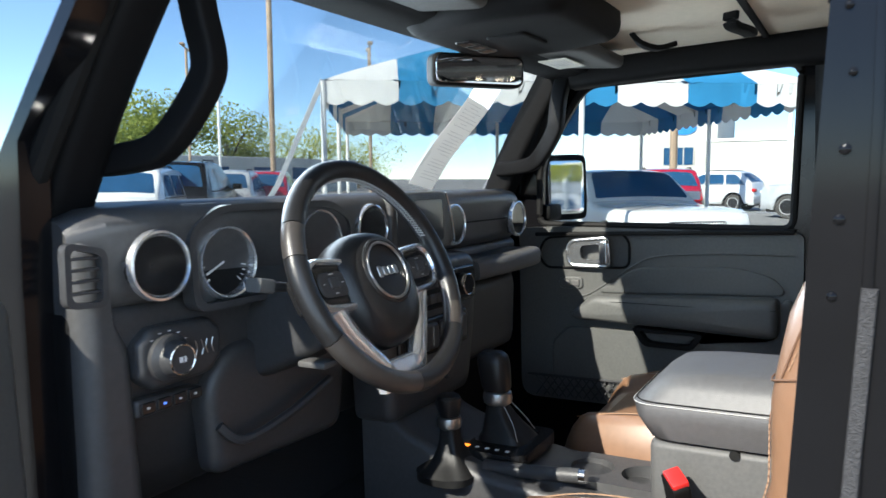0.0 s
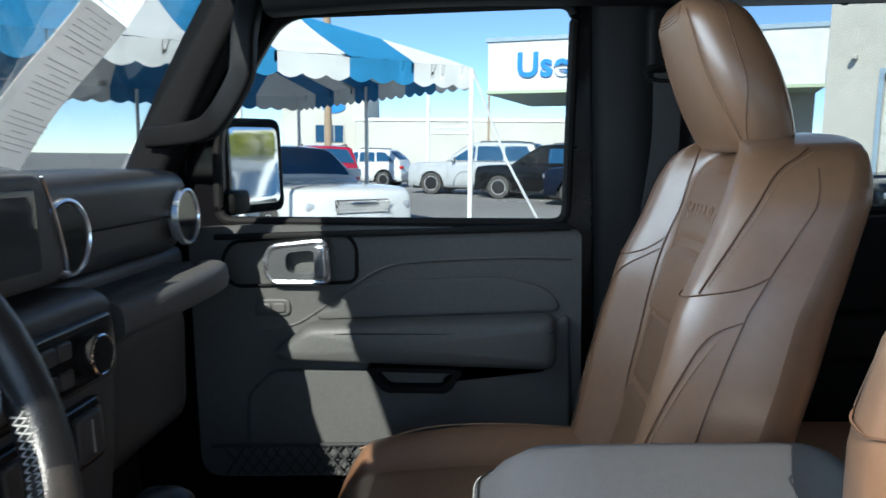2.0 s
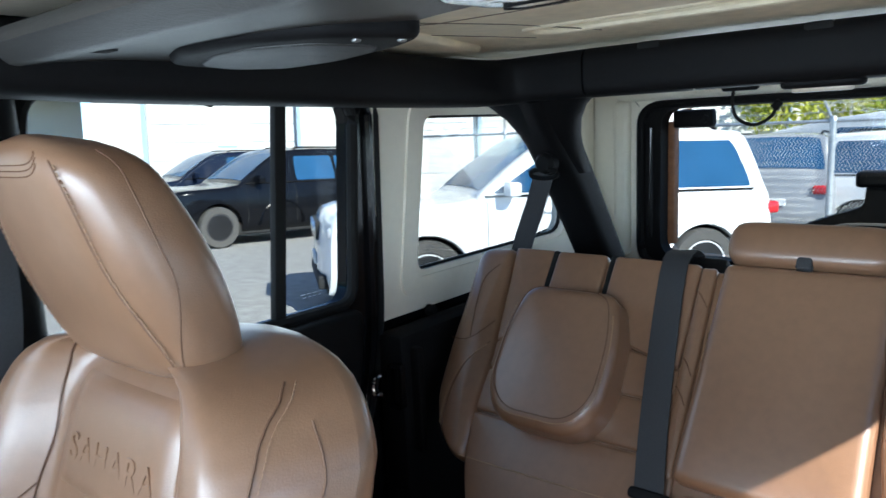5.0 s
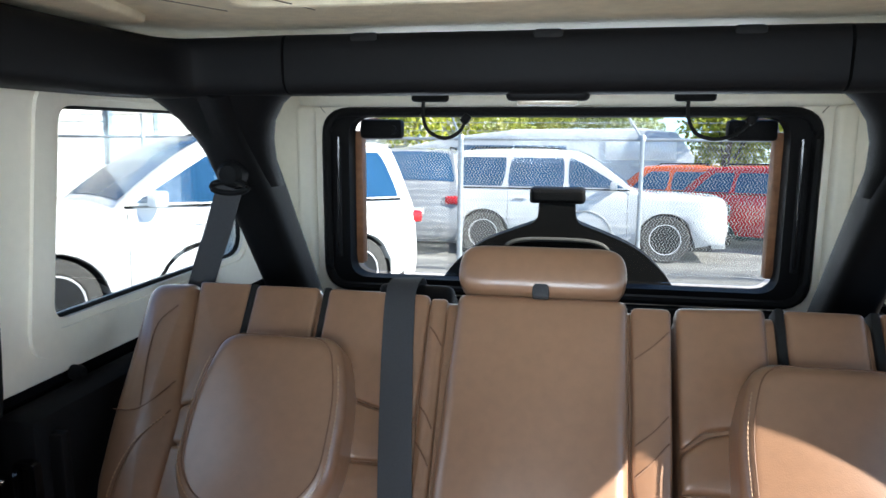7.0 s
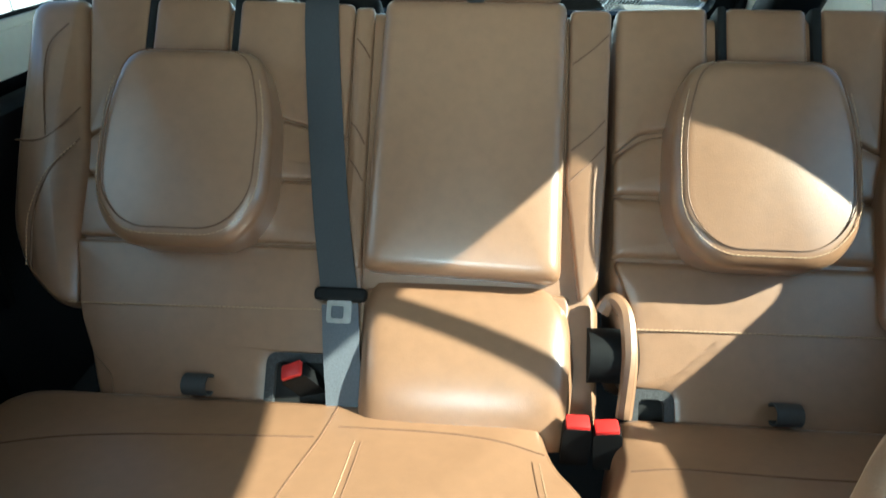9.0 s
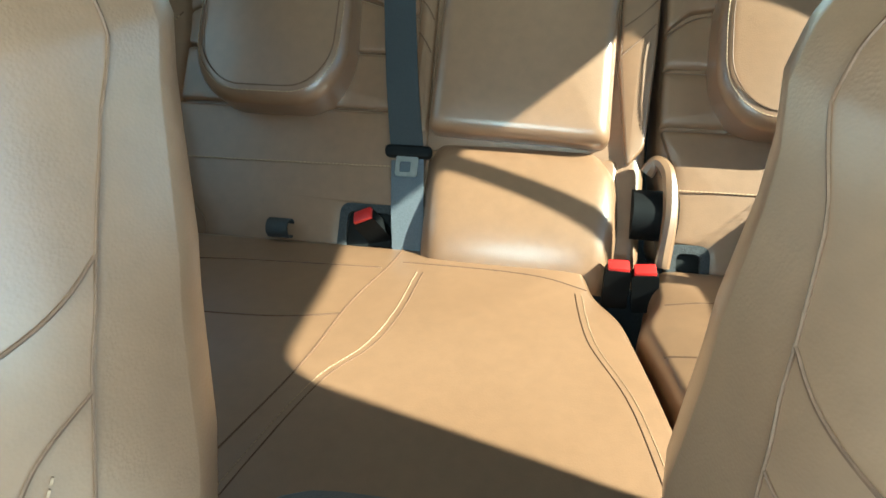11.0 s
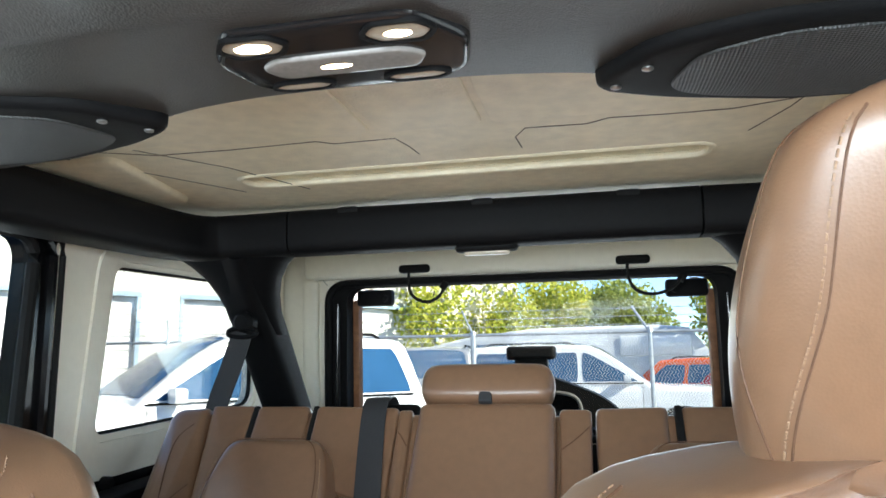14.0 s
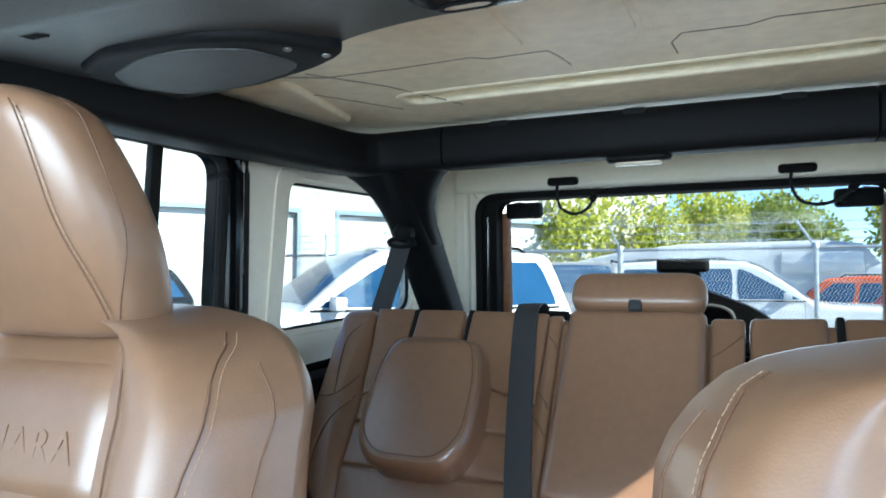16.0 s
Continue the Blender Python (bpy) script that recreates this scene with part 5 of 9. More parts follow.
# narrow driver-side part
rn = thing("rear_bench_seat", (-0.42, 0.1, 0.80), "narrow brown leather rear seat behind the driver seat", "car seat", group="rear bench")
bm = B()
pad(bm, loop2([(0.215, 0.02), (0.60, 0.02), (0.66, 0.20), (0.655, 0.42), (0.60, T), (0.192, T - 0.005), (0.192, 0.16)], [0.03, 0.05, 0.06, 0.06, 0.04, 0.015, 0.03]), rear_m(0, 0, -0.11), 0.106, 0.02)
box(bm, 0.20, 0.60, 0.02, T - 0.03, -0.15, -0.09, 0.02, 2, rear_m())
part("backrest_core", bm, M_leather, rn, sharp=1.2)
for nm, ol, mt, th in [
    ("lower_panel", loop2([(0.194, 0.198), (0.216, 0.134), (0.213, 0.036), (0.255, 0.034), (0.269, 0.02), (0.269, -0.035), (0.555, -0.035), (0.555, 0.198)], [0.01, 0.03, 0.004, 0.01, 0.008, 0.01, 0.05, 0.004]), M_leather, 0.013),
    ("middle_panel", loop2([(0.193, 0.2015), (0.55, 0.2015), (0.55, 0.2825), (0.193, 0.2825)], 0.004), M_leather, 0.012),
    ("middle_panel", loop2([(0.193, 0.2855), (0.55, 0.2855), (0.55, 0.342), (0.47, 0.378), (0.36, 0.386), (0.269, 0.371), (0.224, 0.362), (0.193, 0.335)], [0.004, 0.004, 0.01, 0.03, 0.03, 0.03, 0.03, 0.01]), M_leather, 0.012),
    ("top_pad", loop2([(0.193, 0.340), (0.224, 0.367), (0.315, 0.384), (0.315, T + 0.004), (0.193, T)], 0.010), M_leather, 0.014),
    ("top_pad", loop2([(0.338, 0.388), (0.445, 0.388), (0.445, T + 0.004), (0.338, T + 0.004)], 0.010), M_leather, 0.014),
    ("top_pad", loop2([(0.465, 0.384), (0.535, 0.348), (0.555, T + 0.006), (0.465, T + 0.006)], 0.006), M_leather, 0.012),
    ("bolster", loop2([(0.52, 0.12), (0.60, 0.12), (0.633, 0.22), (0.640, 0.42), (0.640, T), (0.560, T + 0.004), (0.535, 0.35), (0.522, 0.30)], [0.02, 0.04, 0.04, 0.04, 0.03, 0.012, 0.02, 0.02]), M_leather, 0.030)]:
    bm = B()
    pad(bm, ol, rear_m(0, 0, -0.024), th + 0.016, min(0.012, th), 0.003)
    part(nm, bm, mt, rn, sharp=1.2)
flip_headrest(rn, 0.366)
rear_lines(rn, [[(0.216, 0.110), (0.35, 0.111), (0.545, 0.113)]], 0.0011, M_stitch, "stitching", 0.0085)
rear_cushion(rn, loop2([(0.19, 0.035), (0.62, 0.035), (0.62, 0.56), (0.255, 0.56), (0.185, 0.25), (0.165, 0.178), (0.188, 0.12)], [0.03, 0.06, 0.08, 0.04, 0.06, 0.02, 0.02]), [
    ([(0.20, 0.138, 0.982), (0.40, 0.145, 0.990), (0.58, 0.14, 0.978)], 0.0016, M_seam),
    ([(0.190, 0.240, 0.986), (0.222, 0.246, 0.991), (0.293, 0.260, 0.992), (0.40, 0.265, 0.992)], 0.0016, M_seam)])
# gaps in the backrests with felt edges, buckles, straps
gp = thing("belt_opening", (0.2, -0.01, 0.97), "felt-edged opening in the rear backrest for the belt buckles", "opening", group="belt openings")
for a0, a1 in ((-0.251, -0.150), (0.213, 0.269)):
    top = 0.060 if a0 < -0.2 and a0 > -0.3 else 0.036
    bm = B()
    plate(bm, loop2([(a0, -0.03), (a1, -0.03), (a1, top), (a0, top)], 0.016), [loop2([(a0 + 0.012, -0.03), (a1 - 0.012, -0.03), (a1 - 0.012, top - 0.012), (a0 + 0.012, top - 0.012)], 0.010)], "z", -0.02, 0.009, rear_m())
    part("felt_edge", bm, M_felt, gp)
    # flat black plate: the opening's dark depth is painted, no hole is cut
    bm = B()
    plate(bm, loop2([(a0 + 0.010, -0.03), (a1 - 0.010, -0.03), (a1 - 0.010, top - 0.010), (a0 + 0.010, top - 0.010)], 0.010), [], "z", -0.019, -0.001, rear_m())
    part("opening", bm, M_rubber, gp)
gap = thing("folding_joint", (-0.18, 0.0, 0.96), "black hinge drum in the gap between the rear seats", "joint")
bm = B()
lathe(bm, [(0.0, -0.03), (0.035, -0.03), (0.035, 0.03), (0.0, 0.03)], axes(rear_m() @ Vector((0.192, 0.075, -0.005)), (0, 1, 0), (0, 0, 1), (1, 0, 0)), 24)
part("drum", bm, M_black, gap)
bm = B()
tube(bm, spline([rear_m() @ Vector(p) for p in ((0.205, 0.0, 0.02), (0.210, 0.07, 0.03), (0.205, 0.125, 0.028), (0.190, 0.145, 0.02), (0.178, 0.13, 0.012))], 6), 0.010, 8)
part("leather_lip", bm, M_leather, gap)


def buckle(x, y, z, lean, label, turn=0.0, parent_group="belt buckles", size=1.0):
    b = thing("belt_buckle", (x, y, z), label, "belt buckle", group=parent_group)
    m = Matrix.Translation((x, y, z)) @ pose(0, 0, 0, lean[0], lean[1], turn) @ Matrix.Scale(size, 4)
    bm = B()
    pad(bm, rrect(-0.017, 0.017, 0, 0.062, 0.006), m @ axes((0, 0.011, 0), (1, 0, 0), (0, 0, 1), (0, -1, 0)), 0.022, 0.006)
    part("body", bm, M_black, b)
    bm = B()
    box(bm, -0.014, 0.014, -0.010, 0.010, 0.058, 0.067, 0.002, 2, m)
    part("release_button", bm, M_red, b, "red release button")
    return b


buckle(-0.145, 0.075, 0.93, (-6, 0), "black belt buckle with a red button between the rear seats")
buckle(-0.185, 0.080, 0.93, (-6, 6), "black belt buckle with a red button between the rear seats")
buckle(0.185, 0.015, 0.965, (-25, 25), "belt buckle with a red button in the felt-edged opening")
buckle(-0.135, 0.915, 0.925, (-18, -20), "tall black driver belt buckle with a red button", 40, size=1.35)
# centre belt over the backrest
cb = thing("centre_belt", (0.16, -0.05, 0.98), "black centre belt with its tongue hanging over the rear backrest", "seat belt")
bm = B()
strap(bm, spline([rear_m() @ Vector(p) for p in ((-0.214, T + 0.047, -0.11), (-0.214, T + 0.047, -0.05), (-0.213, T + 0.030, -0.012), (-0.212, T - 0.01, 0.012), (-0.200, 0.42, 0.018), (-0.178, 0.25, 0.020), (-0.157, 0.135, 0.026))], 5), 0.0235, 0.0012, RN)
part("webbing", bm, M_webbing, cb)
bm = B()
strap(bm, spline([rear_m() @ Vector(p) for p in ((-0.156, 0.125, 0.025), (-0.150, 0.06, 0.024), (-0.142, -0.01, 0.018))], 5), 0.0235, 0.0012, RN)
# sunlight below the tongue is painted as lighter grey webbing
part("lower_webbing", bm, M_sungreyweb, cb, "grey webbing below the tongue, coloured lighter for sunlight")
bm = B()
pad(bm, rrect(-0.190, -0.122, 0.128, 0.146, 0.008), rear_m(0, 0, 0.020), 0.012, 0.005)
part("tongue_grip", bm, M_black, cb)
bm = B()
plate(bm, loop2([(-0.172, 0.10), (-0.140, 0.10), (-0.140, 0.13), (-0.172, 0.13)], 0.005), [loop2([(-0.166, 0.106), (-0.150, 0.106), (-0.150, 0.122), (-0.166, 0.122)], 0.003)], "z", 0.027, 0.0295, rear_m())
part("tongue", bm, M_steel, cb, "bare steel tongue")
bm = B()
pad(bm, rrect(-0.268, -0.142, T - 0.02, T + 0.044, 0.014), rear_m(0, 0, -0.14), 0.095, 0.018)
part("guide_cover", bm, M_black, cb)
for a0, what in ((-0.335, "black loop strap at the foot of the wide rear backrest"), (0.40, "black loop strap at the foot of the narrow rear backrest")):
    bm = B()
    sweep(bm, [rear_m() @ Vector((a0, 0.014 + 0.013 * math.sin(q), 0.018 + 0.017 * math.cos(q))) for q in [-2.6 + 5.0 * i / 20 for i in range(21)]], [(-0.0012, -0.016), (0.0012, -0.016), (0.0012, 0.016), (-0.0012, 0.016)], up=(1, 0, 0))
    solid("pull_strap", bm, M_webbing, what, "strap", group="rear seat straps")


# ---- dashboard ----
db = thing("dashboard", (0, 1.6, 1.0), "black soft-touch dashboard with round chrome-ringed vents", "dashboard")


def dm_(x, z, y=1.50, tilt=0.0):
    """Axes on the dash face: a to the passenger, b up, n towards the seats."""
    return axes((x, y, z), (1, 0, 0), (0, math.sin(tilt), math.cos(tilt)))


bm = B()
prof = rounded([(1.96, 1.40), (1.96, 1.455), (1.70, 1.468), (1.515, 1.462), (1.497, 1.440), (1.520, 1.325), (1.60, 1.31), (1.80, 1.30)], [0.01, 0.02, 0.05, 0.03, 0.03, 0.03, 0.02, 0.02], 5)
loft(bm, [[(x, y + dy, z + dz) for y, z in prof] for x, dy, dz in ((-0.735, 0.05, -0.02), (-0.70, 0.015, -0.006), (-0.62, 0, 0), (0.0, -0.004, 0.0), (0.50, 0, 0), (0.56, 0.01, -0.005), (0.60, 0.05, -0.02))])
part("upper_pad", bm, M_dash, db)
bm = B()
tube(bm, [(0.225, 1.4985, 1.385), (0.475, 1.4985, 1.384)], 0.0018, 5)
part("pad_seam", bm, M_rubber, db)
# lower body of the dash
bm = B()
low = rounded([(1.80, 1.32), (1.53, 1.325), (1.545, 1.20), (1.60, 1.05), (1.66, 0.98), (1.80, 0.98)], 0.025, 4)
loft(bm, [[(x, y, z) for y, z in low] for x in (-0.72, -0.60, -0.30, 0.0, 0.30, 0.58)])
part("lower_panel", bm, M_dashblack, db)
bm = B()
pad(bm, loop2([(-0.74, 1.33), (-0.745, 0.75), (-0.68, 0.70), (-0.66, 1.20), (-0.69, 1.33)], 0.03), dm_(0, 0, 1.60), 0.06, 0.03)
# darker black than the dash: shadow in the footwell put into its colour
part("kick_panel", bm, M_black, db)
# end cap at the door with its demister vent
bm = B()
pad(bm, loop2([(-0.742, 0.98), (-0.655, 0.98), (-0.662, 1.27), (-0.690, 1.31), (-0.690, 1.425), (-0.735, 1.425)], [0.02, 0.02, 0.05, 0.03, 0.02, 0.02]), dm_(0, 0, 1.78), 0.252, 0.03)
cap = part("end_cap", bm, M_dash, db)
bm = B()
plate(bm, loop2([(-0.768, 1.335), (-0.712, 1.330), (-0.708, 1.405), (-0.765, 1.418)], 0.014), [loop2([(-0.760, 1.342), (-0.719, 1.338), (-0.716, 1.398), (-0.757, 1.409)], 0.010)], "y", 1.518, 1.504)
sv = part("side_vent", bm, M_dashblack, db)
for k in range(4):
    bm = B()
    box(bm, -0.757, -0.718, 1.508, 1.525, 1.350 + 0.0145 * k, 1.354 + 0.0145 * k, 0.001)
    part("slat", bm, M_dashblack, sv)


def vent(x, z, y=1.497, r=0.047, lit=False):
    bm2 = B()
    m = dm_(x, z, y)
    lathe(bm2, [(r - 0.004, -0.012), (r - 0.004, 0.005), (r - 0.002, 0.008), (r + 0.001, 0.007), (r + 0.003, -0.002)], m, 40)
    v = part("vent", bm2, M_satin, db, "round satin chrome vent ring")
    bm2 = B()
    lathe(bm2, [(r - 0.006, 0.004), (r - 0.008, -0.02), (r - 0.012, -0.04), (0.0, -0.042)], m, 32)
    part("barrel", bm2, M_piano, v)
    for k in (-2, -1, 0, 1, 2):
        bm2 = B()
        w = (max(0.0001, (r - 0.009) ** 2 - (0.0135 * k) ** 2)) ** 0.5
        box(bm2, 0.0135 * k - 0.0012, 0.0135 * k + 0.0012, -w, w, -0.026, -0.002, 0.0005, 1, m @ Matrix.Rotation(0.5, 4, "Z") @ Matrix.Translation((0.0135 * k, 0, -0.012)) @ Matrix.Rotation(0.55, 4, "Y") @ Matrix.Translation((-0.0135 * k, 0, 0.012)))
        part("slat", bm2, M_vent, v)
    return v


for x, z in ((-0.638, 1.376), (-0.150, 1.395), (0.174, 1.384), (0.527, 1.380)):
    vent(x, z)
# instrument hood with two dials and the display between them
bm = B()
plate(bm, loop2([(-0.585, 1.30), (-0.215, 1.30), (-0.205, 1.42), (-0.27, 1.455), (-0.53, 1.455), (-0.588, 1.42)], 0.025), [loop2([(-0.574, 1.310), (-0.226, 1.310), (-0.217, 1.415), (-0.275, 1.444), (-0.525, 1.444), (-0.577, 1.414)], 0.022)], "y", 1.520, 1.494)
hood = part("instrument_hood", bm, M_dashblack, db)
bm = B()
plate(bm, loop2([(-0.576, 1.308), (-0.224, 1.308), (-0.215, 1.415), (-0.275, 1.446), (-0.525, 1.446), (-0.579, 1.414)], 0.022), [], "y", 1.514, 1.518)
part("dark_display", bm, M_screen, hood)
for x, z, r in ((-0.513, 1.368, 0.054), (-0.297, 1.384, 0.054)):
    bm = B()
    lathe(bm, [(r - 0.004, -0.010), (r - 0.003, 0.008), (r, 0.010), (r + 0.003, 0.004), (r + 0.003, -0.010)], dm_(x, z, 1.505), 44)
    dial = part("dial", bm, M_satin, db, "round instrument with a chrome ring")
    bm = B()
    lathe(bm, [(r - 0.004, -0.008), (0.0, -0.009)], dm_(x, z, 1.505), 32)
    part("dial_face", bm, M_rubber, dial)
    bm = B()
    for k in range(25):
        a = radians(220 - 11 * k)
        q = 0.009 if k % 3 == 0 else 0.005
        box(bm, r - 0.008 - q, r - 0.008, -0.0006, 0.0006, -0.0075, -0.006, m=dm_(x, z, 1.505) @ Matrix.Rotation(a, 4, "Z"))
    part("scale_marks", bm, M_whiteprint, dial)
    bm = B()
    box(bm, 0.0, r - 0.016, -0.0012, 0.0012, -0.006, -0.004, m=dm_(x, z, 1.505) @ Matrix.Rotation(radians(205), 4, "Z"))
    part("needle", bm, M_whiteprint, dial)
# middle: screen, switches, climate panel
bm = B()
pad(bm, loop2([(-0.105, 1.335), (0.128, 1.335), (0.150, 1.350), (0.118, 1.463), (-0.098, 1.463)], 0.016), dm_(0, 0, 1.512), 0.030, 0.008)
sc = part("screen_surround", bm, M_dashblack, db)
bm = B()
pad(bm, rrect(-0.085, 0.098, 1.355, 1.447, 0.006), dm_(0, 0, 1.483), 0.004, 0.002)
part("screen", bm, M_screen, sc, "switched-off touch screen")
bm = B()
tube(bm, spline([(0.146, 1.480, 1.348), (0.142, 1.480, 1.375), (0.130, 1.480, 1.42), (0.116, 1.482, 1.460)], 5), 0.0022, 6)
part("trim_line", bm, M_chrome, sc)
bm = B()
pad(bm, loop2([(-0.150, 1.00), (0.165, 1.00), (0.205, 1.16), (0.225, 1.300), (0.19, 1.322), (-0.165, 1.322)], 0.025), dm_(0, 0, 1.56, -0.0), 0.095, 0.025)
stack = part("centre_fascia", bm, M_dashblack, db)
bm = B()
pad(bm, rrect(-0.145, 0.185, 1.212, 1.292, 0.016), dm_(0, 0, 1.462), 0.012, 0.006)
cp = part("climate_panel", bm, M_piano, stack)
for x in (-0.085, 0.118):
    bm = B()
    lathe(bm, [(0.024, 0.0), (0.024, 0.016), (0.021, 0.022), (0.016, 0.023), (0.0, 0.021)], dm_(x, 1.252, 1.452), 30)
    kn = part("knob", bm, M_rubber, cp)
    bm = B()
    tube(bm, [dm_(x, 1.252, 1.452) @ Vector((0.0225 * math.cos(a), 0.0225 * math.sin(a), 0.020)) for a in [2 * math.pi * i / 32 for i in range(32)]], 0.002, 6, closed=True)
    part("knob_ring", bm, M_chrome, kn)
for k in range(5):
    bm = B()
    pad(bm, rrect(-0.052 + 0.028 * k, -0.028 + 0.028 * k, 1.226, 1.246, 0.004), dm_(0, 0, 1.451), 0.005, 0.003)
    part("button", bm, M_dashblack, cp)
    bm = B()
    pad(bm, rrect(-0.052 + 0.028 * k, -0.028 + 0.028 * k, 1.258, 1.278, 0.004), dm_(0, 0, 1.451), 0.005, 0.003)
    part("button", bm, M_dashblack, cp)
bm = B()
pad(bm, rrect(-0.13, 0.15, 1.118, 1.196, 0.014), dm_(0, 0, 1.465), 0.010, 0.006)
wp = part("window_switch_panel", bm, M_piano, stack)
for k in range(4):
    bm = B()
    pad(bm, rrect(-0.105 + 0.062 * k, -0.055 + 0.062 * k, 1.130, 1.185, 0.008), dm_(0, 0, 1.456), 0.010, 0.005)
    wsx = part("window_switch", bm, M_dashblack, wp)
    bm = B()
    tube(bm, [(-0.080 + 0.062 * k, 1.4455, 1.137), (-0.080 + 0.062 * k, 1.4455, 1.178)], 0.0018, 6)
    part("switch_trim", bm, M_chrome, wsx)
for x in (-0.05, 0.06):
    bm = B()
    lathe(bm, [(0.019, 0.0), (0.019, 0.006), (0.015, 0.010), (0.0, 0.011)], dm_(x, 1.065, 1.465), 24)
    part("socket_cover", bm, M_dashblack, stack)
# passenger shelf with its rounded grey grab bar
bm = B()
sweep(bm, spline([(0.21, 1.475, 1.270), (0.30, 1.455, 1.274), (0.42, 1.446, 1.277), (0.505, 1.450, 1.278), (0.53, 1.475, 1.278)], 6), rrect(-0.028, 0.028, -0.024, 0.024, 0.018, 4))
part("shelf_bar", bm, M_grey, db, "rounded grey shelf lip")
bm = B()
box(bm, 0.20, 0.55, 1.47, 1.56, 1.245, 1.30, 0.015, 2)
part("shelf", bm, M_dashblack, db)
bm = B()
pad(bm, loop2([(0.205, 1.03), (0.52, 1.03), (0.545, 1.235), (0.205, 1.235)], 0.03), dm_(0, 0, 1.56), 0.05, 0.03)
part("glove_box", bm, M_dashblack, db)
# headlamp switch panel at the driver's left
lp = thing("lamp_switch_panel", (-0.60, 1.52, 1.20), "black octagonal panel with a ringed lamp knob and a dimmer", "switch panel")
bm = B()
pad(bm, loop2([(-0.668, 1.222), (-0.645, 1.200), (-0.545, 1.203), (-0.522, 1.225), (-0.520, 1.268), (-0.542, 1.287), (-0.645, 1.290), (-0.668, 1.270)], 0.008), dm_(0, 0, 1.548), 0.034, 0.012)
pl = part("plate", bm, M_dashblack, lp)
bm = B()
lathe(bm, [(0.034, 0.0), (0.034, 0.010), (0.026, 0.016), (0.023, 0.030), (0.020, 0.033), (0.0, 0.032)], dm_(-0.622, 1.243, 1.515), 36)
kb = part("lamp_knob", bm, M_dashblack, lp)
bm = B()
tube(bm, [dm_(-0.622, 1.243, 1.515) @ Vector((0.0205 * math.cos(a), 0.0205 * math.sin(a), 0.033)) for a in [2 * math.pi * i / 36 for i in range(36)]], 0.0016, 6, closed=True)
part("knob_ring", bm, M_chrome, kb)
bm = B()
box(bm, -0.006, 0.0, -0.004, 0.004, 0.033, 0.0336, m=dm_(-0.622, 1.243, 1.515))
box(bm, 0.002, 0.006, -0.004, 0.004, 0.033, 0.0336, m=dm_(-0.622, 1.243, 1.515))
part("knob_symbol", bm, M_whiteprint, kb)
bm = B()
for k in range(5):
    q = radians(35 + 24 * k)
    box(bm, -0.0025, 0.0025, -0.0008, 0.0008, 0.0, 0.0004, m=axes((-0.622 + 0.038 * math.cos(q), 1.5133, 1.243 + 0.038 * math.sin(q)), (1, 0, 0), (0, 0, 1)))
part("switch_marks", bm, M_ink, pl)
for k in range(4):
    bm = B()
    x = -0.574 + 0.011 * k
    tube(bm, spline([(x, 1.5135, 1.235), (x + 0.003 * (1 if k > 1 else -1) * -1, 1.5135, 1.246), (x, 1.5135, 1.257)], 5), 0.0010, 6)
    part("dimmer_wheel", bm, M_steel, lp)
bm = B()
pad(bm, loop2([(-0.668, 1.163), (-0.558, 1.166), (-0.553, 1.186), (-0.668, 1.190)], 0.008), dm_(0, 0, 1.555), 0.026, 0.006)
row = part("switch_strip", bm, M_dashblack, lp)
for k in range(4):
    bm = B()
    pad(bm, rrect(-0.662 + 0.027 * k, -0.638 + 0.027 * k, 1.168, 1.184, 0.003), dm_(0, 0, 1.530), 0.004, 0.002)
    part("switch", bm, M_piano, row)
    bm = B()
    box(bm, -0.653 + 0.027 * k, -0.648 + 0.027 * k, 1.5255, 1.526, 1.1745, 1.1775)
    part("symbol", bm, M_ink if k != 1 else M_blueled, row)
# knee panel and tray under the column
bm = B()
pad(bm, loop2([(-0.54, 1.03), (-0.23, 1.02), (-0.20, 1.20), (-0.28, 1.235), (-0.50, 1.235), (-0.55, 1.18)], 0.03), dm_(0, 0, 1.565), 0.04, 0.025)
part("knee_panel", bm, M_dashblack, db)
bm = B()
tube(bm, spline([(-0.535, 1.520, 1.115), (-0.50, 1.505, 1.085), (-0.40, 1.50, 1.10), (-0.29, 1.505, 1.13)], 6), 0.008, 8)
part("knee_lip", bm, M_dashblack, db)

# ---- steering wheel ----
WC, WN = Vector((-0.386, 1.306, 1.340)), Vector((0, -0.915, 0.403)).normalized()
WU = Vector((0, WN.z, -WN.y))
mw = axes(WC, (1, 0, 0), WU, WN)
sw = thing("steering_wheel", (-0.395, 1.30, 1.17), "black leather steering wheel with grey sections and chrome spokes", "steering wheel")
RIM = 0.176
mh = mw @ Matrix.Translation((0, 0, -0.035))


def rim_arc(a0, a1, r=0.0165, n=26):
    bm2 = B()
    P = [mw @ Vector((RIM * math.cos(a), RIM * math.sin(a) * (0.985 if math.sin(a) < 0 else 1.0), 0.0)) for a in [radians(a0 + (a1 - a0) * i / n) for i in range(n + 1)]]
    sweep(bm2, P, circle2(0, 0, r, 16), up=WN)
    return bm2


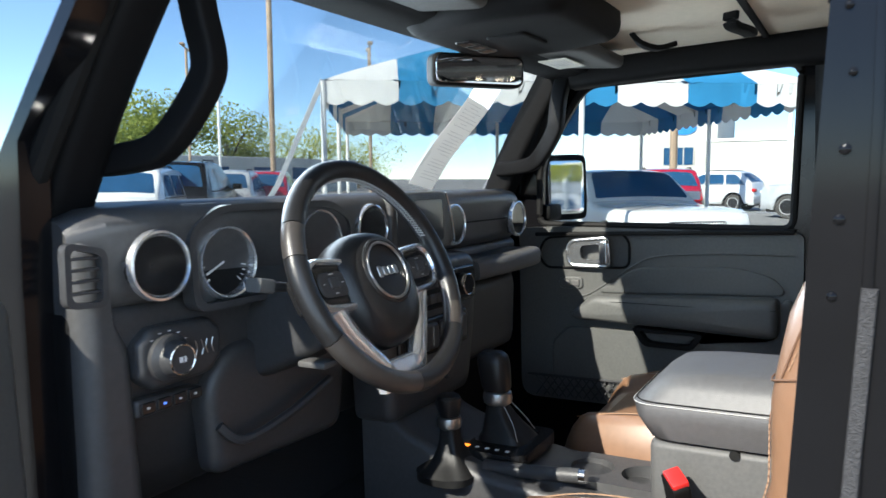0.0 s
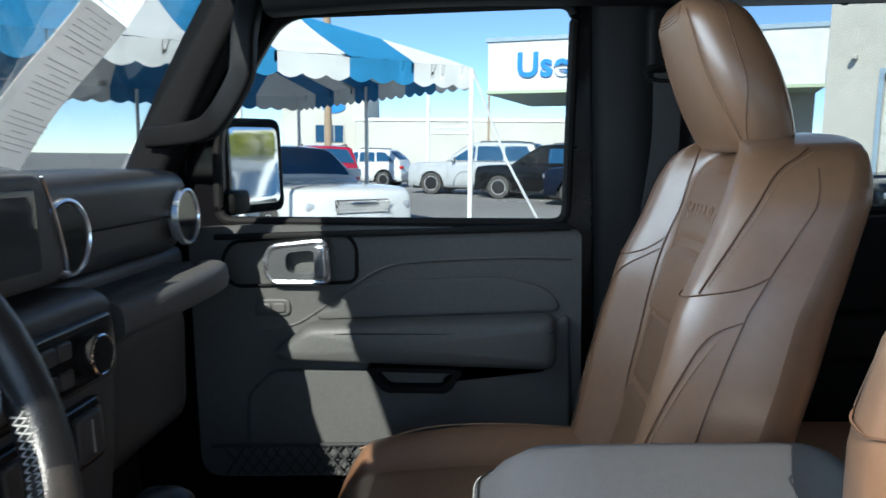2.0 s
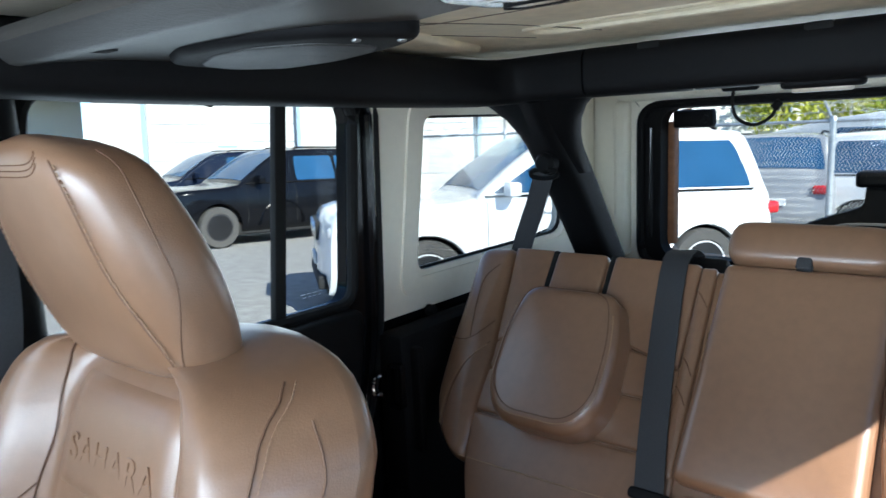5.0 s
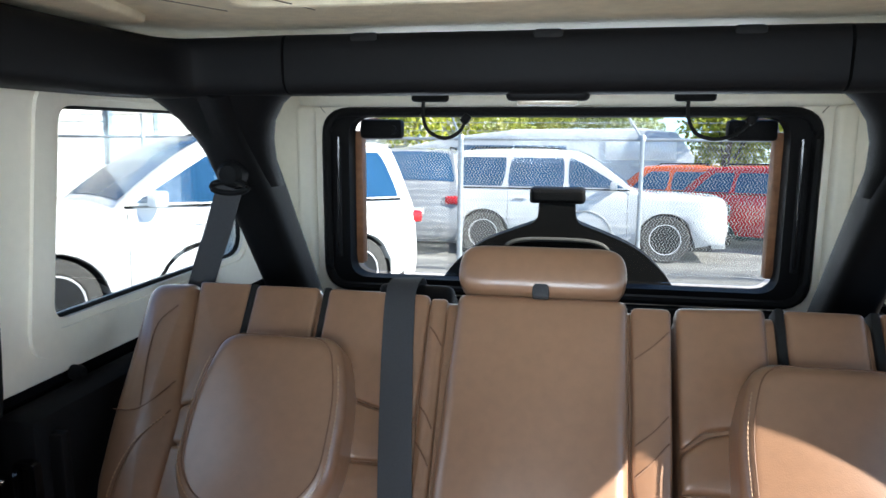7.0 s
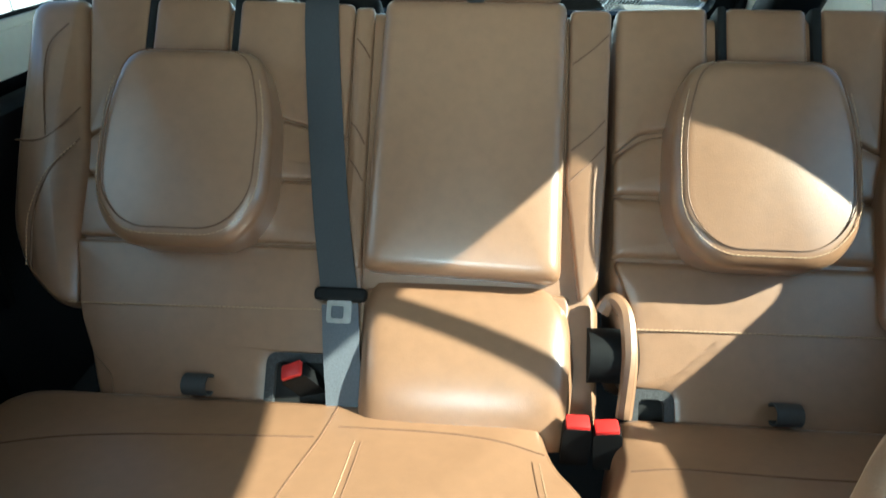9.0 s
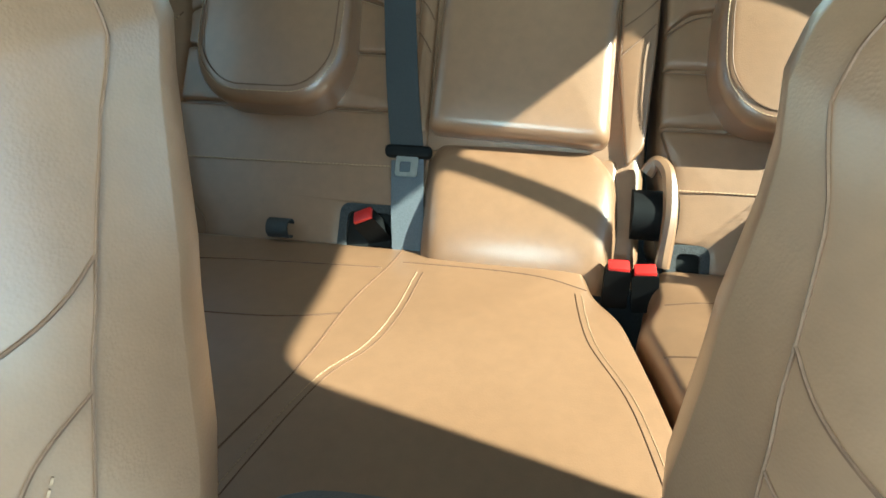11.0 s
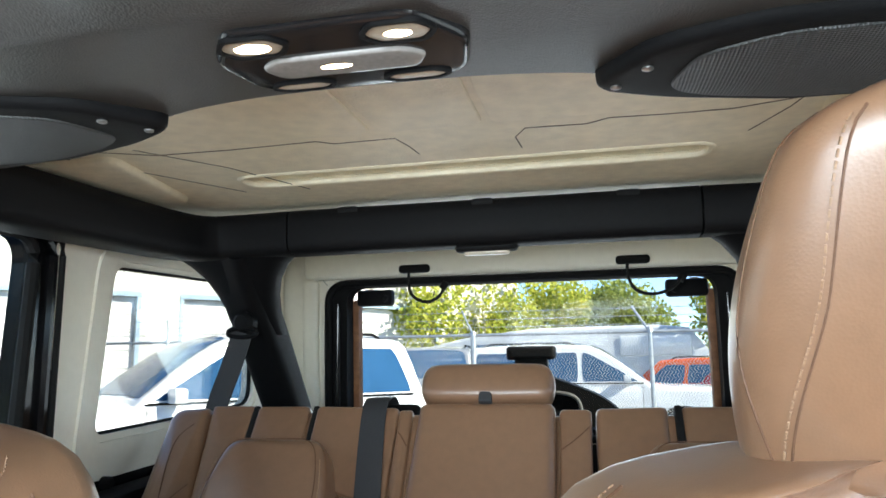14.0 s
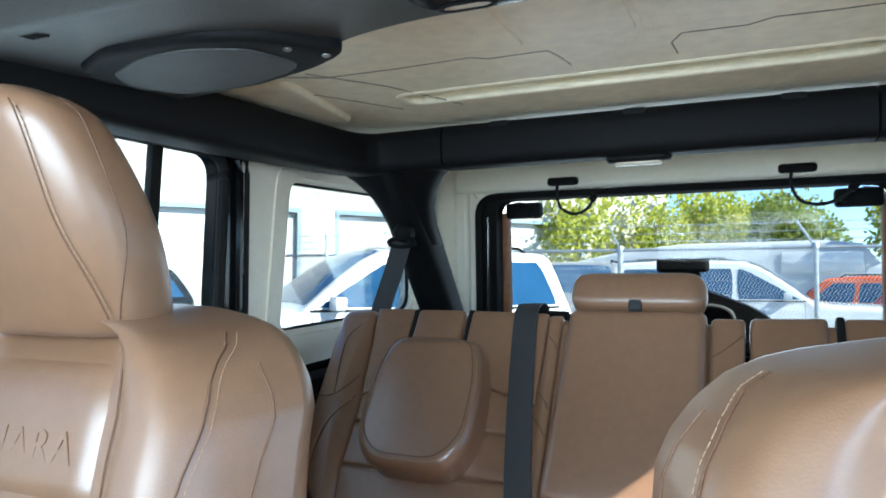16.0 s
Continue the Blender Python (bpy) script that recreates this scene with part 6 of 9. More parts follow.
part("rim", rim_arc(25, 150), M_wheelskin, sw)
part("rim", rim_arc(-27, 25.0), M_wheelskin, sw)
part("rim", rim_arc(150.4, 166), M_wheelgrey, sw, "grey leather rim section")
part("rim", rim_arc(166.3, 206), M_wheelskin, sw)
part("rim", rim_arc(206.3, 262), M_wheelgrey, sw, "lower grey leather rim section")
part("rim", rim_arc(262.3, 318), M_wheelskin, sw)
part("rim", rim_arc(318.3, 333), M_wheelgrey, sw, "grey leather rim section")
for a0, a1 in ((18, 128), (-60, -12)):
    bm = B()
    n = round((a1 - a0) / 1.9)
    for k in range(n):
        a, b = radians(a0 + (a1 - a0) * k / n), radians(a0 + (a1 - a0) * (k + 1) / n)
        q = RIM - 0.0162
        for s in (1, -1):
            tube(bm, [mw @ Vector((q * math.cos(a), q * math.sin(a), 0.0055 * s)), mw @ Vector((q * math.cos(b), q * math.sin(b), -0.0055 * s))], 0.0008, 4)
    part("stitching", bm, M_thread, sw, "pale baseball stitching")
# hub with its round badge
bm = B()
dome = [(0.62, -0.050), (0.80, -0.045), (0.93, -0.030), (0.99, -0.010), (1.0, 0.006), (0.975, 0.020), (0.90, 0.032), (0.76, 0.041), (0.58, 0.046), (0.3, 0.047)]
egg = [(0.090 * math.copysign(abs(math.cos(a)) ** 0.86, math.cos(a)), (0.076 if math.sin(a) > 0 else 0.112) * math.copysign(abs(math.sin(a)) ** 0.90, math.sin(a))) for a in [2 * math.pi * i / 48 for i in range(48)]]
loft(bm, [[mh @ Vector((x * f, (y + 0.010) * f - 0.010, n)) for x, y in egg] for f, n in dome])
hub = part("airbag_cover", bm, M_wheelskin, sw, sharp=1.0)
bm = B()
lathe(bm, [(0.053, 0.026), (0.053, 0.0475), (0.050, 0.050), (0.047, 0.048), (0.046, 0.045), (0.0, 0.047)], mh, 44)
bd = part("badge", bm, M_wheelskin, hub)
bm = B()
tube(bm, [mh @ Vector((0.0455 * math.cos(a), 0.0455 * math.sin(a), 0.0485)) for a in [2 * math.pi * i / 44 for i in range(44)]], 0.0026, 8, closed=True)
part("badge_ring", bm, M_steel, bd)
bm = B()
for k, w in ((-0.0195, 0.0055), (-0.0065, 0.0055), (0.0065, 0.0055), (0.0195, 0.0055)):
    pad(bm, rrect(k - w, k + w, -0.0080 if k > -0.01 else -0.0100, 0.0070 if k > -0.01 else 0.0090, 0.0042, 4), mh @ Matrix.Translation((0, 0, 0.044)), 0.0055, 0.0025)
part("badge_bars", bm, M_steel, bd)
bm = B()
for s in (-1, 1):
    tube(bm, spline([mh @ Vector((s * x, y, n)) for x, y, n in ((0.052, 0.026, 0.0425), (0.060, 0.018, 0.0405), (0.060, -0.018, 0.0405), (0.052, -0.026, 0.0425))], 5), 0.0014, 5)
part("cover_joint", bm, M_rubber, hub)
# side spokes with switches in broad chrome frames
ms = mh @ Matrix.Translation((0.004, -0.012, 0.012))
for s in (-1, 1):
    fo = loop2([(s * 0.070, -0.034), (s * 0.146, -0.026), (s * 0.164, 0.000), (s * 0.163, 0.040), (s * 0.140, 0.056), (s * 0.070, 0.050)][::s], 0.014)
    fi = loop2([(s * 0.078, -0.020), (s * 0.140, -0.014), (s * 0.150, 0.004), (s * 0.149, 0.032), (s * 0.134, 0.044), (s * 0.078, 0.038)][::s], 0.011)
    bm = B()
    pad(bm, loop2([(s * 0.062, -0.026), (s * 0.152, -0.018), (s * 0.156, 0.034), (s * 0.138, 0.048), (s * 0.062, 0.042)][::s], 0.012), ms @ Matrix.Translation((0, 0, -0.030)), 0.044, 0.010)
    sp = part("spoke", bm, M_piano, sw)
    bm = B()
    k = len(fo)
    rings = [[ms @ Vector((a, b, n)) for a, b in loop] for loop, n in ((fo, -0.012), (fo, 0.008))]
    rings += [[ms @ Vector((p[0] + (q[0] - p[0]) * e, p[1] + (q[1] - p[1]) * e, n)) for p, q in zip(fo, fi)] for e, n in ((0.12, 0.014), (0.40, 0.0185), (0.72, 0.0185), (0.94, 0.014))]
    rings.append([ms @ Vector((a, b, 0.004)) for a, b in fi])
    loft(bm, rings, caps=False)
    part("spoke_frame", bm, M_satin, sp, "satin chrome switch frame")
    bm = B()
    pad(bm, loop2([(s * 0.084, -0.008), (s * 0.138, -0.006), (s * 0.143, 0.014), (s * 0.136, 0.032), (s * 0.084, 0.030)][::s], 0.010), ms @ Matrix.Translation((0, 0, 0.010)), 0.007, 0.004, 0.001)
    pd = part("rocker_pad", bm, M_dashblack, sp)
    bm = B()
    pad(bm, rrect(s * 0.112 - 0.011, s * 0.112 + 0.011, 0.004, 0.021, 0.005), ms @ Matrix.Translation((0, 0, 0.0155)), 0.005, 0.0025, 0.0006)
    part("middle_key", bm, M_dashblack, pd)
    for dx, dy, w in ((0.112, 0.0265, 0.005), (0.112, -0.0025, 0.004), (0.093, 0.012, 0.003), (0.131, 0.013, 0.003)):
        bm = B()
        box(bm, s * dx - w, s * dx + w, dy - 0.0007, dy + 0.0007, 0.0171, 0.0176, m=ms)
        part("print", bm, M_ink, pd)
# the chrome fork: two arms run down from the switch frames to a broad foot on the rim
for s in (-1, 1):
    bm = B()
    sec = [(-1.0, -0.3), (-0.92, 0.25), (-0.55, 0.62), (0.0, 0.78), (0.55, 0.62), (0.92, 0.25), (1.0, -0.3), (0.5, -0.75), (-0.5, -0.75)]
    line = spline([(s * 0.108, -0.036, 0.010), (s * 0.090, -0.074, 0.008), (s * 0.066, -0.108, 0.008), (s * 0.044, -0.140, 0.006), (s * 0.034, -0.164, -0.006)], 6)
    wid = [0.021 - 0.004 * math.sin(math.pi * i / (len(line) - 1)) for i in range(len(line))]
    sweep(bm, [mh @ p for p in line], sec, up=WN, scale=wid)
    part("fork_arm", bm, M_satin, sw, "bright chrome fork arm")
bm = B()
pad(bm, loop2([(-0.050, -0.172), (0.050, -0.172), (0.054, -0.136), (0.036, -0.126), (-0.036, -0.126), (-0.054, -0.136)], 0.008), mh @ Matrix.Translation((0, 0, -0.012)), 0.024, 0.009)
part("fork_foot", bm, M_satin, sw, "bright chrome fork foot")
# column and stalks
bm = B()
loft(bm, [[mw @ Vector((a * f, b * f - dz, n)) for a, b in rrect(-0.06, 0.06, -0.07, 0.05, 0.025)] for f, n, dz in ((0.8, -0.03, 0), (1.0, -0.06, 0), (1.05, -0.20, 0.0), (1.0, -0.30, 0))])
part("column_cover", bm, M_dashblack, sw)
for s in (-1, 1):
    bm = B()
    sweep(bm, spline([mw @ Vector((s * 0.055, 0.012, -0.075)), mw @ Vector((s * 0.11, 0.022, -0.075)), mw @ Vector((s * 0.165, 0.030, -0.070))], 5), rrect(-0.012, 0.012, -0.007, 0.007, 0.005, 3))
    part("stalk", bm, M_dashblack, sw)
    bm = B()
    sweep(bm, [mw @ Vector((s * 0.166, 0.030, -0.070)), mw @ Vector((s * 0.192, 0.035, -0.068))], rrect(-0.014, 0.014, -0.010, 0.010, 0.005, 3))
    part("stalk_end", bm, M_grey, sw, "grey stalk end")
bm = B()
box(bm, -0.452, -0.418, 1.375, 1.43, 1.196, 1.207, 0.004)
part("column_lever", bm, M_grey, sw)

# ---- centre console ----
cs = thing("centre_console", (0, 1.0, 0.80), "black centre console with levers, cup holders and a grey storage box", "console")
bm = B()
loft(bm, [[(x * w, y, z) for x, z in rounded([(-0.12, 0.72), (0.12, 0.72), (0.112, zt), (-0.112, zt)], 0.02, 3)] for y, zt, w in ((0.55, 0.88, 1.0), (0.98, 0.885, 1.0), (1.05, 0.895, 1.02), (1.30, 0.925, 1.05), (1.45, 0.98, 1.1), (1.56, 1.06, 1.15))])
part("body", bm, M_dashblack, cs)
bm = B()
plate(bm, rrect(0.965, 1.175, -0.045, 0.095, 0.03), [circle2(1.02, 0.025, 0.042, 24), circle2(1.12, 0.025, 0.042, 24)], "z", 0.885, 0.915, axes((0, 0, 0), (0, 1, 0), (1, 0, 0), (0, 0, 1)))
cup = part("cup_holder", bm, M_dash, cs, "dark rubber-lined cup holders")
bm = B()
pad(bm, rrect(-0.115, 0.118, 0.63, 0.975, 0.02), axes((0, 0, 0.80), (1, 0, 0), (0, 1, 0)), 0.235, 0.012)
bx = part("storage_box", bm, M_grey, cs, "graphite grey storage box")
bm = B()
rings = []
for z, e, dy in ((1.036, -0.01, -0.02), (1.040, 0.0, -0.012), (1.075, 0.010, -0.002), (1.098, 0.012, 0.0), (1.104, 0.008, -0.004), (1.125, 0.0, -0.014), (1.142, -0.012, -0.025), (1.150, -0.035, -0.05), (1.152, -0.07, -0.09)):
    rings.append([(a, b, z) for a, b in rrect(-0.118 - e, 0.118 + e, 0.61 - e, 0.99 + e + dy, 0.045, 5)])
loft(bm, rings)
lid = part("armrest_lid", bm, M_vinyl, cs, "grey vinyl armrest lid with a stitched seam", sharp=0.9)
bm = B()
tube(bm, [(a, b, 1.100) for a, b in rrect(-0.131, 0.131, 0.597, 1.003, 0.047, 6)], 0.0008, 5, closed=True)
part("stitching", bm, M_thread, lid)
bm = B()
tube(bm, [(a, b, 1.1045) for a, b in rrect(-0.1285, 0.1285, 0.600, 0.998, 0.047, 6)], 0.0012, 5, closed=True)
part("seam", bm, M_rubber, lid)
bm = B()
lathe(bm, [(0.008, -0.006), (0.008, 0.003), (0.0, 0.003)], axes((-0.116, 0.84, 1.030), (0, 1, 0), (0, 0, 1), (-1, 0, 0)), 16)
part("lid_catch", bm, M_rubber, bx)
# gear selector
def boot(bm, cx, cy, rows, n=40, folds=5):
    """A leather boot: rings (half width, half depth, height, shift ahead, fold depth) with soft folds."""
    rings = []
    for w, d, z, dy, f in rows:
        ring = []
        for i in range(n):
            q = 2 * math.pi * i / n
            k = 1 + f * math.sin(folds * q + 40 * z)
            ring.append((cx + w * k * math.copysign(abs(math.cos(q)) ** 0.7, math.cos(q)), cy + dy + d * k * math.copysign(abs(math.sin(q)) ** 0.7, math.sin(q)), z))
        rings.append(ring)
    return loft(bm, rings)


gs = thing("gear_selector", (0.03, 1.30, 0.93), "automatic gear selector with a black knob and a leather boot", "gear selector")
bm = B()
plate(bm, rrect(1.225, 1.385, -0.075, 0.110, 0.03), [rrect(1.250, 1.362, -0.022, 0.082, 0.02)], "z", 0.925, 0.948, axes((0, 0, 0), (0, 1, 0), (1, 0, 0), (0, 0, 1)))
part("bezel", bm, M_piano, gs)
bm = B()
boot(bm, 0.03, 1.305, ((0.052, 0.056, 0.925, 0, 0.0), (0.054, 0.058, 0.946, 0, 0.02), (0.046, 0.046, 0.962, 0.004, 0.05), (0.037, 0.036, 0.978, 0.010, 0.07), (0.030, 0.029, 0.994, 0.015, 0.05), (0.023, 0.023, 1.010, 0.019, 0.02), (0.019, 0.020, 1.020, 0.020, 0.0)))
part("boot", bm, M_bootskin, gs)
for w in (-1, 1):
    bm = B()
    tube(bm, spline([(0.03 + w * 0.044, 1.262, 0.955), (0.03 + w * 0.030, 1.278, 0.985), (0.03 + w * 0.018, 1.302, 1.015)], 6), 0.0008, 4)
    part("stitching", bm, M_thread, gs)
bm = B()
loft(bm, [[(0.03 + w * a, 1.325 + w * 1.1 * b, z) for a, b in circle2(0, 0, 1, 20)] for w, z in ((0.019, 1.012), (0.027, 1.018), (0.029, 1.028), (0.027, 1.040), (0.021, 1.044))])
part("collar", bm, M_steel, gs, "chrome collar")
bm = B()
loft(bm, [[(0.03 + w * math.copysign(abs(a) ** 0.75, a), 1.325 + 1.2 * w * math.copysign(abs(b) ** 0.75, b) + (z - 1.036) * 0.10, z) for a, b in circle2(0, 0, 1, 24)] for w, z in ((0.021, 1.040), (0.025, 1.050), (0.027, 1.075), (0.028, 1.100), (0.026, 1.116), (0.019, 1.124), (0.006, 1.127))])
part("knob", bm, M_wheelskin, gs)
bm = B()
for k in range(4):
    box(bm, -0.058, -0.050, 1.262 + 0.022 * k, 1.270 + 0.022 * k, 0.9485, 0.9490)
part("gate_marks", bm, M_whiteprint, gs)
bm = B()
box(bm, -0.060, -0.048, 1.350, 1.364, 0.9485, 0.9492)
part("gate_lamp", bm, M_amberled, gs, "orange lit position mark")
# transfer lever
tl = thing("transfer_lever", (-0.10, 1.37, 0.90), "black transfer lever with a silver collar and a boot", "lever")
bm = B()
boot(bm, -0.095, 1.37, ((0.066, 0.060, 0.900, 0, 0.0), (0.068, 0.062, 0.915, 0, 0.03), (0.052, 0.048, 0.928, 0, 0.10), (0.036, 0.035, 0.940, 0, 0.12), (0.026, 0.026, 0.956, 0, 0.07), (0.020, 0.020, 0.976, 0, 0.02), (0.018, 0.018, 0.998, 0, 0.0)))
part("boot", bm, M_bootskin, tl)
bm = B()
loft(bm, [[(-0.095 + w * a, 1.37 + w * b, z) for a, b in circle2(0, 0, 1, 18)] for w, z in ((0.017, 0.994), (0.024, 0.999), (0.025, 1.008), (0.023, 1.018), (0.018, 1.021))])
part("collar", bm, M_steel, tl, "silver collar")
bm = B()
loft(bm, [[(-0.095 + w * a, 1.37 + w * b, z) for a, b in circle2(0, 0, 1, 20)] for w, z in ((0.019, 1.018), (0.022, 1.030), (0.025, 1.046), (0.025, 1.056), (0.021, 1.061), (0.006, 1.062))])
part("knob", bm, M_wheelskin, tl)
# parking brake
pk = thing("parking_brake", (-0.07, 1.20, 0.90), "black parking brake lever with a silver button end", "lever")
bm = B()
tube(bm, spline([(-0.085, 1.30, 0.925), (-0.08, 1.20, 0.928), (-0.075, 1.11, 0.935)], 5), 0.014, 12)
part("grip", bm, M_dashblack, pk)
bm = B()
tube(bm, [(-0.075, 1.11, 0.935), (-0.0745, 1.098, 0.936)], 0.0135, 12)
part("button", bm, M_chrome, pk)


# ---- overhead: sound bar, dome lamp, front console, mirror, paper ----
sb = thing("sound_bar", (0, 0.5, 1.73), "dark grey overhead sound bar with speaker pods", "sound bar")
edge = [(s * x, y) for s, q in ((-1, 1), (1, 0)) for x, y in (((0.64, 0.238), (0.52, 0.248), (0.43, 0.268), (0.35, 0.306), (0.27, 0.352), (0.20, 0.385), (0.12, 0.402), (0.05, 0.406)) if q else ((0.0, 0.407), (0.05, 0.406), (0.12, 0.402), (0.20, 0.385), (0.27, 0.352), (0.35, 0.306), (0.43, 0.268), (0.52, 0.248), (0.64, 0.238)))]
bm = B()
back = spline([(x, y, 0) for x, y in edge], 4)
rings = []
for p in back:
    x, y = p.x, p.y
    k = smooth_step(0.105, 0.135, abs(x))
    rings.append([(x, y + 0.012, 1.798), (x, y, 1.785), (x, y + 0.004, 1.772), (x, y + 0.025, 1.764), (x, 0.52, 1.757), (x, 0.585, 1.7515), (x, 0.612, 1.7475), (x, 0.622 - 0.004 * k, 1.7465), (x, 0.634 - 0.006 * k, 1.7475),
                  (x, 0.660 - 0.024 * k, 1.753 + 0.001 * k), (x, 0.684 - 0.034 * k, 1.759), (x, 0.693 - 0.038 * k, 1.763), (x, 0.692 - 0.040 * k, 1.769), (x, 0.675 - 0.030 * k, 1.780), (x, 0.62, 1.790), (x, 0.56, 1.798)])
loft(bm, rings)
part("body", bm, M_headliner, sb, sharp=0.9)
bm = B()
box(bm, 0.012, 0.095, 0.70, 0.775, 1.768, 1.799, 0.010, 3)
box(bm, 0.03, 0.06, 0.765, 0.85, 1.780, 1.799, 0.008, 2)
part("panel_latch", bm, M_black, sb)
bm = B()
box(bm, -0.62, 0.62, 0.86, 0.875, 1.792, 1.8005, 0.003, 1)
part("panel_seal", bm, M_rubber, sb)
for s in (-1, 1):
    bm = B()
    ol = loop2([(0.202, 0.404), (0.268, 0.366), (0.381, 0.328), (0.50, 0.325), (0.545, 0.40), (0.534, 0.477), (0.441, 0.520), (0.323, 0.518), (0.250, 0.486)], 0.022, 4)
    pad(bm, ol[::1], axes((0, 0, 1.772), (s, 0, 0), (0, 1, 0), (0, 0, -1)), 0.024, 0.010)
    pod = part("speaker_pod", bm, M_black, sb)
    bm = B()
    ol2 = loop2([(0.268, 0.400), (0.300, 0.374), (0.385, 0.345), (0.49, 0.342), (0.525, 0.40), (0.50, 0.457), (0.41, 0.497), (0.345, 0.498), (0.286, 0.470)], 0.02, 4)
    pad(bm, ol2, axes((0, 0, 1.752), (s, 0, 0), (0, 1, 0), (0, 0, -1)), 0.0065, 0.003, 0.004)
    part("speaker_grille", bm, M_mesh, pod)
    for k in (0, 1):
        bm = B()
        lathe(bm, [(0.0048, 0.0), (0.0048, 0.0015), (0.003, 0.0025), (0.0, 0.0025)], axes((s * (0.226 + 0.024 * k), 0.412 + 0.038 * k, 1.7482), (1, 0, 0), (0, -1, 0), (0, 0, -1)), 12)
        part("screw", bm, M_steel, pod)
    bm = B()
    for k in range(4):
        box(bm, s * 0.45 - 0.012 + 0.007 * k, s * 0.45 - 0.009 + 0.007 * k, 0.585, 0.61, 1.749, 1.7535)
    part("mic_slots", bm, M_rubber, sb)
# dome lamp
dl = thing("dome_lamp", (-0.022, 0.535, 1.745), "lit overhead lamp with clear six-sided lenses in a black housing", "lamp")
md = Matrix.Translation((-0.022, 0.535, 1.757)) @ Matrix.Rotation(math.pi, 4, "X")
bm = B()
pad(bm, loop2([(-0.100, -0.010), (-0.066, -0.062), (0.066, -0.062), (0.100, -0.010), (0.090, 0.046), (0.058, 0.060), (-0.058, 0.060), (-0.090, 0.046)], 0.014), md, 0.011, 0.007, 0.0, 5)
hs = part("housing", bm, M_piano, dl, "glossy black housing")
bm = B()
pad(bm, loop2([(-0.066, 0.000), (-0.050, -0.014), (0.050, -0.014), (0.066, 0.000), (0.056, 0.022), (-0.056, 0.022)], 0.008), md @ Matrix.Translation((0, 0, 0.0095)), 0.0045, 0.003)
part("middle_lens", bm, M_midlens, dl, "frosted middle lens")
for x, y, w, h, r in ((-0.054, -0.038, 0.025, 0.0135, 0.0060), (0.054, -0.038, 0.025, 0.0135, 0.0075), (-0.048, 0.042, 0.026, 0.0075, 0.0035), (0.048, 0.042, 0.026, 0.0075, 0.0038)):
    six = [(x - w, y), (x - w * 0.6, y - h), (x + w * 0.6, y - h), (x + w, y), (x + w * 0.6, y + h), (x - w * 0.6, y + h)]
    bm = B()
    plate(bm, loop2([(x + (a - x) * 1.16, y + (b - y) * 1.22) for a, b in six], 0.006), [loop2(six, 0.005)], "z", 0.0095, 0.0132, md)
    part("lens_rim", bm, M_black, dl)
    bm = B()
    pad(bm, loop2(six, 0.005), md @ Matrix.Translation((0, 0, 0.0095)), 0.0028, 0.002, 0.001)
    ln = part("lens", bm, M_lens, dl, "clear lamp lens")
    bm = B()
    lathe(bm, [(r * 1.5, 0), (r, 0.0008), (0.0, 0.0013)], md @ Matrix.Translation((x, y, 0.0126)) @ Matrix.Diagonal((1.4, 0.8, 1, 1)), 18)
    if y < 0:
        part("bulb", bm, M_bulb, ln, "lit bulb")
bm = B()
lathe(bm, [(0.007, 0), (0.005, 0.0005), (0, 0.0008)], md @ Matrix.Translation((0.006, 0.004, 0.0142)) @ Matrix.Diagonal((1.8, 0.6, 1, 1)), 14)
part("bulb", bm, M_bulb, dl, "lit bulb")

# front overhead console, label, latch handles, visor pivot
oc = thing("overhead_console", (0.0, 1.25, 1.74), "black overhead console with switches behind the windscreen header", "overhead console")
bm = B()
pad(bm, loop2([(-0.17, 1.08), (0.17, 1.08), (0.20, 1.25), (0.17, 1.40), (-0.17, 1.40), (-0.20, 1.25)], 0.04), axes((0, 0, 1.80), (1, 0, 0), (0, 1, 0), (0, 0, -1)), 0.055, 0.03)
part("shell", bm, M_black, oc)
bm = B()
pad(bm, rrect(-0.06, 0.06, 1.20, 1.28, 0.012), axes((0, 0, 1.748), (1, 0, 0), (0, 1, 0), (0, 0, -1)), 0.008, 0.005)
part("lamp_bezel", bm, M_black, oc)
for k in range(3):
    bm = B()
    pad(bm, rrect(-0.06 + 0.042 * k, -0.022 + 0.042 * k, 1.31, 1.345, 0.006), axes((0, 0, 1.748), (1, 0, 0), (0, 1, 0), (0, 0, -1)), 0.007, 0.004)
    part("switch", bm, M_piano, oc)
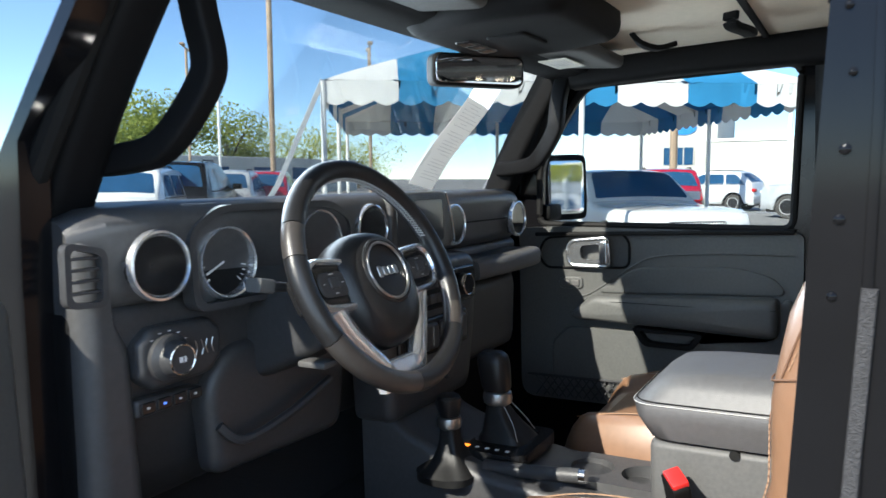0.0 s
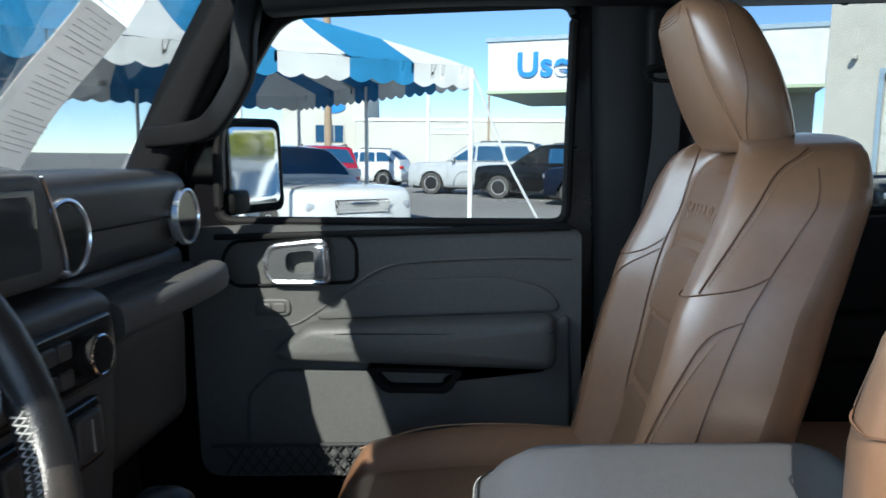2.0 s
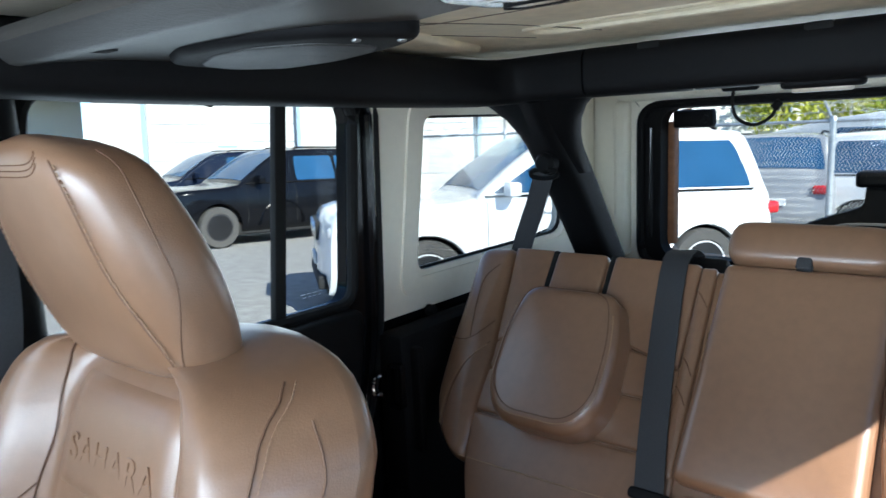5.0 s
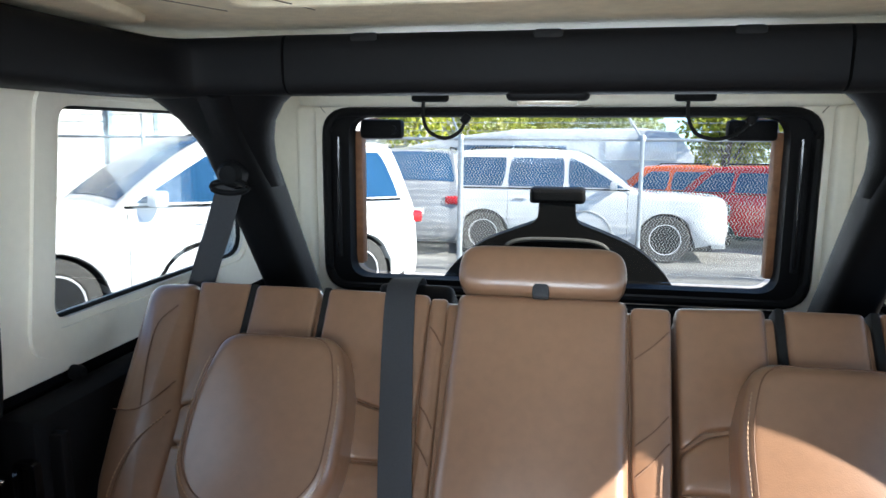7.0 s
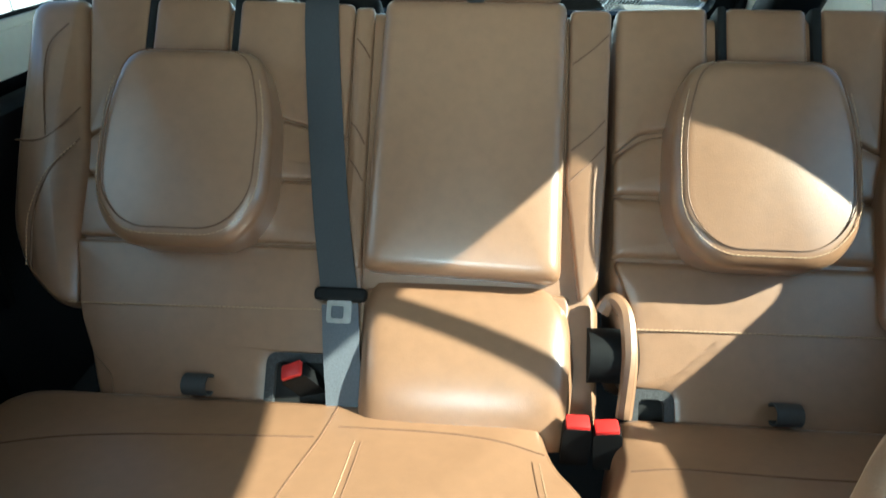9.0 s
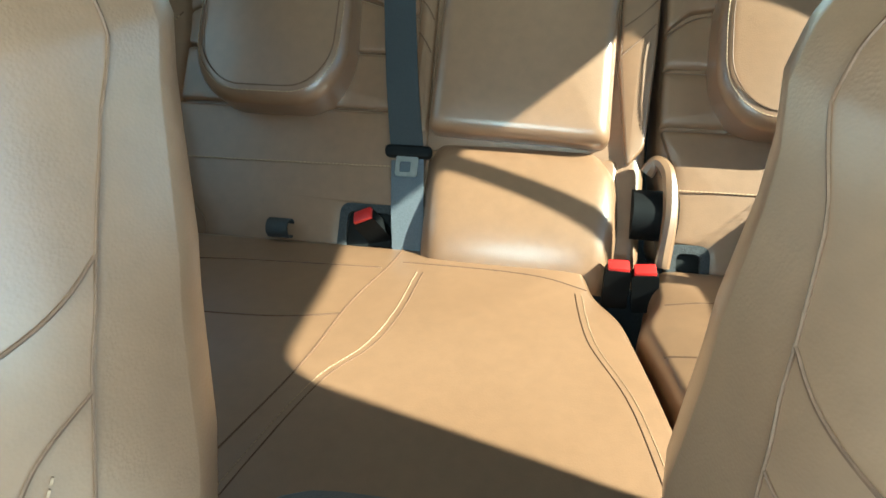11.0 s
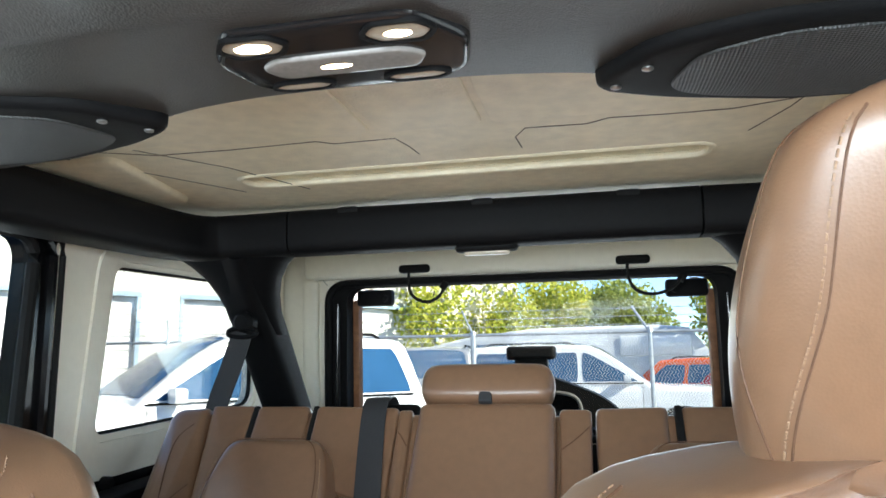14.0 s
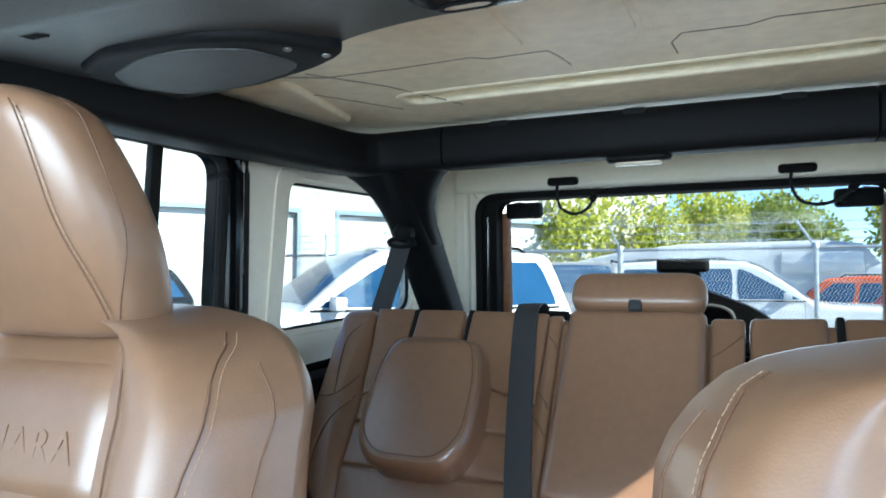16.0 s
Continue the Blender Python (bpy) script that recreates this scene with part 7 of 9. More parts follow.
for s in (-1, 1):
    vz = thing("sun_visor", (s * 0.36, 1.27, 1.755), "dark grey sun visor folded up, with a printed label" if s > 0 else "dark grey sun visor folded up", "sun visor", group="sun visors")
    bm = B()
    pad(bm, rrect(-0.155, 0.155, -0.075, 0.075, 0.03), Matrix.Translation((s * 0.37, 1.255, 1.785)) @ Matrix.Rotation(math.pi + 0.12, 4, "X"), 0.026, 0.012)
    part("panel", bm, M_headliner, vz)
    if s > 0:
        bm = B()
        box(bm, 0.285, 0.415, 1.250, 1.318, 1.7515, 1.7535)
        part("label", bm, M_label, vz, "small beige warning label")
        bm = B()
        for k in range(5):
            box(bm, 0.30, 0.385 - 0.01 * (k % 2), 1.263 + 0.010 * k, 1.266 + 0.010 * k, 1.7505, 1.7514)
        part("print", bm, M_ink, vz)
    lh = thing("roof_latch", (s * 0.40, 1.10, 1.76), "black roof panel latch handle", "latch", group="roof latches")
    bm = B()
    sweep(bm, spline([(s * 0.36, 1.12, 1.80), (s * 0.365, 1.10, 1.775), (s * 0.39, 1.07, 1.765), (s * 0.42, 1.04, 1.775)], 5), rrect(-0.012, 0.012, -0.006, 0.006, 0.004, 2))
    part("handle", bm, M_black, lh)
    bm = B()
    sweep(bm, spline([(s * 0.30, 0.90, 1.80), (s * 0.30, 0.90, 1.775), (s * 0.36, 0.88, 1.77), (s * 0.42, 0.88, 1.775)], 5), rrect(-0.015, 0.015, -0.008, 0.008, 0.005, 2))
    part("rear_handle", bm, M_black, lh)
rv = thing("rear_view_mirror", (0.05, 1.40, 1.68), "black rear-view mirror on a stem below the header", "mirror")
mr = axes((0.094, 1.372, 1.716), (0.80, -0.60, -0.02), (-0.015, -0.055, 1.0))
bm = B()
pad(bm, rrect(-0.108, 0.108, -0.034, 0.034, 0.020, 5), mr @ Matrix.Translation((0, 0, -0.034)), 0.036, 0.008)
hs = part("housing", bm, M_black, rv)
bm = B()
pad(bm, rrect(-0.101, 0.101, -0.028, 0.028, 0.016, 5), mr @ Matrix.Translation((0, 0, 0.001)), 0.003, 0.001)
part("mirror_glass", bm, M_mirror, hs)
bm = B()
tube(bm, spline([(0.09, 1.39, 1.735), (0.085, 1.40, 1.765), (0.08, 1.415, 1.80)], 4), 0.016, 12)
part("stem", bm, M_black, rv)
pp = thing("price_sheet", (0.36, 1.55, 1.47), "white printed sheet hanging inside the windscreen", "paper")
mp = axes((0.30, 1.545, 1.615), (0.985, 0.0, -0.17), (0.17 * 0.9, -0.60, 0.80))
bm = B()
rings = [[mp @ Vector((a, b, 0.006 * math.sin(3 * b / 0.17) + e)) for a, e in ((-0.055, 0.0), (0.055, 0.0), (0.055, 0.0008), (-0.055, 0.0008))] for b in [-0.175 + 0.35 * i / 12 for i in range(13)]]
loft(bm, rings)
part("sheet", bm, M_paper, pp)
bm = B()
for k in range(34):
    b = 0.155 - 0.0091 * k
    w = 0.044 if k % 5 else 0.022
    if k % 9 != 8:
        box(bm, -w, w * (0.5 if k % 3 == 0 else 0.95), b - 0.0006, b + 0.0006, 0.0075, 0.0078, m=mp)
part("print", bm, M_ink, pp)


# ---- spare wheel and brake lamp behind the rear window, open driver's door ----
sw2 = thing("spare_wheel", (0, -1.38, 0.62), "spare wheel on the tailgate with a black lamp carrier", "spare wheel")
bm = B()
lathe(bm, [(0.20, -0.10), (0.34, -0.12), (0.385, -0.09), (0.395, 0.0), (0.385, 0.09), (0.34, 0.12), (0.20, 0.10)], axes((0, -1.36, 0.955), (1, 0, 0), (0, 0, 1), (0, 1, 0)), 48)
part("tyre", bm, M_rubber, sw2)
bm = B()
for k in range(60):
    a = 2 * math.pi * k / 60
    box(bm, 0.375, 0.402, -0.012, 0.012, -0.085, 0.085, 0.004, 1, axes((0, -1.36, 0.955), (1, 0, 0), (0, 0, 1), (0, 1, 0)) @ Matrix.Rotation(a, 4, "Z") @ Matrix.Rotation(0.25, 4, "X"))
tr = part("tread_blocks", bm, M_rubber, sw2)
tr["kind"] = "stuff"
bm = B()
arch = rounded([(-0.34, 1.20), (0.34, 1.20), (0.30, 1.27), (0.22, 1.345), (0.12, 1.385), (0.052, 1.410), (0.050, 1.462), (-0.050, 1.462), (-0.052, 1.410), (-0.12, 1.385), (-0.22, 1.345), (-0.30, 1.27)], [0.02, 0.02, 0.05, 0.08, 0.08, 0.02, 0.005, 0.005, 0.02, 0.08, 0.08, 0.05], 4)
plate(bm, arch, [], "y", -1.27, -1.20)
part("carrier", bm, M_black, sw2)
bm = B()
pad(bm, rrect(-0.076, 0.076, 1.460, 1.502, 0.012), axes((0, -1.27, 0), (1, 0, 0), (0, 0, 1), (0, 1, 0)) @ Matrix.Diagonal((1, 1, 1, 1)), 0.075, 0.012)
part("brake_lamp_housing", bm, M_black, sw2)
bm = B()
tube(bm, spline([(-0.155, -1.195, 1.20), (-0.150, -1.195, 1.30), (-0.12, -1.195, 1.352), (0.0, -1.195, 1.362), (0.12, -1.195, 1.352), (0.150, -1.195, 1.30), (0.155, -1.195, 1.20)], 6), 0.006, 8)
part("carrier_rib", bm, M_grey, sw2)
bm = B()
box(bm, -0.16, 0.16, -1.30, -1.046, 0.80, 1.10, 0.02, 2)
part("mount", bm, M_black, sw2)
od = thing("door_4", (-0.80, 1.64, 0.80), "open driver door swung out from the front pillar", "car door", kind="structure")
mo = Matrix.Translation((-0.80, 1.66, 0)) @ Matrix.Rotation(radians(-72), 4, "Z") @ Matrix.Translation((0, -1.60, 0))
bm = B()
plate(bm, DOOR_F, [WIN_F], "x", -0.02, 0.05, mo)
part("frame", bm, M_gloss, od, "gloss black painted door frame")
bm = B()
pad(bm, loop2([(0.795, 1.332), (0.800, 0.95), (0.86, 0.82), (1.585, 0.82), (1.575, 1.352), (1.45, 1.356)], [0.02, 0.08, 0.06, 0.05, 0.02, 0.02]), mo @ axes((0.05, 0, 0), (0, 1, 0), (0, 0, 1)), 0.035, 0.012)
part("panel", bm, M_doortrim, od)
bm = B()
plate(bm, WIN_F, [], "x", 0.005, 0.009, mo)
g = part("pane", bm, M_clear, od)
g.visible_shadow = False
# latch, bolts and striker on the driver's middle pillar
jb = thing("pillar_fittings", (-0.78, 0.66, 0.9), "bolts, striker and a grey rubber strip on the black door pillar", "fittings")
for y, z, r in ((0.677, 1.559, 0.0022), (0.675, 1.520, 0.0022), (0.679, 1.475, 0.003), (0.682, 1.433, 0.0028), (0.686, 1.386, 0.0025)):
    bm = B()
    lathe(bm, [(r * 1.2, 0), (r * 1.2, 0.001), (r * 0.8, 0.0015), (r * 0.8, 0.0024), (r * 0.4, 0.0028), (0, 0.0028)], axes((-0.7755, y, z), (0, -1, 0), (0, 0, 1), (-1, 0, 0)), 10)
    part("bolt", bm, M_gloss, jb)
bm = B()
sweep(bm, [(-0.779, 0.666, 1.392), (-0.779, 0.6765, 1.26), (-0.779, 0.696, 0.95)], rrect(-0.0045, 0.0045, -0.003, 0.003, 0.002, 2), up=(1, 0, 0))
part("rubber_strip", bm, M_felt, jb)
bm = B()
sweep(bm, [(-0.7765, 0.655, 1.77), (-0.7765, 0.662, 1.50), (-0.7765, 0.676, 1.20), (-0.7765, 0.70, 0.85)], rrect(-0.003, 0.003, -0.002, 0.002, 0.001, 2), up=(1, 0, 0))
part("pressed_edge", bm, M_gloss, jb)
bm = B()
box(bm, -0.784, -0.776, 0.672, 0.694, 1.10, 1.17, 0.003)
tube(bm, spline([(-0.784, 0.683, 1.115), (-0.806, 0.683, 1.120), (-0.806, 0.683, 1.150), (-0.784, 0.683, 1.155)], 4), 0.005, 8)
part("striker", bm, M_steel, jb)


# ---- outside: materials ----
M_asphalt = material("old_asphalt", (0.225, 0.22, 0.21), 0.9, var=0.2, scale=6, bump=0.6, bscale=60, distance=0.01, big=0.12, bigvar=0.22)
M_wallwhite = material("painted_block_wall", (0.52, 0.505, 0.46), 0.75, var=0.05, scale=3, bump=0.2, bscale=40, distance=0.004, big=0.3)
M_doorwhite = material("white_garage_panel", (0.60, 0.60, 0.575), 0.5, var=0.04, scale=2)
M_trimblue = material("grey_blue_trim", (0.28, 0.38, 0.47), 0.5, var=0.06)
M_fascia = material("white_sign_fascia", (0.66, 0.67, 0.67), 0.4, var=0.03, scale=2)
M_green = material("pale_green_soffit", (0.42, 0.50, 0.36), 0.7, var=0.05)
M_signblue = material("sign_blue", (0.02, 0.22, 0.62), 0.4, var=0.05)
M_canvasw = material("white_canvas", (0.82, 0.82, 0.80), 0.75, var=0.05, scale=4, bump=0.3, bscale=8, distance=0.02)
M_canvasb = material("blue_canvas", (0.035, 0.27, 0.52), 0.7, var=0.08, scale=4, bump=0.3, bscale=8, distance=0.02)
M_polewhite = material("white_metal_pole", (0.75, 0.75, 0.73), 0.4, var=0.06)
M_poletan = material("tan_lamp_post", (0.34, 0.25, 0.17), 0.6, var=0.15, scale=5)
M_galv = material("galvanised_steel", (0.42, 0.44, 0.45), 0.45, metal=0.7, var=0.15, scale=20)
# the reflected sky's blue is put into the base colour of the panes
M_carglass = material("sky_blue_glass", (0.020, 0.070, 0.150), 0.05, var=0.05, spec=0.3)
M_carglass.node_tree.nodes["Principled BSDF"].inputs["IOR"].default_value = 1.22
M_tyre = material("tyre_rubber", (0.060, 0.058, 0.055), 0.85, var=0.15, scale=30, bump=0.4, bscale=60)
M_rimsilver = material("silver_rim", (0.60, 0.61, 0.62), 0.35, metal=0.25, var=0.05)
M_rimdark = material("dark_rim_spokes", (0.06, 0.06, 0.062), 0.3, metal=0.3, var=0.05)
M_rimblack = material("black_rim", (0.010, 0.010, 0.011), 0.35, metal=0.1, var=0.05)
# specular tint carries the same sky blue
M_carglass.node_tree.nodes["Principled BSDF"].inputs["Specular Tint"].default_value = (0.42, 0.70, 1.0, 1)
M_lamp = material("clear_headlamp", (0.55, 0.57, 0.6), 0.12, metal=0.3, var=0.1, scale=30)
M_tail = material("red_tail_lamp", (0.45, 0.015, 0.02), 0.18, var=0.1)
M_amber = material("amber_lamp", (0.7, 0.18, 0.02), 0.25, var=0.1)
M_under = material("dark_underbody", (0.015, 0.015, 0.015), 0.9)
M_wire = material("weathered_wire", (0.38, 0.39, 0.39), 0.55, metal=0.3)
M_bark = material("tree_bark", (0.10, 0.075, 0.05), 0.9, var=0.3, scale=6, bump=0.8, bscale=20, distance=0.03)


def leaf_material(name, a, b):
    """Leaves that differ from clump to clump."""
    mt = bpy.data.materials.new(name)
    mt.use_nodes = True
    n, l = mt.node_tree.nodes, mt.node_tree.links
    p = n["Principled BSDF"]
    p.inputs["Roughness"].default_value = 0.65
    g, r = n.new("ShaderNodeNewGeometry"), n.new("ShaderNodeValToRGB")
    r.color_ramp.elements[0].color, r.color_ramp.elements[1].color = (*a, 1), (*b, 1)
    l.new(g.outputs["Random Per Island"], r.inputs[0])
    l.new(r.outputs[0], p.inputs["Base Color"])
    tl, mx = n.new("ShaderNodeBsdfTranslucent"), n.new("ShaderNodeMixShader")
    mx.inputs[0].default_value = 0.55
    l.new(r.outputs[0], tl.inputs[0])
    l.new(p.outputs[0], mx.inputs[1])
    l.new(tl.outputs[0], mx.inputs[2])
    l.new(mx.outputs[0], n["Material Output"].inputs[0])
    return mt


M_leafg = leaf_material("green_leaves", (0.16, 0.21, 0.05), (0.36, 0.40, 0.09))
M_leafy = leaf_material("yellowing_leaves", (0.26, 0.32, 0.05), (0.55, 0.54, 0.09))

for _mt, _c in ((M_canvasw, (0.86, 0.86, 0.83, 1)), (M_canvasb, (0.03, 0.20, 0.50, 1))):
    _n, _l = _mt.node_tree.nodes, _mt.node_tree.links
    _t, _m = _n.new("ShaderNodeBsdfTranslucent"), _n.new("ShaderNodeMixShader")
    _t.inputs[0].default_value, _m.inputs[0].default_value = _c, 0.22
    _l.new(_n["Principled BSDF"].outputs[0], _m.inputs[1])
    _l.new(_t.outputs[0], _m.inputs[2])
    _l.new(_m.outputs[0], _n["Material Output"].inputs[0])

# ---- the lot ----
bm = B()
xs = [-400, -120, -60] + [-40 + 6 * i for i in range(18)] + [90, 140, 400]
grid = [[bm.verts.new((x, y, 0)) for y in xs] for x in xs]
for i in range(len(xs) - 1):
    for j in range(len(xs) - 1):
        bm.faces.new((grid[i][j], grid[i + 1][j], grid[i + 1][j + 1], grid[i][j + 1]))
solid("ground", bm, M_asphalt, "pale weathered asphalt of the car lot", "ground", kind="structure", car=False, base=(0, 0, 0))


# ---- parked cars ----
def paint(name, color, rough=0.16):
    dark = max(color) < 0.05
    return material(name, color, rough, var=0.03, scale=6, coat=0.04 if dark else 0.4, spec=0.2 if dark else 0.5, bigvar=0.04)


PAINTS = {"white": paint("white_car_paint", (0.68, 0.69, 0.69)), "black": paint("black_car_paint", (0.004, 0.0045, 0.006)), "navy": paint("navy_car_paint", (0.006, 0.010, 0.022)),
          "silver": paint("silver_car_paint", (0.42, 0.44, 0.46), 0.3), "maroon": paint("maroon_car_paint", (0.34, 0.015, 0.04)), "red": paint("red_car_paint", (0.48, 0.015, 0.02)),
          "orange": paint("orange_car_paint", (0.62, 0.10, 0.02)), "grey": paint("grey_car_paint", (0.22, 0.23, 0.25), 0.3)}
SHAPES = {
    # length, width, hood height, belt, roof, wheel radius, axle front, axle rear, screen foot, roof front, roof rear, tail foot
    "suv": (4.85, 1.94, 1.06, 1.14, 1.76, 0.375, 1.46, -1.46, 1.02, 0.0, -1.80, -2.30),
    "wagon": (5.15, 1.98, 1.10, 1.18, 1.84, 0.390, 1.52, -1.54, 1.02, 0.03, -2.10, -2.48),
    "sedan": (5.04, 1.90, 0.95, 1.02, 1.50, 0.345, 1.52, -1.53, 0.75, 0.02, -1.15, -1.80),
    "small": (4.30, 1.80, 0.98, 1.06, 1.60, 0.335, 1.28, -1.28, 0.95, 0.12, -1.45, -2.05),
}


def arc_cut(cy, r, n=9):
    return [(cy + r * math.cos(math.pi * (1 - i / (n - 1))), 0.36 + r * math.sin(math.pi * (1 - i / (n - 1)))) for i in range(n)]


def vehicle(x, y, heading, shape, color, label, rim="silver", bars=True, cladding=False, group="parked cars"):
    L, Wd, zh, zb, zr, wr, af, ar, sf, rf, rr, tf = SHAPES[shape]
    h, hw = L / 2, Wd / 2
    p = PAINTS[color]
    car = thing("parked_car", (x, y, 0), label, "car", group=group, car=False)
    at = Matrix.Translation((x, y, 0)) @ Matrix.Rotation(math.atan2(-heading[0], heading[1]), 4, "Z")
    ra = wr + 0.07
    sedan = shape == "sedan"
    # the outline over bonnet, screen, roof and tail, and the skin that hangs from it
    prof = [(h - 0.03, 0.30), (h, 0.46), (h - 0.01, zh - 0.26), (h - 0.06, zh - 0.10), (h - 0.17, zh - 0.03), (h - 0.45, zh + 0.005), (sf + 0.30, zb - 0.045), (sf + 0.02, zb - 0.005), (sf - 0.05, zb + 0.03)]
    prof += [(sf + (rf - sf) * q, zb + (zr - zb) * v) for q, v in ((0.35, 0.41), (0.70, 0.78), (0.90, 0.93))] + [(rf - 0.12, zr), (0.5 * (rf + rr), zr + 0.025), (rr + 0.12, zr - 0.01)]
    if sedan:
        prof += [(rr, zr - 0.04), (0.5 * (rr + tf), 0.5 * (zr + zb) + 0.03), (tf, zb + 0.03), (tf - 0.10, zb + 0.015), (-h + 0.16, zb), (-h + 0.03, zb - 0.06), (-h, 0.70), (-h + 0.02, 0.44), (-h + 0.07, 0.30)]
    else:
        prof += [(rr - 0.02, zr - 0.04), (rr - 0.10, zr - 0.12), (-h + 0.16, zb + 0.10), (-h + 0.09, zb - 0.02), (-h + 0.06, zb - 0.16), (-h + 0.01, 0.72), (-h, 0.52), (-h + 0.06, 0.30)]
    line = [(q.y, q.z) for q in spline([(0, u, v) for u, v in prof], 6)]
    fine_line = [line[0]]
    for u, v in line[1:]:
        u0, v0 = fine_line[-1]
        n = max(1, int(math.hypot(u - u0, v - v0) / 0.07))
        fine_line += [(u0 + (u - u0) * i / n, v0 + (v - v0) * i / n) for i in range(1, n + 1)]

    def wide(u, z):
        """Half the width at a place along the car and a height."""
        e = max(0.0, (abs(u) - h + 0.75) / 0.75)
        k = 1 - 0.13 * e ** 2.6
        k *= 1 - 0.10 * max(0.0, (0.55 - z) / 0.3) ** 2
        k *= 1 - 0.055 * max(0.0, min(1.0, (z - 0.72) / (zb - 0.72))) ** 2
        if z > zb:
            k -= 0.185 * (z - zb) / (zr - zb) + 0.01
        return hw * k

    def foot(u):
        z = 0.25
        for q in (af, ar):
            if abs(u - q) < ra:
                z = max(z, 0.36 + (ra * ra - (u - q) ** 2) ** 0.5)
        return z

    def back_off(u, x):
        e = max(0.0, (abs(u) - h + 0.5) / 0.5)
        return u - math.copysign(0.16 * e * (abs(x) / hw) ** 2.5, u)

    def section(u, top):
        lo = min(foot(u), top - 0.03)
        r = min(0.09, 0.4 * (top - lo))
        out = [(wide(u, lo) - 0.03, lo)]
        out += [(wide(u, lo + (top - r - lo) * i / 9), lo + 0.012 + (top - r - lo - 0.012) * i / 9) for i in range(10)]
        wt = wide(u, top - r)
        out += [(wt - r * (1 - math.cos(i * math.pi / 10)), top - r + r * math.sin(i * math.pi / 10)) for i in range(1, 6)]
        xe = wt - r
        out += [(xe * k, top + 0.03 * (1 - k * k)) for k in (0.75, 0.4)]
        return out

    rings = []
    for u, top in fine_line:
        half = section(u, top)
        rings.append([at @ Vector((-x, back_off(u, x), z)) for x, z in half] + [at @ Vector((x, back_off(u, x), z)) for x, z in half[::-1]])
    bm2 = B()
    loft(bm2, rings)
    part("body", bm2, p, car, sharp=0.85)

    def over(name, u0, u1, x0, x1, off=0.006):
        """A pane that lies on the bonnet-to-tail line between two places."""
        st = [q for q in fine_line if u1 <= q[0] <= u0 and q[1] > zb]
        bm3 = B()
        rows = []
        for i, (u, top) in enumerate(st):
            a_, b_ = st[max(0, i - 1)], st[min(len(st) - 1, i + 1)]
            d = Vector((b_[0] - a_[0], b_[1] - a_[1])).normalized()
            nrm = (d.y * -1.0, d.x) if d.x > 0 else (d.y, -d.x)
            k = i / max(1, len(st) - 1)
            inset = 0.03 if i in (0, len(st) - 1) else 0.0
            xw = x0 + (x1 - x0) * k - inset
            rows.append([bm3.verts.new(at @ Vector((xw * c, back_off(u, xw * c) + nrm[0] * off, top + 0.03 * (1 - (c * 0.93) ** 2) + nrm[1] * off))) for c in [-1 + 0.2 * j for j in range(11)]])
        for ra_, rb_ in zip(rows, rows[1:]):
            for j in range(10):
                bm3.faces.new((ra_[j], ra_[j + 1], rb_[j + 1], rb_[j]))
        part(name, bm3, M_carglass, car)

    over("windscreen", sf - 0.06, rf + 0.02, wide(sf - 0.2, zb) - 0.11, wide(rf, zr - 0.05) - 0.10)
    if sedan:
        over("rear_window", rr - 0.04, tf + 0.06, wide(rr, zr - 0.05) - 0.10, wide(tf, zb) - 0.15)
    else:
        over("rear_window", rr - 0.06, -h + 0.15, wide(rr, zr - 0.05) - 0.12, wide(rr, zb) - 0.14)
    lean = (rf - sf) / (zr - zb)
    tail = (tf + 0.22, rr + 0.16) if sedan else (-h + 0.42, rr + 0.14)
    for s in (-1, 1):
        for bf, br, tf_, tr in ((sf - 0.16, -0.09, rf - 0.06, -0.10), (-0.16, ar + 0.40, -0.17, ar + 0.45), (ar + 0.33, tail[0], ar + 0.38, tail[1])):
            if br - bf > -0.12 or tf_ - tr < 0.06:
                continue
            bm3 = B()
            z0, z1 = zb + 0.015, zr - 0.115
            rows = []
            for i in range(7):
                v = i / 6
                e = 0.03 if i in (0, 6) else 0.006 if i in (1, 5) else 0.0
                ua, ub = bf + (tf_ - bf) * v - e, br + (tr - br) * v + e
                row = []
                for j in range(7):
                    u = ua + (ub - ua) * j / 6
                    z = z0 + (z1 - z0) * (0.03 if i == 0 else 0.97 if i == 6 else v)
                    row.append(bm3.verts.new(at @ Vector((s * (wide(u, z) + 0.005), u, z + 0.012))))
                rows.append(row)
            for ra_, rb_ in zip(rows, rows[1:]):
                for j in range(6):
                    bm3.faces.new((ra_[j], ra_[j + 1], rb_[j + 1], rb_[j]))
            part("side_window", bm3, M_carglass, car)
        bm3 = B()
        sweep(bm3, [at @ Vector((s * (wide(u, zb) + 0.004), u, zb + 0.012)) for u in [sf - 0.10 + (tail[0] - sf + 0.10) * i / 12 for i in range(13)]], rrect(-0.006, 0.006, -0.011, 0.011, 0.004, 2))
        part("belt_moulding", bm3, M_black, car)
        for q in (af, ar):
            bm3 = B()
            pts = arc_cut(q, ra + 0.004, 15)
            for (ua, za), (ub, zb_) in zip(pts, pts[1:]):
                bm3.faces.new([bm3.verts.new(at @ Vector((s * x, u, z - 0.012))) for x, u, z in ((hw - 0.05, ua, za), (hw - 0.36, ua, za), (hw - 0.36, ub, zb_), (hw - 0.05, ub, zb_))])
            bm3.faces.new([bm3.verts.new(at @ Vector((s * (hw - 0.36), u, z))) for u, z in pts])
            part("wheel_liner", bm3, M_under, car)
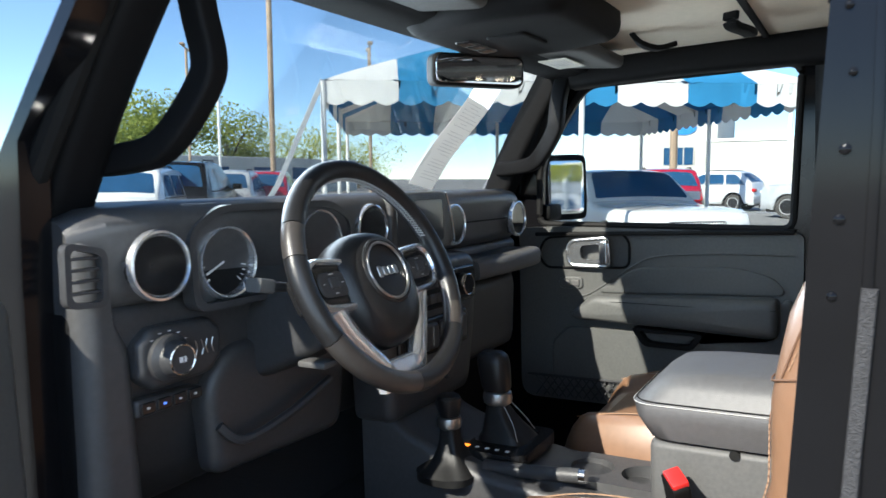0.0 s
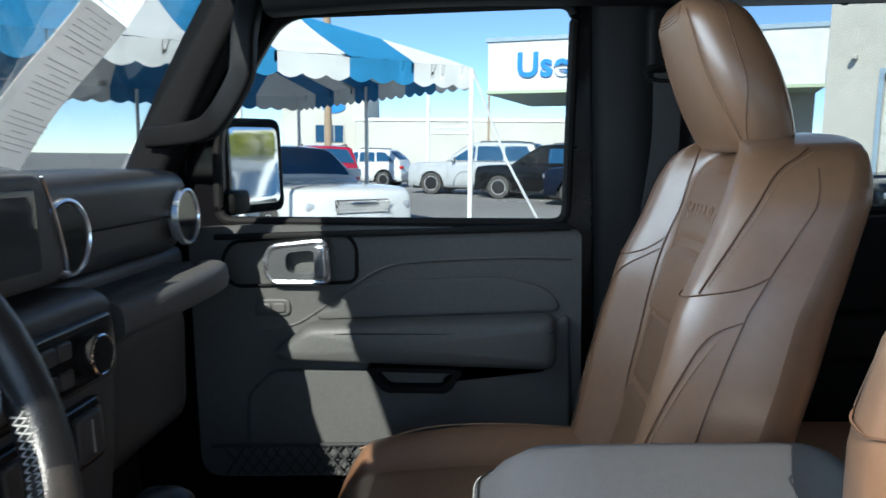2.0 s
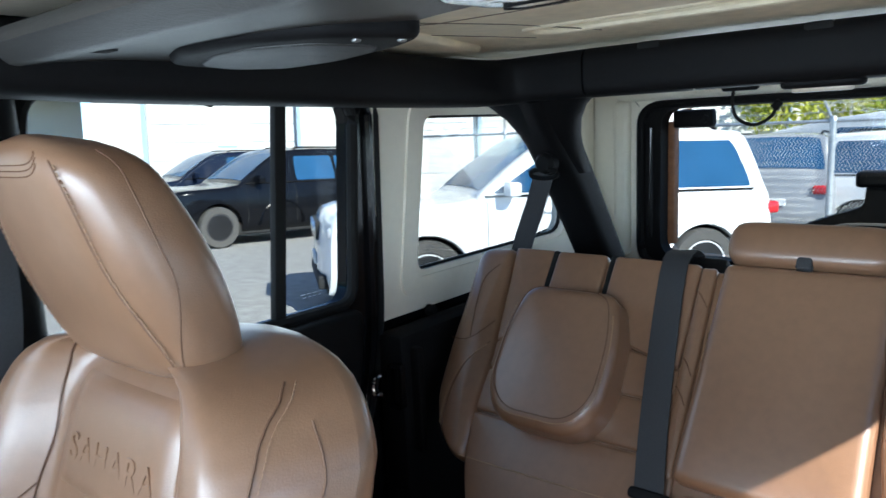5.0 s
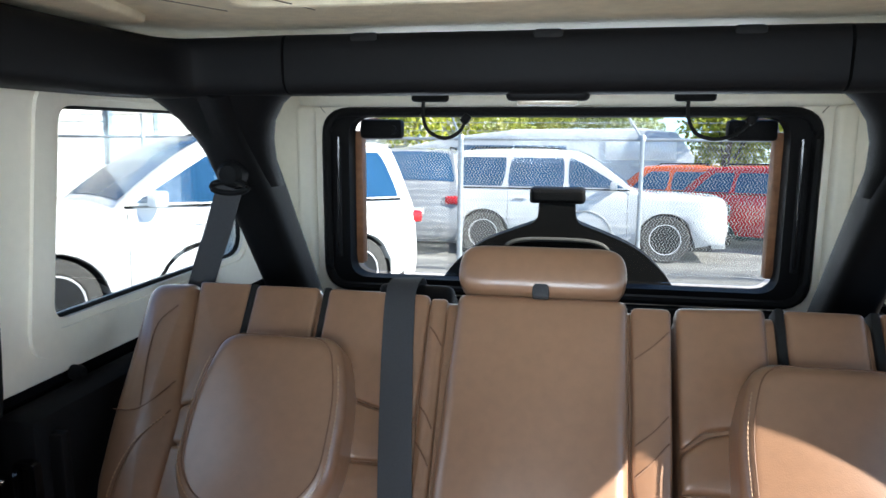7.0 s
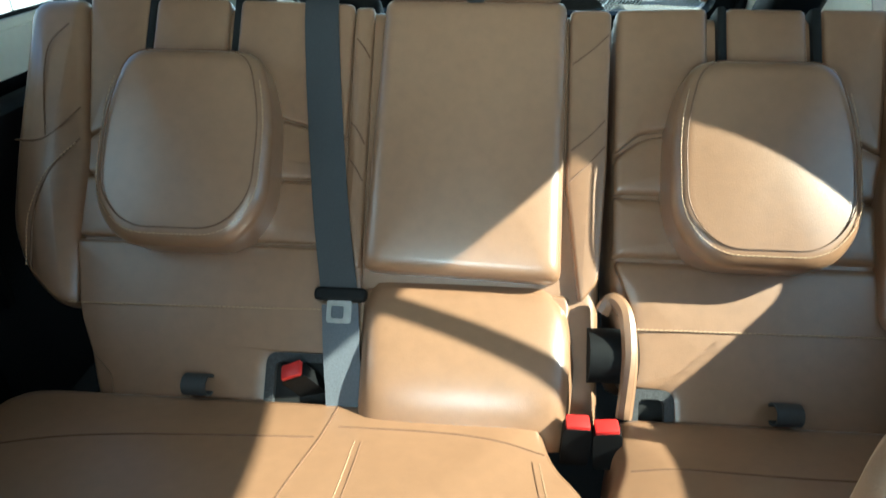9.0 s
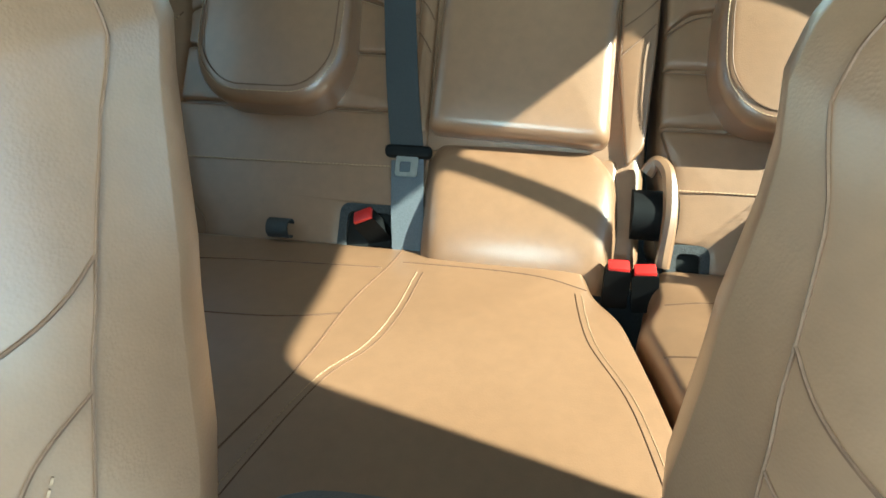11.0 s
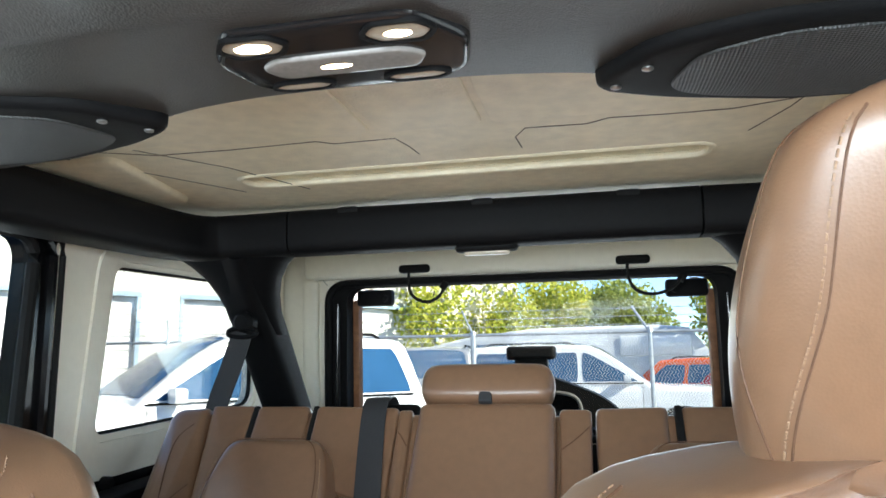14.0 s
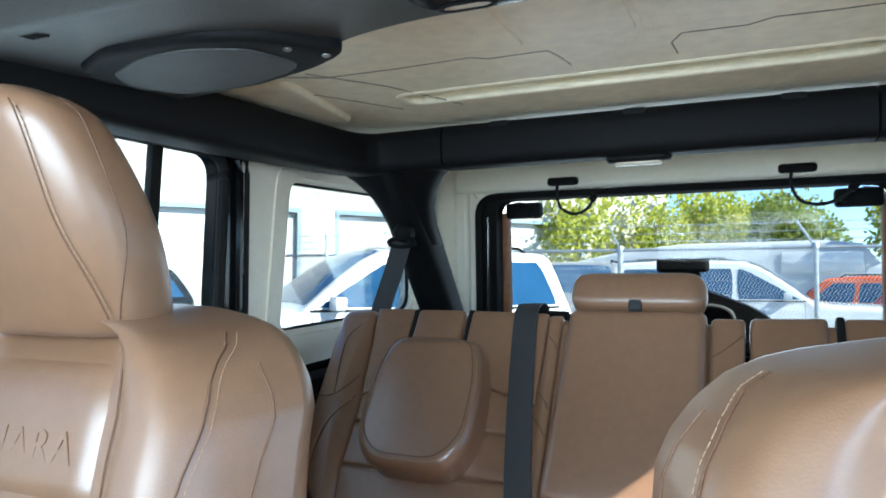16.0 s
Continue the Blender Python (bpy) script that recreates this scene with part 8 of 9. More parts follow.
        if bars and not sedan:
            bm2 = B()
            xr = wide(0.0, zr - 0.05) - 0.10
            tube(bm2, [at @ Vector((s * xr, q, zr + z)) for q, z in ((rf - 0.25, 0.01), (rf - 0.35, 0.055), (rr + 0.35, 0.05), (rr + 0.25, 0.0))], 0.018, 6)
            part("roof_rail", bm2, M_black, car)
        # mirror, headlamp, tail lamp, door seams, handle
        bm2 = B()
        pad(bm2, rrect(-0.11, 0.11, -0.07, 0.07, 0.03), at @ axes((s * (hw + 0.06), sf - 0.30, zb + 0.085), (1, 0, 0), (0, 0, 1)), 0.12, 0.03)
        part("mirror", bm2, p, car)
        bm2 = B()
        box(bm2, s * hw * 0.47, s * hw * 0.845, h - 0.34, h - 0.085, zh - 0.30, zh - 0.17, 0.045, 3, at)
        part("headlamp", bm2, M_lamp, car)
        bm2 = B()
        box(bm2, s * hw * 0.86, s * hw * 0.935, h - 0.44, h - 0.26, zh - 0.30, zh - 0.25, 0.01, 2, at)
        part("side_lamp", bm2, M_amber, car)
        bm2 = B()
        box(bm2, s * hw * 0.62, s * hw * 0.895, -h + 0.035, -h + 0.30, zb - 0.28, zb - 0.14, 0.04, 3, at)
        part("tail_lamp", bm2, M_tail, car)
        bm2 = B()
        for q in (sf - 0.12, -0.12, ar + 0.42):
            tube(bm2, [at @ Vector((s * (wide(q, z) - 0.002), q, z)) for z in [0.42 + (zb - 0.46) * i / 6 for i in range(7)]], 0.005, 4)
        part("door_gap", bm2, M_under, car)
        for q in (0.10, -0.98):
            bm2 = B()
            box(bm2, s * (wide(q, zb - 0.15) - 0.02), s * (wide(q, zb - 0.15) + 0.028), q, q + 0.20, zb - 0.17, zb - 0.135, 0.012, 2, at)
            part("door_handle", bm2, p, car)
        if cladding:
            bm2 = B()
            box(bm2, s * (hw - 0.03), s * (hw + 0.004), ar + ra, af - ra, 0.24, 0.40, 0.01, 2, at)
            part("sill_cladding", bm2, M_black, car)
        for q in (af, ar):
            bm2 = B()
            mw2 = at @ axes((s * (hw - 0.11), q, wr), (0, 1, 0), (0, 0, 1), (s, 0, 0)) if s > 0 else at @ axes((s * (hw - 0.11), q, wr), (0, -1, 0), (0, 0, 1), (s, 0, 0))
            lathe(bm2, [(wr * 0.66, -0.11), (wr * 0.95, -0.115), (wr, -0.08), (wr, 0.08), (wr * 0.95, 0.115), (wr * 0.70, 0.112), (wr * 0.66, 0.10), (wr * 0.655, -0.109)], mw2, 28)
            wh = part("wheel", bm2, M_tyre, car, "black tyre on a %s rim" % rim)
            bm2 = B()
            lathe(bm2, [(wr * 0.67, 0.10), (wr * 0.63, 0.105), (wr * 0.60, 0.06), (wr * 0.20, 0.045), (wr * 0.16, 0.075), (0.0, 0.08)], mw2, 28)
            part("rim_dish", bm2, M_rimblack, wh)
            bm2 = B()
            for k, q in itertools.product(range(5), (-0.20, 0.20)):
                box(bm2, 0.04, wr * 0.64, -0.016, 0.016, 0.07, 0.098, 0.005, 1, mw2 @ Matrix.Rotation(2 * math.pi * k / 5 + q, 4, "Z"))
            lathe(bm2, [(wr * 0.66, 0.085), (wr * 0.66, 0.108), (wr * 0.62, 0.108), (wr * 0.61, 0.085)], mw2, 28)
            part("spokes", bm2, M_rimsilver if rim == "silver" else M_rimdark, wh)
            bm2 = B()
            tube(bm2, [at @ Vector((s * (hw - 0.025), a, b)) for a, b in arc_cut(q, ra + 0.012, 15)], 0.032, 8)
            part("arch_lip", bm2, M_black if cladding else p, car)
    # nose and tail
    bm2 = B()
    box(bm2, -hw * 0.43, hw * 0.43, h - 0.10, h + 0.006, zh - 0.33, zh - 0.14, 0.02, 2, at)
    gr = part("grille", bm2, M_under, car)
    for k in range(0 if shape == "sedan" else 7):
        bm2 = B()
        q = hw * 0.43 * (-6 + 2 * k) / 7
        box(bm2, q - 0.035, q + 0.035, h - 0.02, h + 0.016, zh - 0.325, zh - 0.145, 0.008, 1, at)
        part("grille_bar", bm2, M_chrome if shape != "sedan" else M_rimblack, gr)
    if shape == "sedan":
        bm2 = B()
        for k in range(-9, 10):
            for d in (-1, 1):
                sweep(bm2, [at @ Vector((0.042 * k - d * 0.045, h + 0.009, zh - 0.32)), at @ Vector((0.042 * k + d * 0.045, h + 0.009, zh - 0.15))], rrect(-0.006, 0.006, -0.004, 0.004, 0.001, 1), up=at.to_3x3() @ Vector((0, 1, 0)))
        part("grille_mesh", bm2, M_rimsilver, gr)
        bm2 = B()
        pad(bm2, circle2(0, zh - 0.19, 0.22, 24, 0.022), at @ axes((0, h + 0.008, 0), (1, 0, 0), (0, 0, 1), (0, 1, 0)), 0.02, 0.008)
        part("wing_badge", bm2, M_chrome, gr)
    bm2 = B()
    box(bm2, -hw * 0.72, hw * 0.72, h - 0.12, h + 0.012, 0.30, 0.44, 0.03, 2, at)
    part("lower_intake", bm2, M_under, car)
    for e in (1, -1):
        bm2 = B()
        box(bm2, -0.26, 0.26, e * h - 0.012 * (e < 0) - 0.004, e * h + 0.018, 0.50 if e > 0 else 0.72, 0.61 if e > 0 else 0.83, 0.006, 1, at)
        part("number_plate", bm2, M_fascia, car)
    bm2 = B()
    box(bm2, -hw * 0.9, hw * 0.9, -h + 0.3, h - 0.3, 0.20, 0.42, 0.03, 1, at)
    part("underbody", bm2, M_under, car)
    return car


vehicle(11.5, -7.95, (0.18, 0.98), "suv", "black", "shiny black off-road car beside the garage", "black")
vehicle(15.6, -9.3, (0.25, 0.97), "suv", "navy", "navy blue off-road car parked by the garage wall", "black")
vehicle(4.0, -6.05, (0.62, 0.785), "wagon", "white", "large white off-road car on the sunny lot", "silver", cladding=True)
vehicle(10.7, 4.2, (-0.78, -0.63), "sedan", "white", "white saloon with a dark mesh grille under the tent", "silver")
vehicle(19.3, 5.6, (0.95, 0.30), "small", "maroon", "maroon car seen from behind near the tent", "silver")
vehicle(30.5, 6.3, (0.2, 0.98), "small", "white", "white hatchback car far across the lot", "silver")
vehicle(25.2, 1.1, (0.30, 0.95), "wagon", "silver", "silver off-road car in the far row", "silver")
vehicle(23.0, -1.2, (0.30, 0.95), "suv", "black", "black off-road car in the far row", "silver")
vehicle(19.8, -3.2, (0.30, 0.95), "suv", "navy", "dark blue off-road car in the far row", "silver")
vehicle(-0.1, -12.3, (-1.0, 0.06), "wagon", "white", "white off-road car behind the chain-link fence", "silver")
vehicle(3.0, -13.6, (0.1, -1.0), "wagon", "grey", "grey car behind the chain-link fence", "silver")
vehicle(-3.1, -15.4, (-0.9, 0.2), "small", "orange", "orange car behind the chain-link fence", "silver")
vehicle(-4.3, -13.9, (-0.8, 0.55), "small", "red", "red car behind the chain-link fence", "silver")
vehicle(7.9, 13.2, (0.75, 0.6), "small", "white", "white car in the row ahead", "silver")
vehicle(9.9, 14.3, (0.75, 0.6), "suv", "black", "black car in the row ahead", "black")
vehicle(12.8, 16.0, (0.75, 0.6), "small", "silver", "silver car in the row ahead", "silver")
vehicle(15.2, 17.0, (0.75, 0.6), "small", "maroon", "dark red car in the row ahead", "silver")

# ---- striped tent ----
TA, TB = Vector((9.20, 1.20, 0)), Vector((5.45, 6.40, 0))
TD = (TB - TA).normalized()
TN = Vector((TD.y, -TD.x, 0))
TL = (TB - TA).length
corners = [TA, TB, TB + TN * TL, TA + TN * TL]
peak = sum(corners, Vector()) / 4 + Vector((0, 0, 4.15))
EAVE = 2.60
tent = thing("party_tent", tuple(peak.xy) + (0,), "blue and white striped party tent on white poles", "tent", car=False)
for side in range(4):
    a, b = corners[side], corners[(side + 1) % 4]
    n = 7
    for k in range(n):
        s0, s1 = k / n, (k + 1) / n
        bm = B()
        cols = []
        for j in range(7):
            s = s0 + (s1 - s0) * j / 6
            f = 1 - abs(2 * s - 1)
            base = a.lerp(b, s) + Vector((0, 0, EAVE))
            mid = (a + b) / 2 + Vector((0, 0, EAVE))
            up = peak - mid
            cols.append([base + up * (f * i / 8) + Vector((0, 0, -0.16 * math.sin(math.pi * i / 8 * f) * f)) for i in range(9)])
        vv = [[bm.verts.new(p) for p in c] for c in cols]
        for j in range(6):
            for i in range(8):
                q = [vv[j][i], vv[j + 1][i], vv[j + 1][i + 1], vv[j][i + 1]]
                if (q[0].co - q[3].co).length + (q[1].co - q[2].co).length > 1e-4:
                    try:
                        bm.faces.new(q)
                    except ValueError:
                        pass
        # scalloped valance
        va = [bm.verts.new(a.lerp(b, s0 + (s1 - s0) * j / 12) + Vector((0, 0, EAVE))) for j in range(13)]
        vb = [bm.verts.new(a.lerp(b, s0 + (s1 - s0) * j / 12) + Vector((0, 0, EAVE - 0.24 - 0.06 * abs(math.sin(math.pi * j / 4))))) for j in range(13)]
        for j in range(12):
            bm.faces.new((va[j], va[j + 1], vb[j + 1], vb[j]))
        bmesh.ops.remove_doubles(bm, verts=bm.verts, dist=0.0005)
        bmesh.ops.solidify(bm, geom=bm.faces[:], thickness=0.006)
        part("canopy_panel", bm, M_canvasw if k % 2 == 0 else M_canvasb, tent)
for c in corners + [(corners[i] + corners[(i + 1) % 4]) / 2 for i in range(4)]:
    bm = B()
    tube(bm, [c, c + Vector((0, 0, EAVE - 0.02))], 0.035, 10)
    part("pole", bm, M_polewhite, tent)
for c, e in ((TA, TA + (TA - peak).xy.to_3d().normalized() * 1.0), (TB, TB + (TB - peak).xy.to_3d().normalized() * 1.4)):
    e = Vector((8.60, 0.22, 0)) if c is TA else e
    bm = B()
    strap(bm, [c + Vector((0, 0, EAVE)), c.lerp(e, 0.5) + Vector((0, 0, EAVE * 0.52)), e + Vector((0, 0, 0.45))], 0.03, 0.003, (0.5, 0.8, 0.1))
    part("guy_strap", bm, M_canvasw, tent)
    bm = B()
    tube(bm, [e + Vector((0, 0, 0.5)), e - Vector((0, 0, 0.05))], 0.018, 8)
    part("stake", bm, M_orange, tent, "rusty stake")
    bm = B()
    box(bm, -0.04, 0.04, -0.03, 0.03, 0.42, 0.60, 0.01, 2, Matrix.Translation(e))
    part("ratchet", bm, M_galv, tent)

# ---- garage and showroom ----
gd = Vector((-0.63, -0.777, 0))
gn = Vector((-0.777, 0.63, 0))
g0 = Vector((19.3, -8.2, 0))
garage = thing("garage_building", tuple(g0), "white garage building with sectional doors", "building", car=False)
gm = axes(g0, gd, (0, 0, 1), gn)
holes = [[(1.35 + 5.4 * k, 0.02), (5.45 + 5.4 * k, 0.02), (5.45 + 5.4 * k, 3.62), (1.35 + 5.4 * k, 3.62)] for k in range(4)]
bm = B()
plate(bm, [(0, 0), (26, 0), (26, 6.6), (0, 6.6)], holes, "z", -0.3, 0.0, gm)
plate(bm, [(0, 0), (26, 0), (26, 6.6), (0, 6.6)], [], "z", -8.0, -7.8, gm)
box(bm, 0, 0.3, 0, 6.6, -8.0, -0.3, 0, 1, gm)
box(bm, 25.7, 26, 0, 6.6, -8.0, -0.3, 0, 1, gm)
box(bm, 0, 26, 6.3, 6.6, -7.8, -0.3, 0, 1, gm)
part("wall", bm, M_wallwhite, garage)
bm = B()
box(bm, -0.1, 26.1, 6.55, 6.75, -8.1, 0.12, 0.02, 1, gm)
part("roof_edge", bm, M_trimblue, garage)
for k in range(4):
    bm = B()
    plate(bm, [(1.25 + 5.4 * k, 0), (5.55 + 5.4 * k, 0), (5.55 + 5.4 * k, 3.74), (1.25 + 5.4 * k, 3.74)], [[(1.36 + 5.4 * k, 0.03), (5.44 + 5.4 * k, 0.03), (5.44 + 5.4 * k, 3.60), (1.36 + 5.4 * k, 3.60)]], "z", -0.05, 0.03, gm)
    fr = part("door_frame", bm, M_trimblue, garage)
    bm = B()
    box(bm, 1.36 + 5.4 * k, 5.44 + 5.4 * k, 0.03, 3.60, -0.26, -0.20, 0, 1, gm)
    gdoor = part("garage_door", bm, M_doorwhite, garage, "white sectional garage door")
    for j in range(7):
        bm = B()
        pad(bm, rrect(1.38 + 5.4 * k, 5.42 + 5.4 * k, 0.04 + 0.51 * j, 0.535 + 0.51 * j, 0.01), gm @ Matrix.Translation((0, 0, -0.20)), 0.025, 0.012)
        part("panel", bm, M_doorwhite, gdoor)
    bm = B()
    box(bm, 3.2 + 5.4 * k, 3.75 + 5.4 * k, 1.92, 1.98, -0.18, -0.165, 0, 1, gm)
    part("handle", bm, M_trimblue, gdoor)
cam_box = thing("wall_camera", tuple(gm @ Vector((0.7, 4.0, 0))), "small white camera on the garage wall", "camera", car=False)
bm = B()
box(bm, 0.62, 0.74, 4.0, 4.12, 0.0, 0.30, 0.02, 2, gm)
part("housing", bm, M_wallwhite, cam_box)
shed_d = (g0 - Vector((22.2, 0.9, 0))).normalized()
sm = axes(Vector((22.2, 0.9, 0)), shed_d, (0, 0, 1), Vector((shed_d.y, -shed_d.x, 0)))
if (sm.to_3x3() @ Vector((0, 0, 1))).x > 0:
    sm = axes(Vector((22.2, 0.9, 0)), shed_d, (0, 0, 1), -Vector((shed_d.y, -shed_d.x, 0)))
SL = (g0 - Vector((22.2, 0.9, 0))).length
shop = thing("showroom", (22.2, 0.9, 0), "used car showroom with a white sign fascia and glass front", "building", car=False)
bm = B()
box(bm, 0, SL, 3.42, 4.95, -1.2, 0, 0.02, 1, sm)
box(bm, 2.6, SL, 0, 3.4, -8.0, -7.7, 0, 1, sm)
part("sign_fascia", bm, M_fascia, shop, "white sign fascia")
bm = B()
box(bm, -0.06, SL, 4.93, 5.05, -1.3, 0.06, 0, 1, sm)
part("fascia_cap", bm, M_trimblue, shop)
bm = B()
box(bm, -0.06, SL, 3.34, 3.43, -6.0, 0.04, 0, 1, sm)
part("soffit", bm, M_green, shop, "pale green soffit")
bm = B()
plate(bm, [(2.6, 0), (SL, 0), (SL, 3.34), (2.6, 3.34)], [[(2.85 + 1.25 * k, 0.45), (3.95 + 1.25 * k, 0.45), (3.95 + 1.25 * k, 3.0), (2.85 + 1.25 * k, 3.0)] for k in range(4)], "z", -2.2, -2.0, sm)
part("front_wall", bm, M_wallwhite, shop)
for k in range(4):
    bm = B()
    box(bm, 2.85 + 1.25 * k, 3.95 + 1.25 * k, 0.45, 3.0, -2.12, -2.09, 0, 1, sm)
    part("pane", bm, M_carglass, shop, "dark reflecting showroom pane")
def flat_on(m, p):
    return m @ Matrix.Translation(p)
writing("Used", 1.02, 0.04, flat_on(sm, (2.05, 4.16, 0.03)), M_signblue, shop, "sign_lettering", "blue sign lettering", 1.06, 0.030)

# ---- far buildings ----
far = thing("dealership_building", (70, 14, 0), "white dealership tower with a blue oval sign", "building", car=False)
bm = B()
box(bm, 68, 78, 12.4, 20.5, 0, 8.2, 0.05, 1)
part("tower", bm, M_wallwhite, far)
bm = B()
lathe(bm, [(1.0, 0.0), (1.0, 0.10), (0.0, 0.12)], axes((67.99, 15.4, 5.9), (0, -1, 0), (0, 0, 1), (-1, 0, 0)) @ Matrix.Diagonal((1.15, 0.62, 1, 1)), 32)
part("oval_sign", bm, M_signblue, far, "plain blue oval sign")
bm = B()
box(bm, 67.9, 67.98, 14.4, 17.2, 2.5, 4.1, 0, 1)
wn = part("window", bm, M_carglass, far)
for k in range(4):
    bm = B()
    box(bm, 67.84, 67.92, 14.4 + 0.93 * k, 14.48 + 0.93 * k, 2.5, 4.1, 0, 1)
    part("glazing_bar", bm, M_wallwhite, wn)
low = thing("low_building", (64, 2, 0), "long low white service building with grey lettering", "building", car=False)
bm = B()
box(bm, 62, 76, -14, 12.3, 0, 4.3, 0.05, 1)
part("wall", bm, M_wallwhite, low)
bm = B()
box(bm, 61.9, 76.1, -14.1, 12.4, 4.3, 4.55, 0, 1)
part("roof_edge", bm, M_polewhite, low)
for k in range(7):
    bm = B()
    plate(bm, [(5.0 - 0.55 * k, 3.2), (5.38 - 0.55 * k, 3.2), (5.38 - 0.55 * k, 3.85), (5.0 - 0.55 * k, 3.85)], [[(5.1 - 0.55 * k, 3.36), (5.28 - 0.55 * k, 3.36), (5.28 - 0.55 * k, 3.7), (5.1 - 0.55 * k, 3.7)]], "x", 61.93, 61.99)
    part("letter_block", bm, M_ink, low)
lw = thing("long_building", (45, 52, 0), "long white building behind the row of cars", "building", car=False)
bm = B()
box(bm, 26, 60, 48, 60, 0, 3.3, 0.05, 1)
part("wall", bm, M_wallwhite, lw)
for k in range(6):
    bm = B()
    box(bm, 30 + 5 * k, 32 + 5 * k, 47.9, 48.02, 1.3, 2.4, 0, 1)
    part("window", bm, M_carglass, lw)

# ---- lamp posts ----
def post(x, y, hgt, r, mat, label, arm=0.0, turn=0.0):
    t = thing("lamp_post", (x, y, 0), label, "lamp post", group="lamp posts", car=False)
    bm2 = B()
    tube(bm2, [(x, y, 0), (x, y, hgt)], r, 10)
    part("shaft", bm2, mat, t)
    if arm:
        m = Matrix.Translation((x, y, hgt)) @ Matrix.Rotation(turn, 4, "Z")
        bm2 = B()
        box(bm2, -arm, arm, -0.05, 0.05, -0.06, 0.04, 0.01, 1, m)
        part("arm", bm2, mat, t)
        for s in (-1, 1):
            bm2 = B()
            box(bm2, s * arm - 0.35, s * arm + 0.35, -0.16, 0.16, 0.0, 0.14, 0.03, 1, m)
            part("lantern", bm2, mat, t)


post(19.1, 20.5, 12.0, 0.11, M_poletan, "tall tan wooden lamp post")
post(19.6, 24.0, 10.5, 0.06, M_polewhite, "tall slim white metal post")
post(38.3, 30.0, 10.2, 0.12, M_poletan, "tan post with a cross arm and two lanterns", 1.2, 0.7)
post(33.0, 42.0, 10.5, 0.10, M_poletan, "tan post with a cross arm and two lanterns", 1.2, 0.7)
post(23.5, 6.3, 10.5, 0.13, M_poletan, "tan wooden lamp post")
post(45.0, 4.5, 5.6, 0.12, M_polewhite, "white post with a flat sign arm", 1.3, 1.4)
post(48.0, 0.6, 8.5, 0.08, M_poletan, "slim tan wooden post")

# ---- chain-link fence behind the car ----
FY, FH = -9.6, 1.97
fence = thing("chain_link_fence", (0, FY, 0), "galvanised chain-link fence with outward arms and barbed wire", "fence", car=False)
for k in range(-3, 4):
    x = 1.62 + 2.6 * k
    bm = B()
    tube(bm, [(x, FY, 0), (x, FY, FH + 0.03)], 0.032 if k else 0.042, 10)
    ps = part("post", bm, M_galv, fence)
    bm = B()
    tube(bm, [(x, FY, FH), (x + 0.22, FY - 0.30, FH + 0.40)], 0.018, 6)
    part("arm", bm, M_galv, ps)
    bm = B()
    lathe(bm, [(0.048, 0.0), (0.048, 0.06), (0.030, 0.085), (0.0, 0.09)], Matrix.Translation((x, FY, FH - 0.02)), 12)
    part("post_cap", bm, M_galv, ps)
bm = B()
tube(bm, [(-6.5, FY, FH), (9.6, FY, FH)], 0.023, 8)
part("top_rail", bm, M_galv, fence)
for j in range(3):
    bm = B()
    ya, za = FY - 0.08 - 0.09 * j, FH + 0.12 + 0.125 * j
    tube(bm, [(-6.5, ya, za), (9.6, ya, za)], 0.004, 4)
    for i in range(100):
        x = -6.4 + 0.16 * i
        tube(bm, [(x - 0.012, ya, za - 0.022), (x + 0.012, ya, za + 0.022)], 0.003, 3)
    part("barbed_wire", bm, M_galv, fence)
bm = B()
step, n = 0.095, 40
x = -6.4
while x < 9.5:
    pts = [Vector((x + (step / 2 if i % 2 else 0.0), FY + (0.003 if i % 2 else -0.003), 0.05 + (FH - 0.06) * i / n)) for i in range(n + 1)]
    rings = [[bm.verts.new(p + Vector(o)) for o in ((-0.0042, 0, 0), (0.0042, 0, 0), (0, 0.004, 0))] for p in pts]
    for p, q in zip(rings, rings[1:]):
        for j in range(3):
            bm.faces.new((p[j], p[(j + 1) % 3], q[(j + 1) % 3], q[j]))
    x += step / 2
mesh_part = part("mesh", bm, M_wire, fence)
mesh_part["kind"] = "stuff"

# ---- camper behind the fence ----
cmp_ = thing("camper_trailer", (-0.5, -21.5, 0), "pale grey camper trailer with a sloping nose behind the fence", "trailer", car=False)
bm = B()
loft(bm, [[(x, -21.5 + b, z) for b, z in rounded([(-1.2, 0.5), (1.2, 0.5), (1.15, zt), (-1.15, zt)], 0.15, 3)] for x, zt in ((6.2, 1.75), (5.2, 2.05), (3.6, 2.40), (1.6, 2.62), (-2.0, 2.66), (-2.9, 2.55), (-3.4, 1.9))])
part("body", bm, PAINTS["silver"], cmp_)
bm = B()
box(bm, -2.9, -0.9, -20.36, -20.28, 1.75, 2.35, 0.05, 2)
part("stripe", bm, PAINTS["white"], cmp_)
bm = B()
box(bm, 0.2, 3.4, -20.36, -20.28, 1.80, 2.15, 0.05, 2)
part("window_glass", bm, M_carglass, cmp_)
for q in (0.2, 1.3):
    bm = B()
    lathe(bm, [(0.0, -0.1), (0.34, -0.1), (0.34, 0.1), (0.0, 0.1)], axes((q, -20.5, 0.34), (1, 0, 0), (0, 0, 1), (0, 1, 0)), 20)
    part("wheel", bm, M_tyre, cmp_)
bm = B()
box(bm, -1.0, -0.9, -20.4, -20.3, 0.0, 0.55, 0.01, 1)
part("leg", bm, M_galv, cmp_)


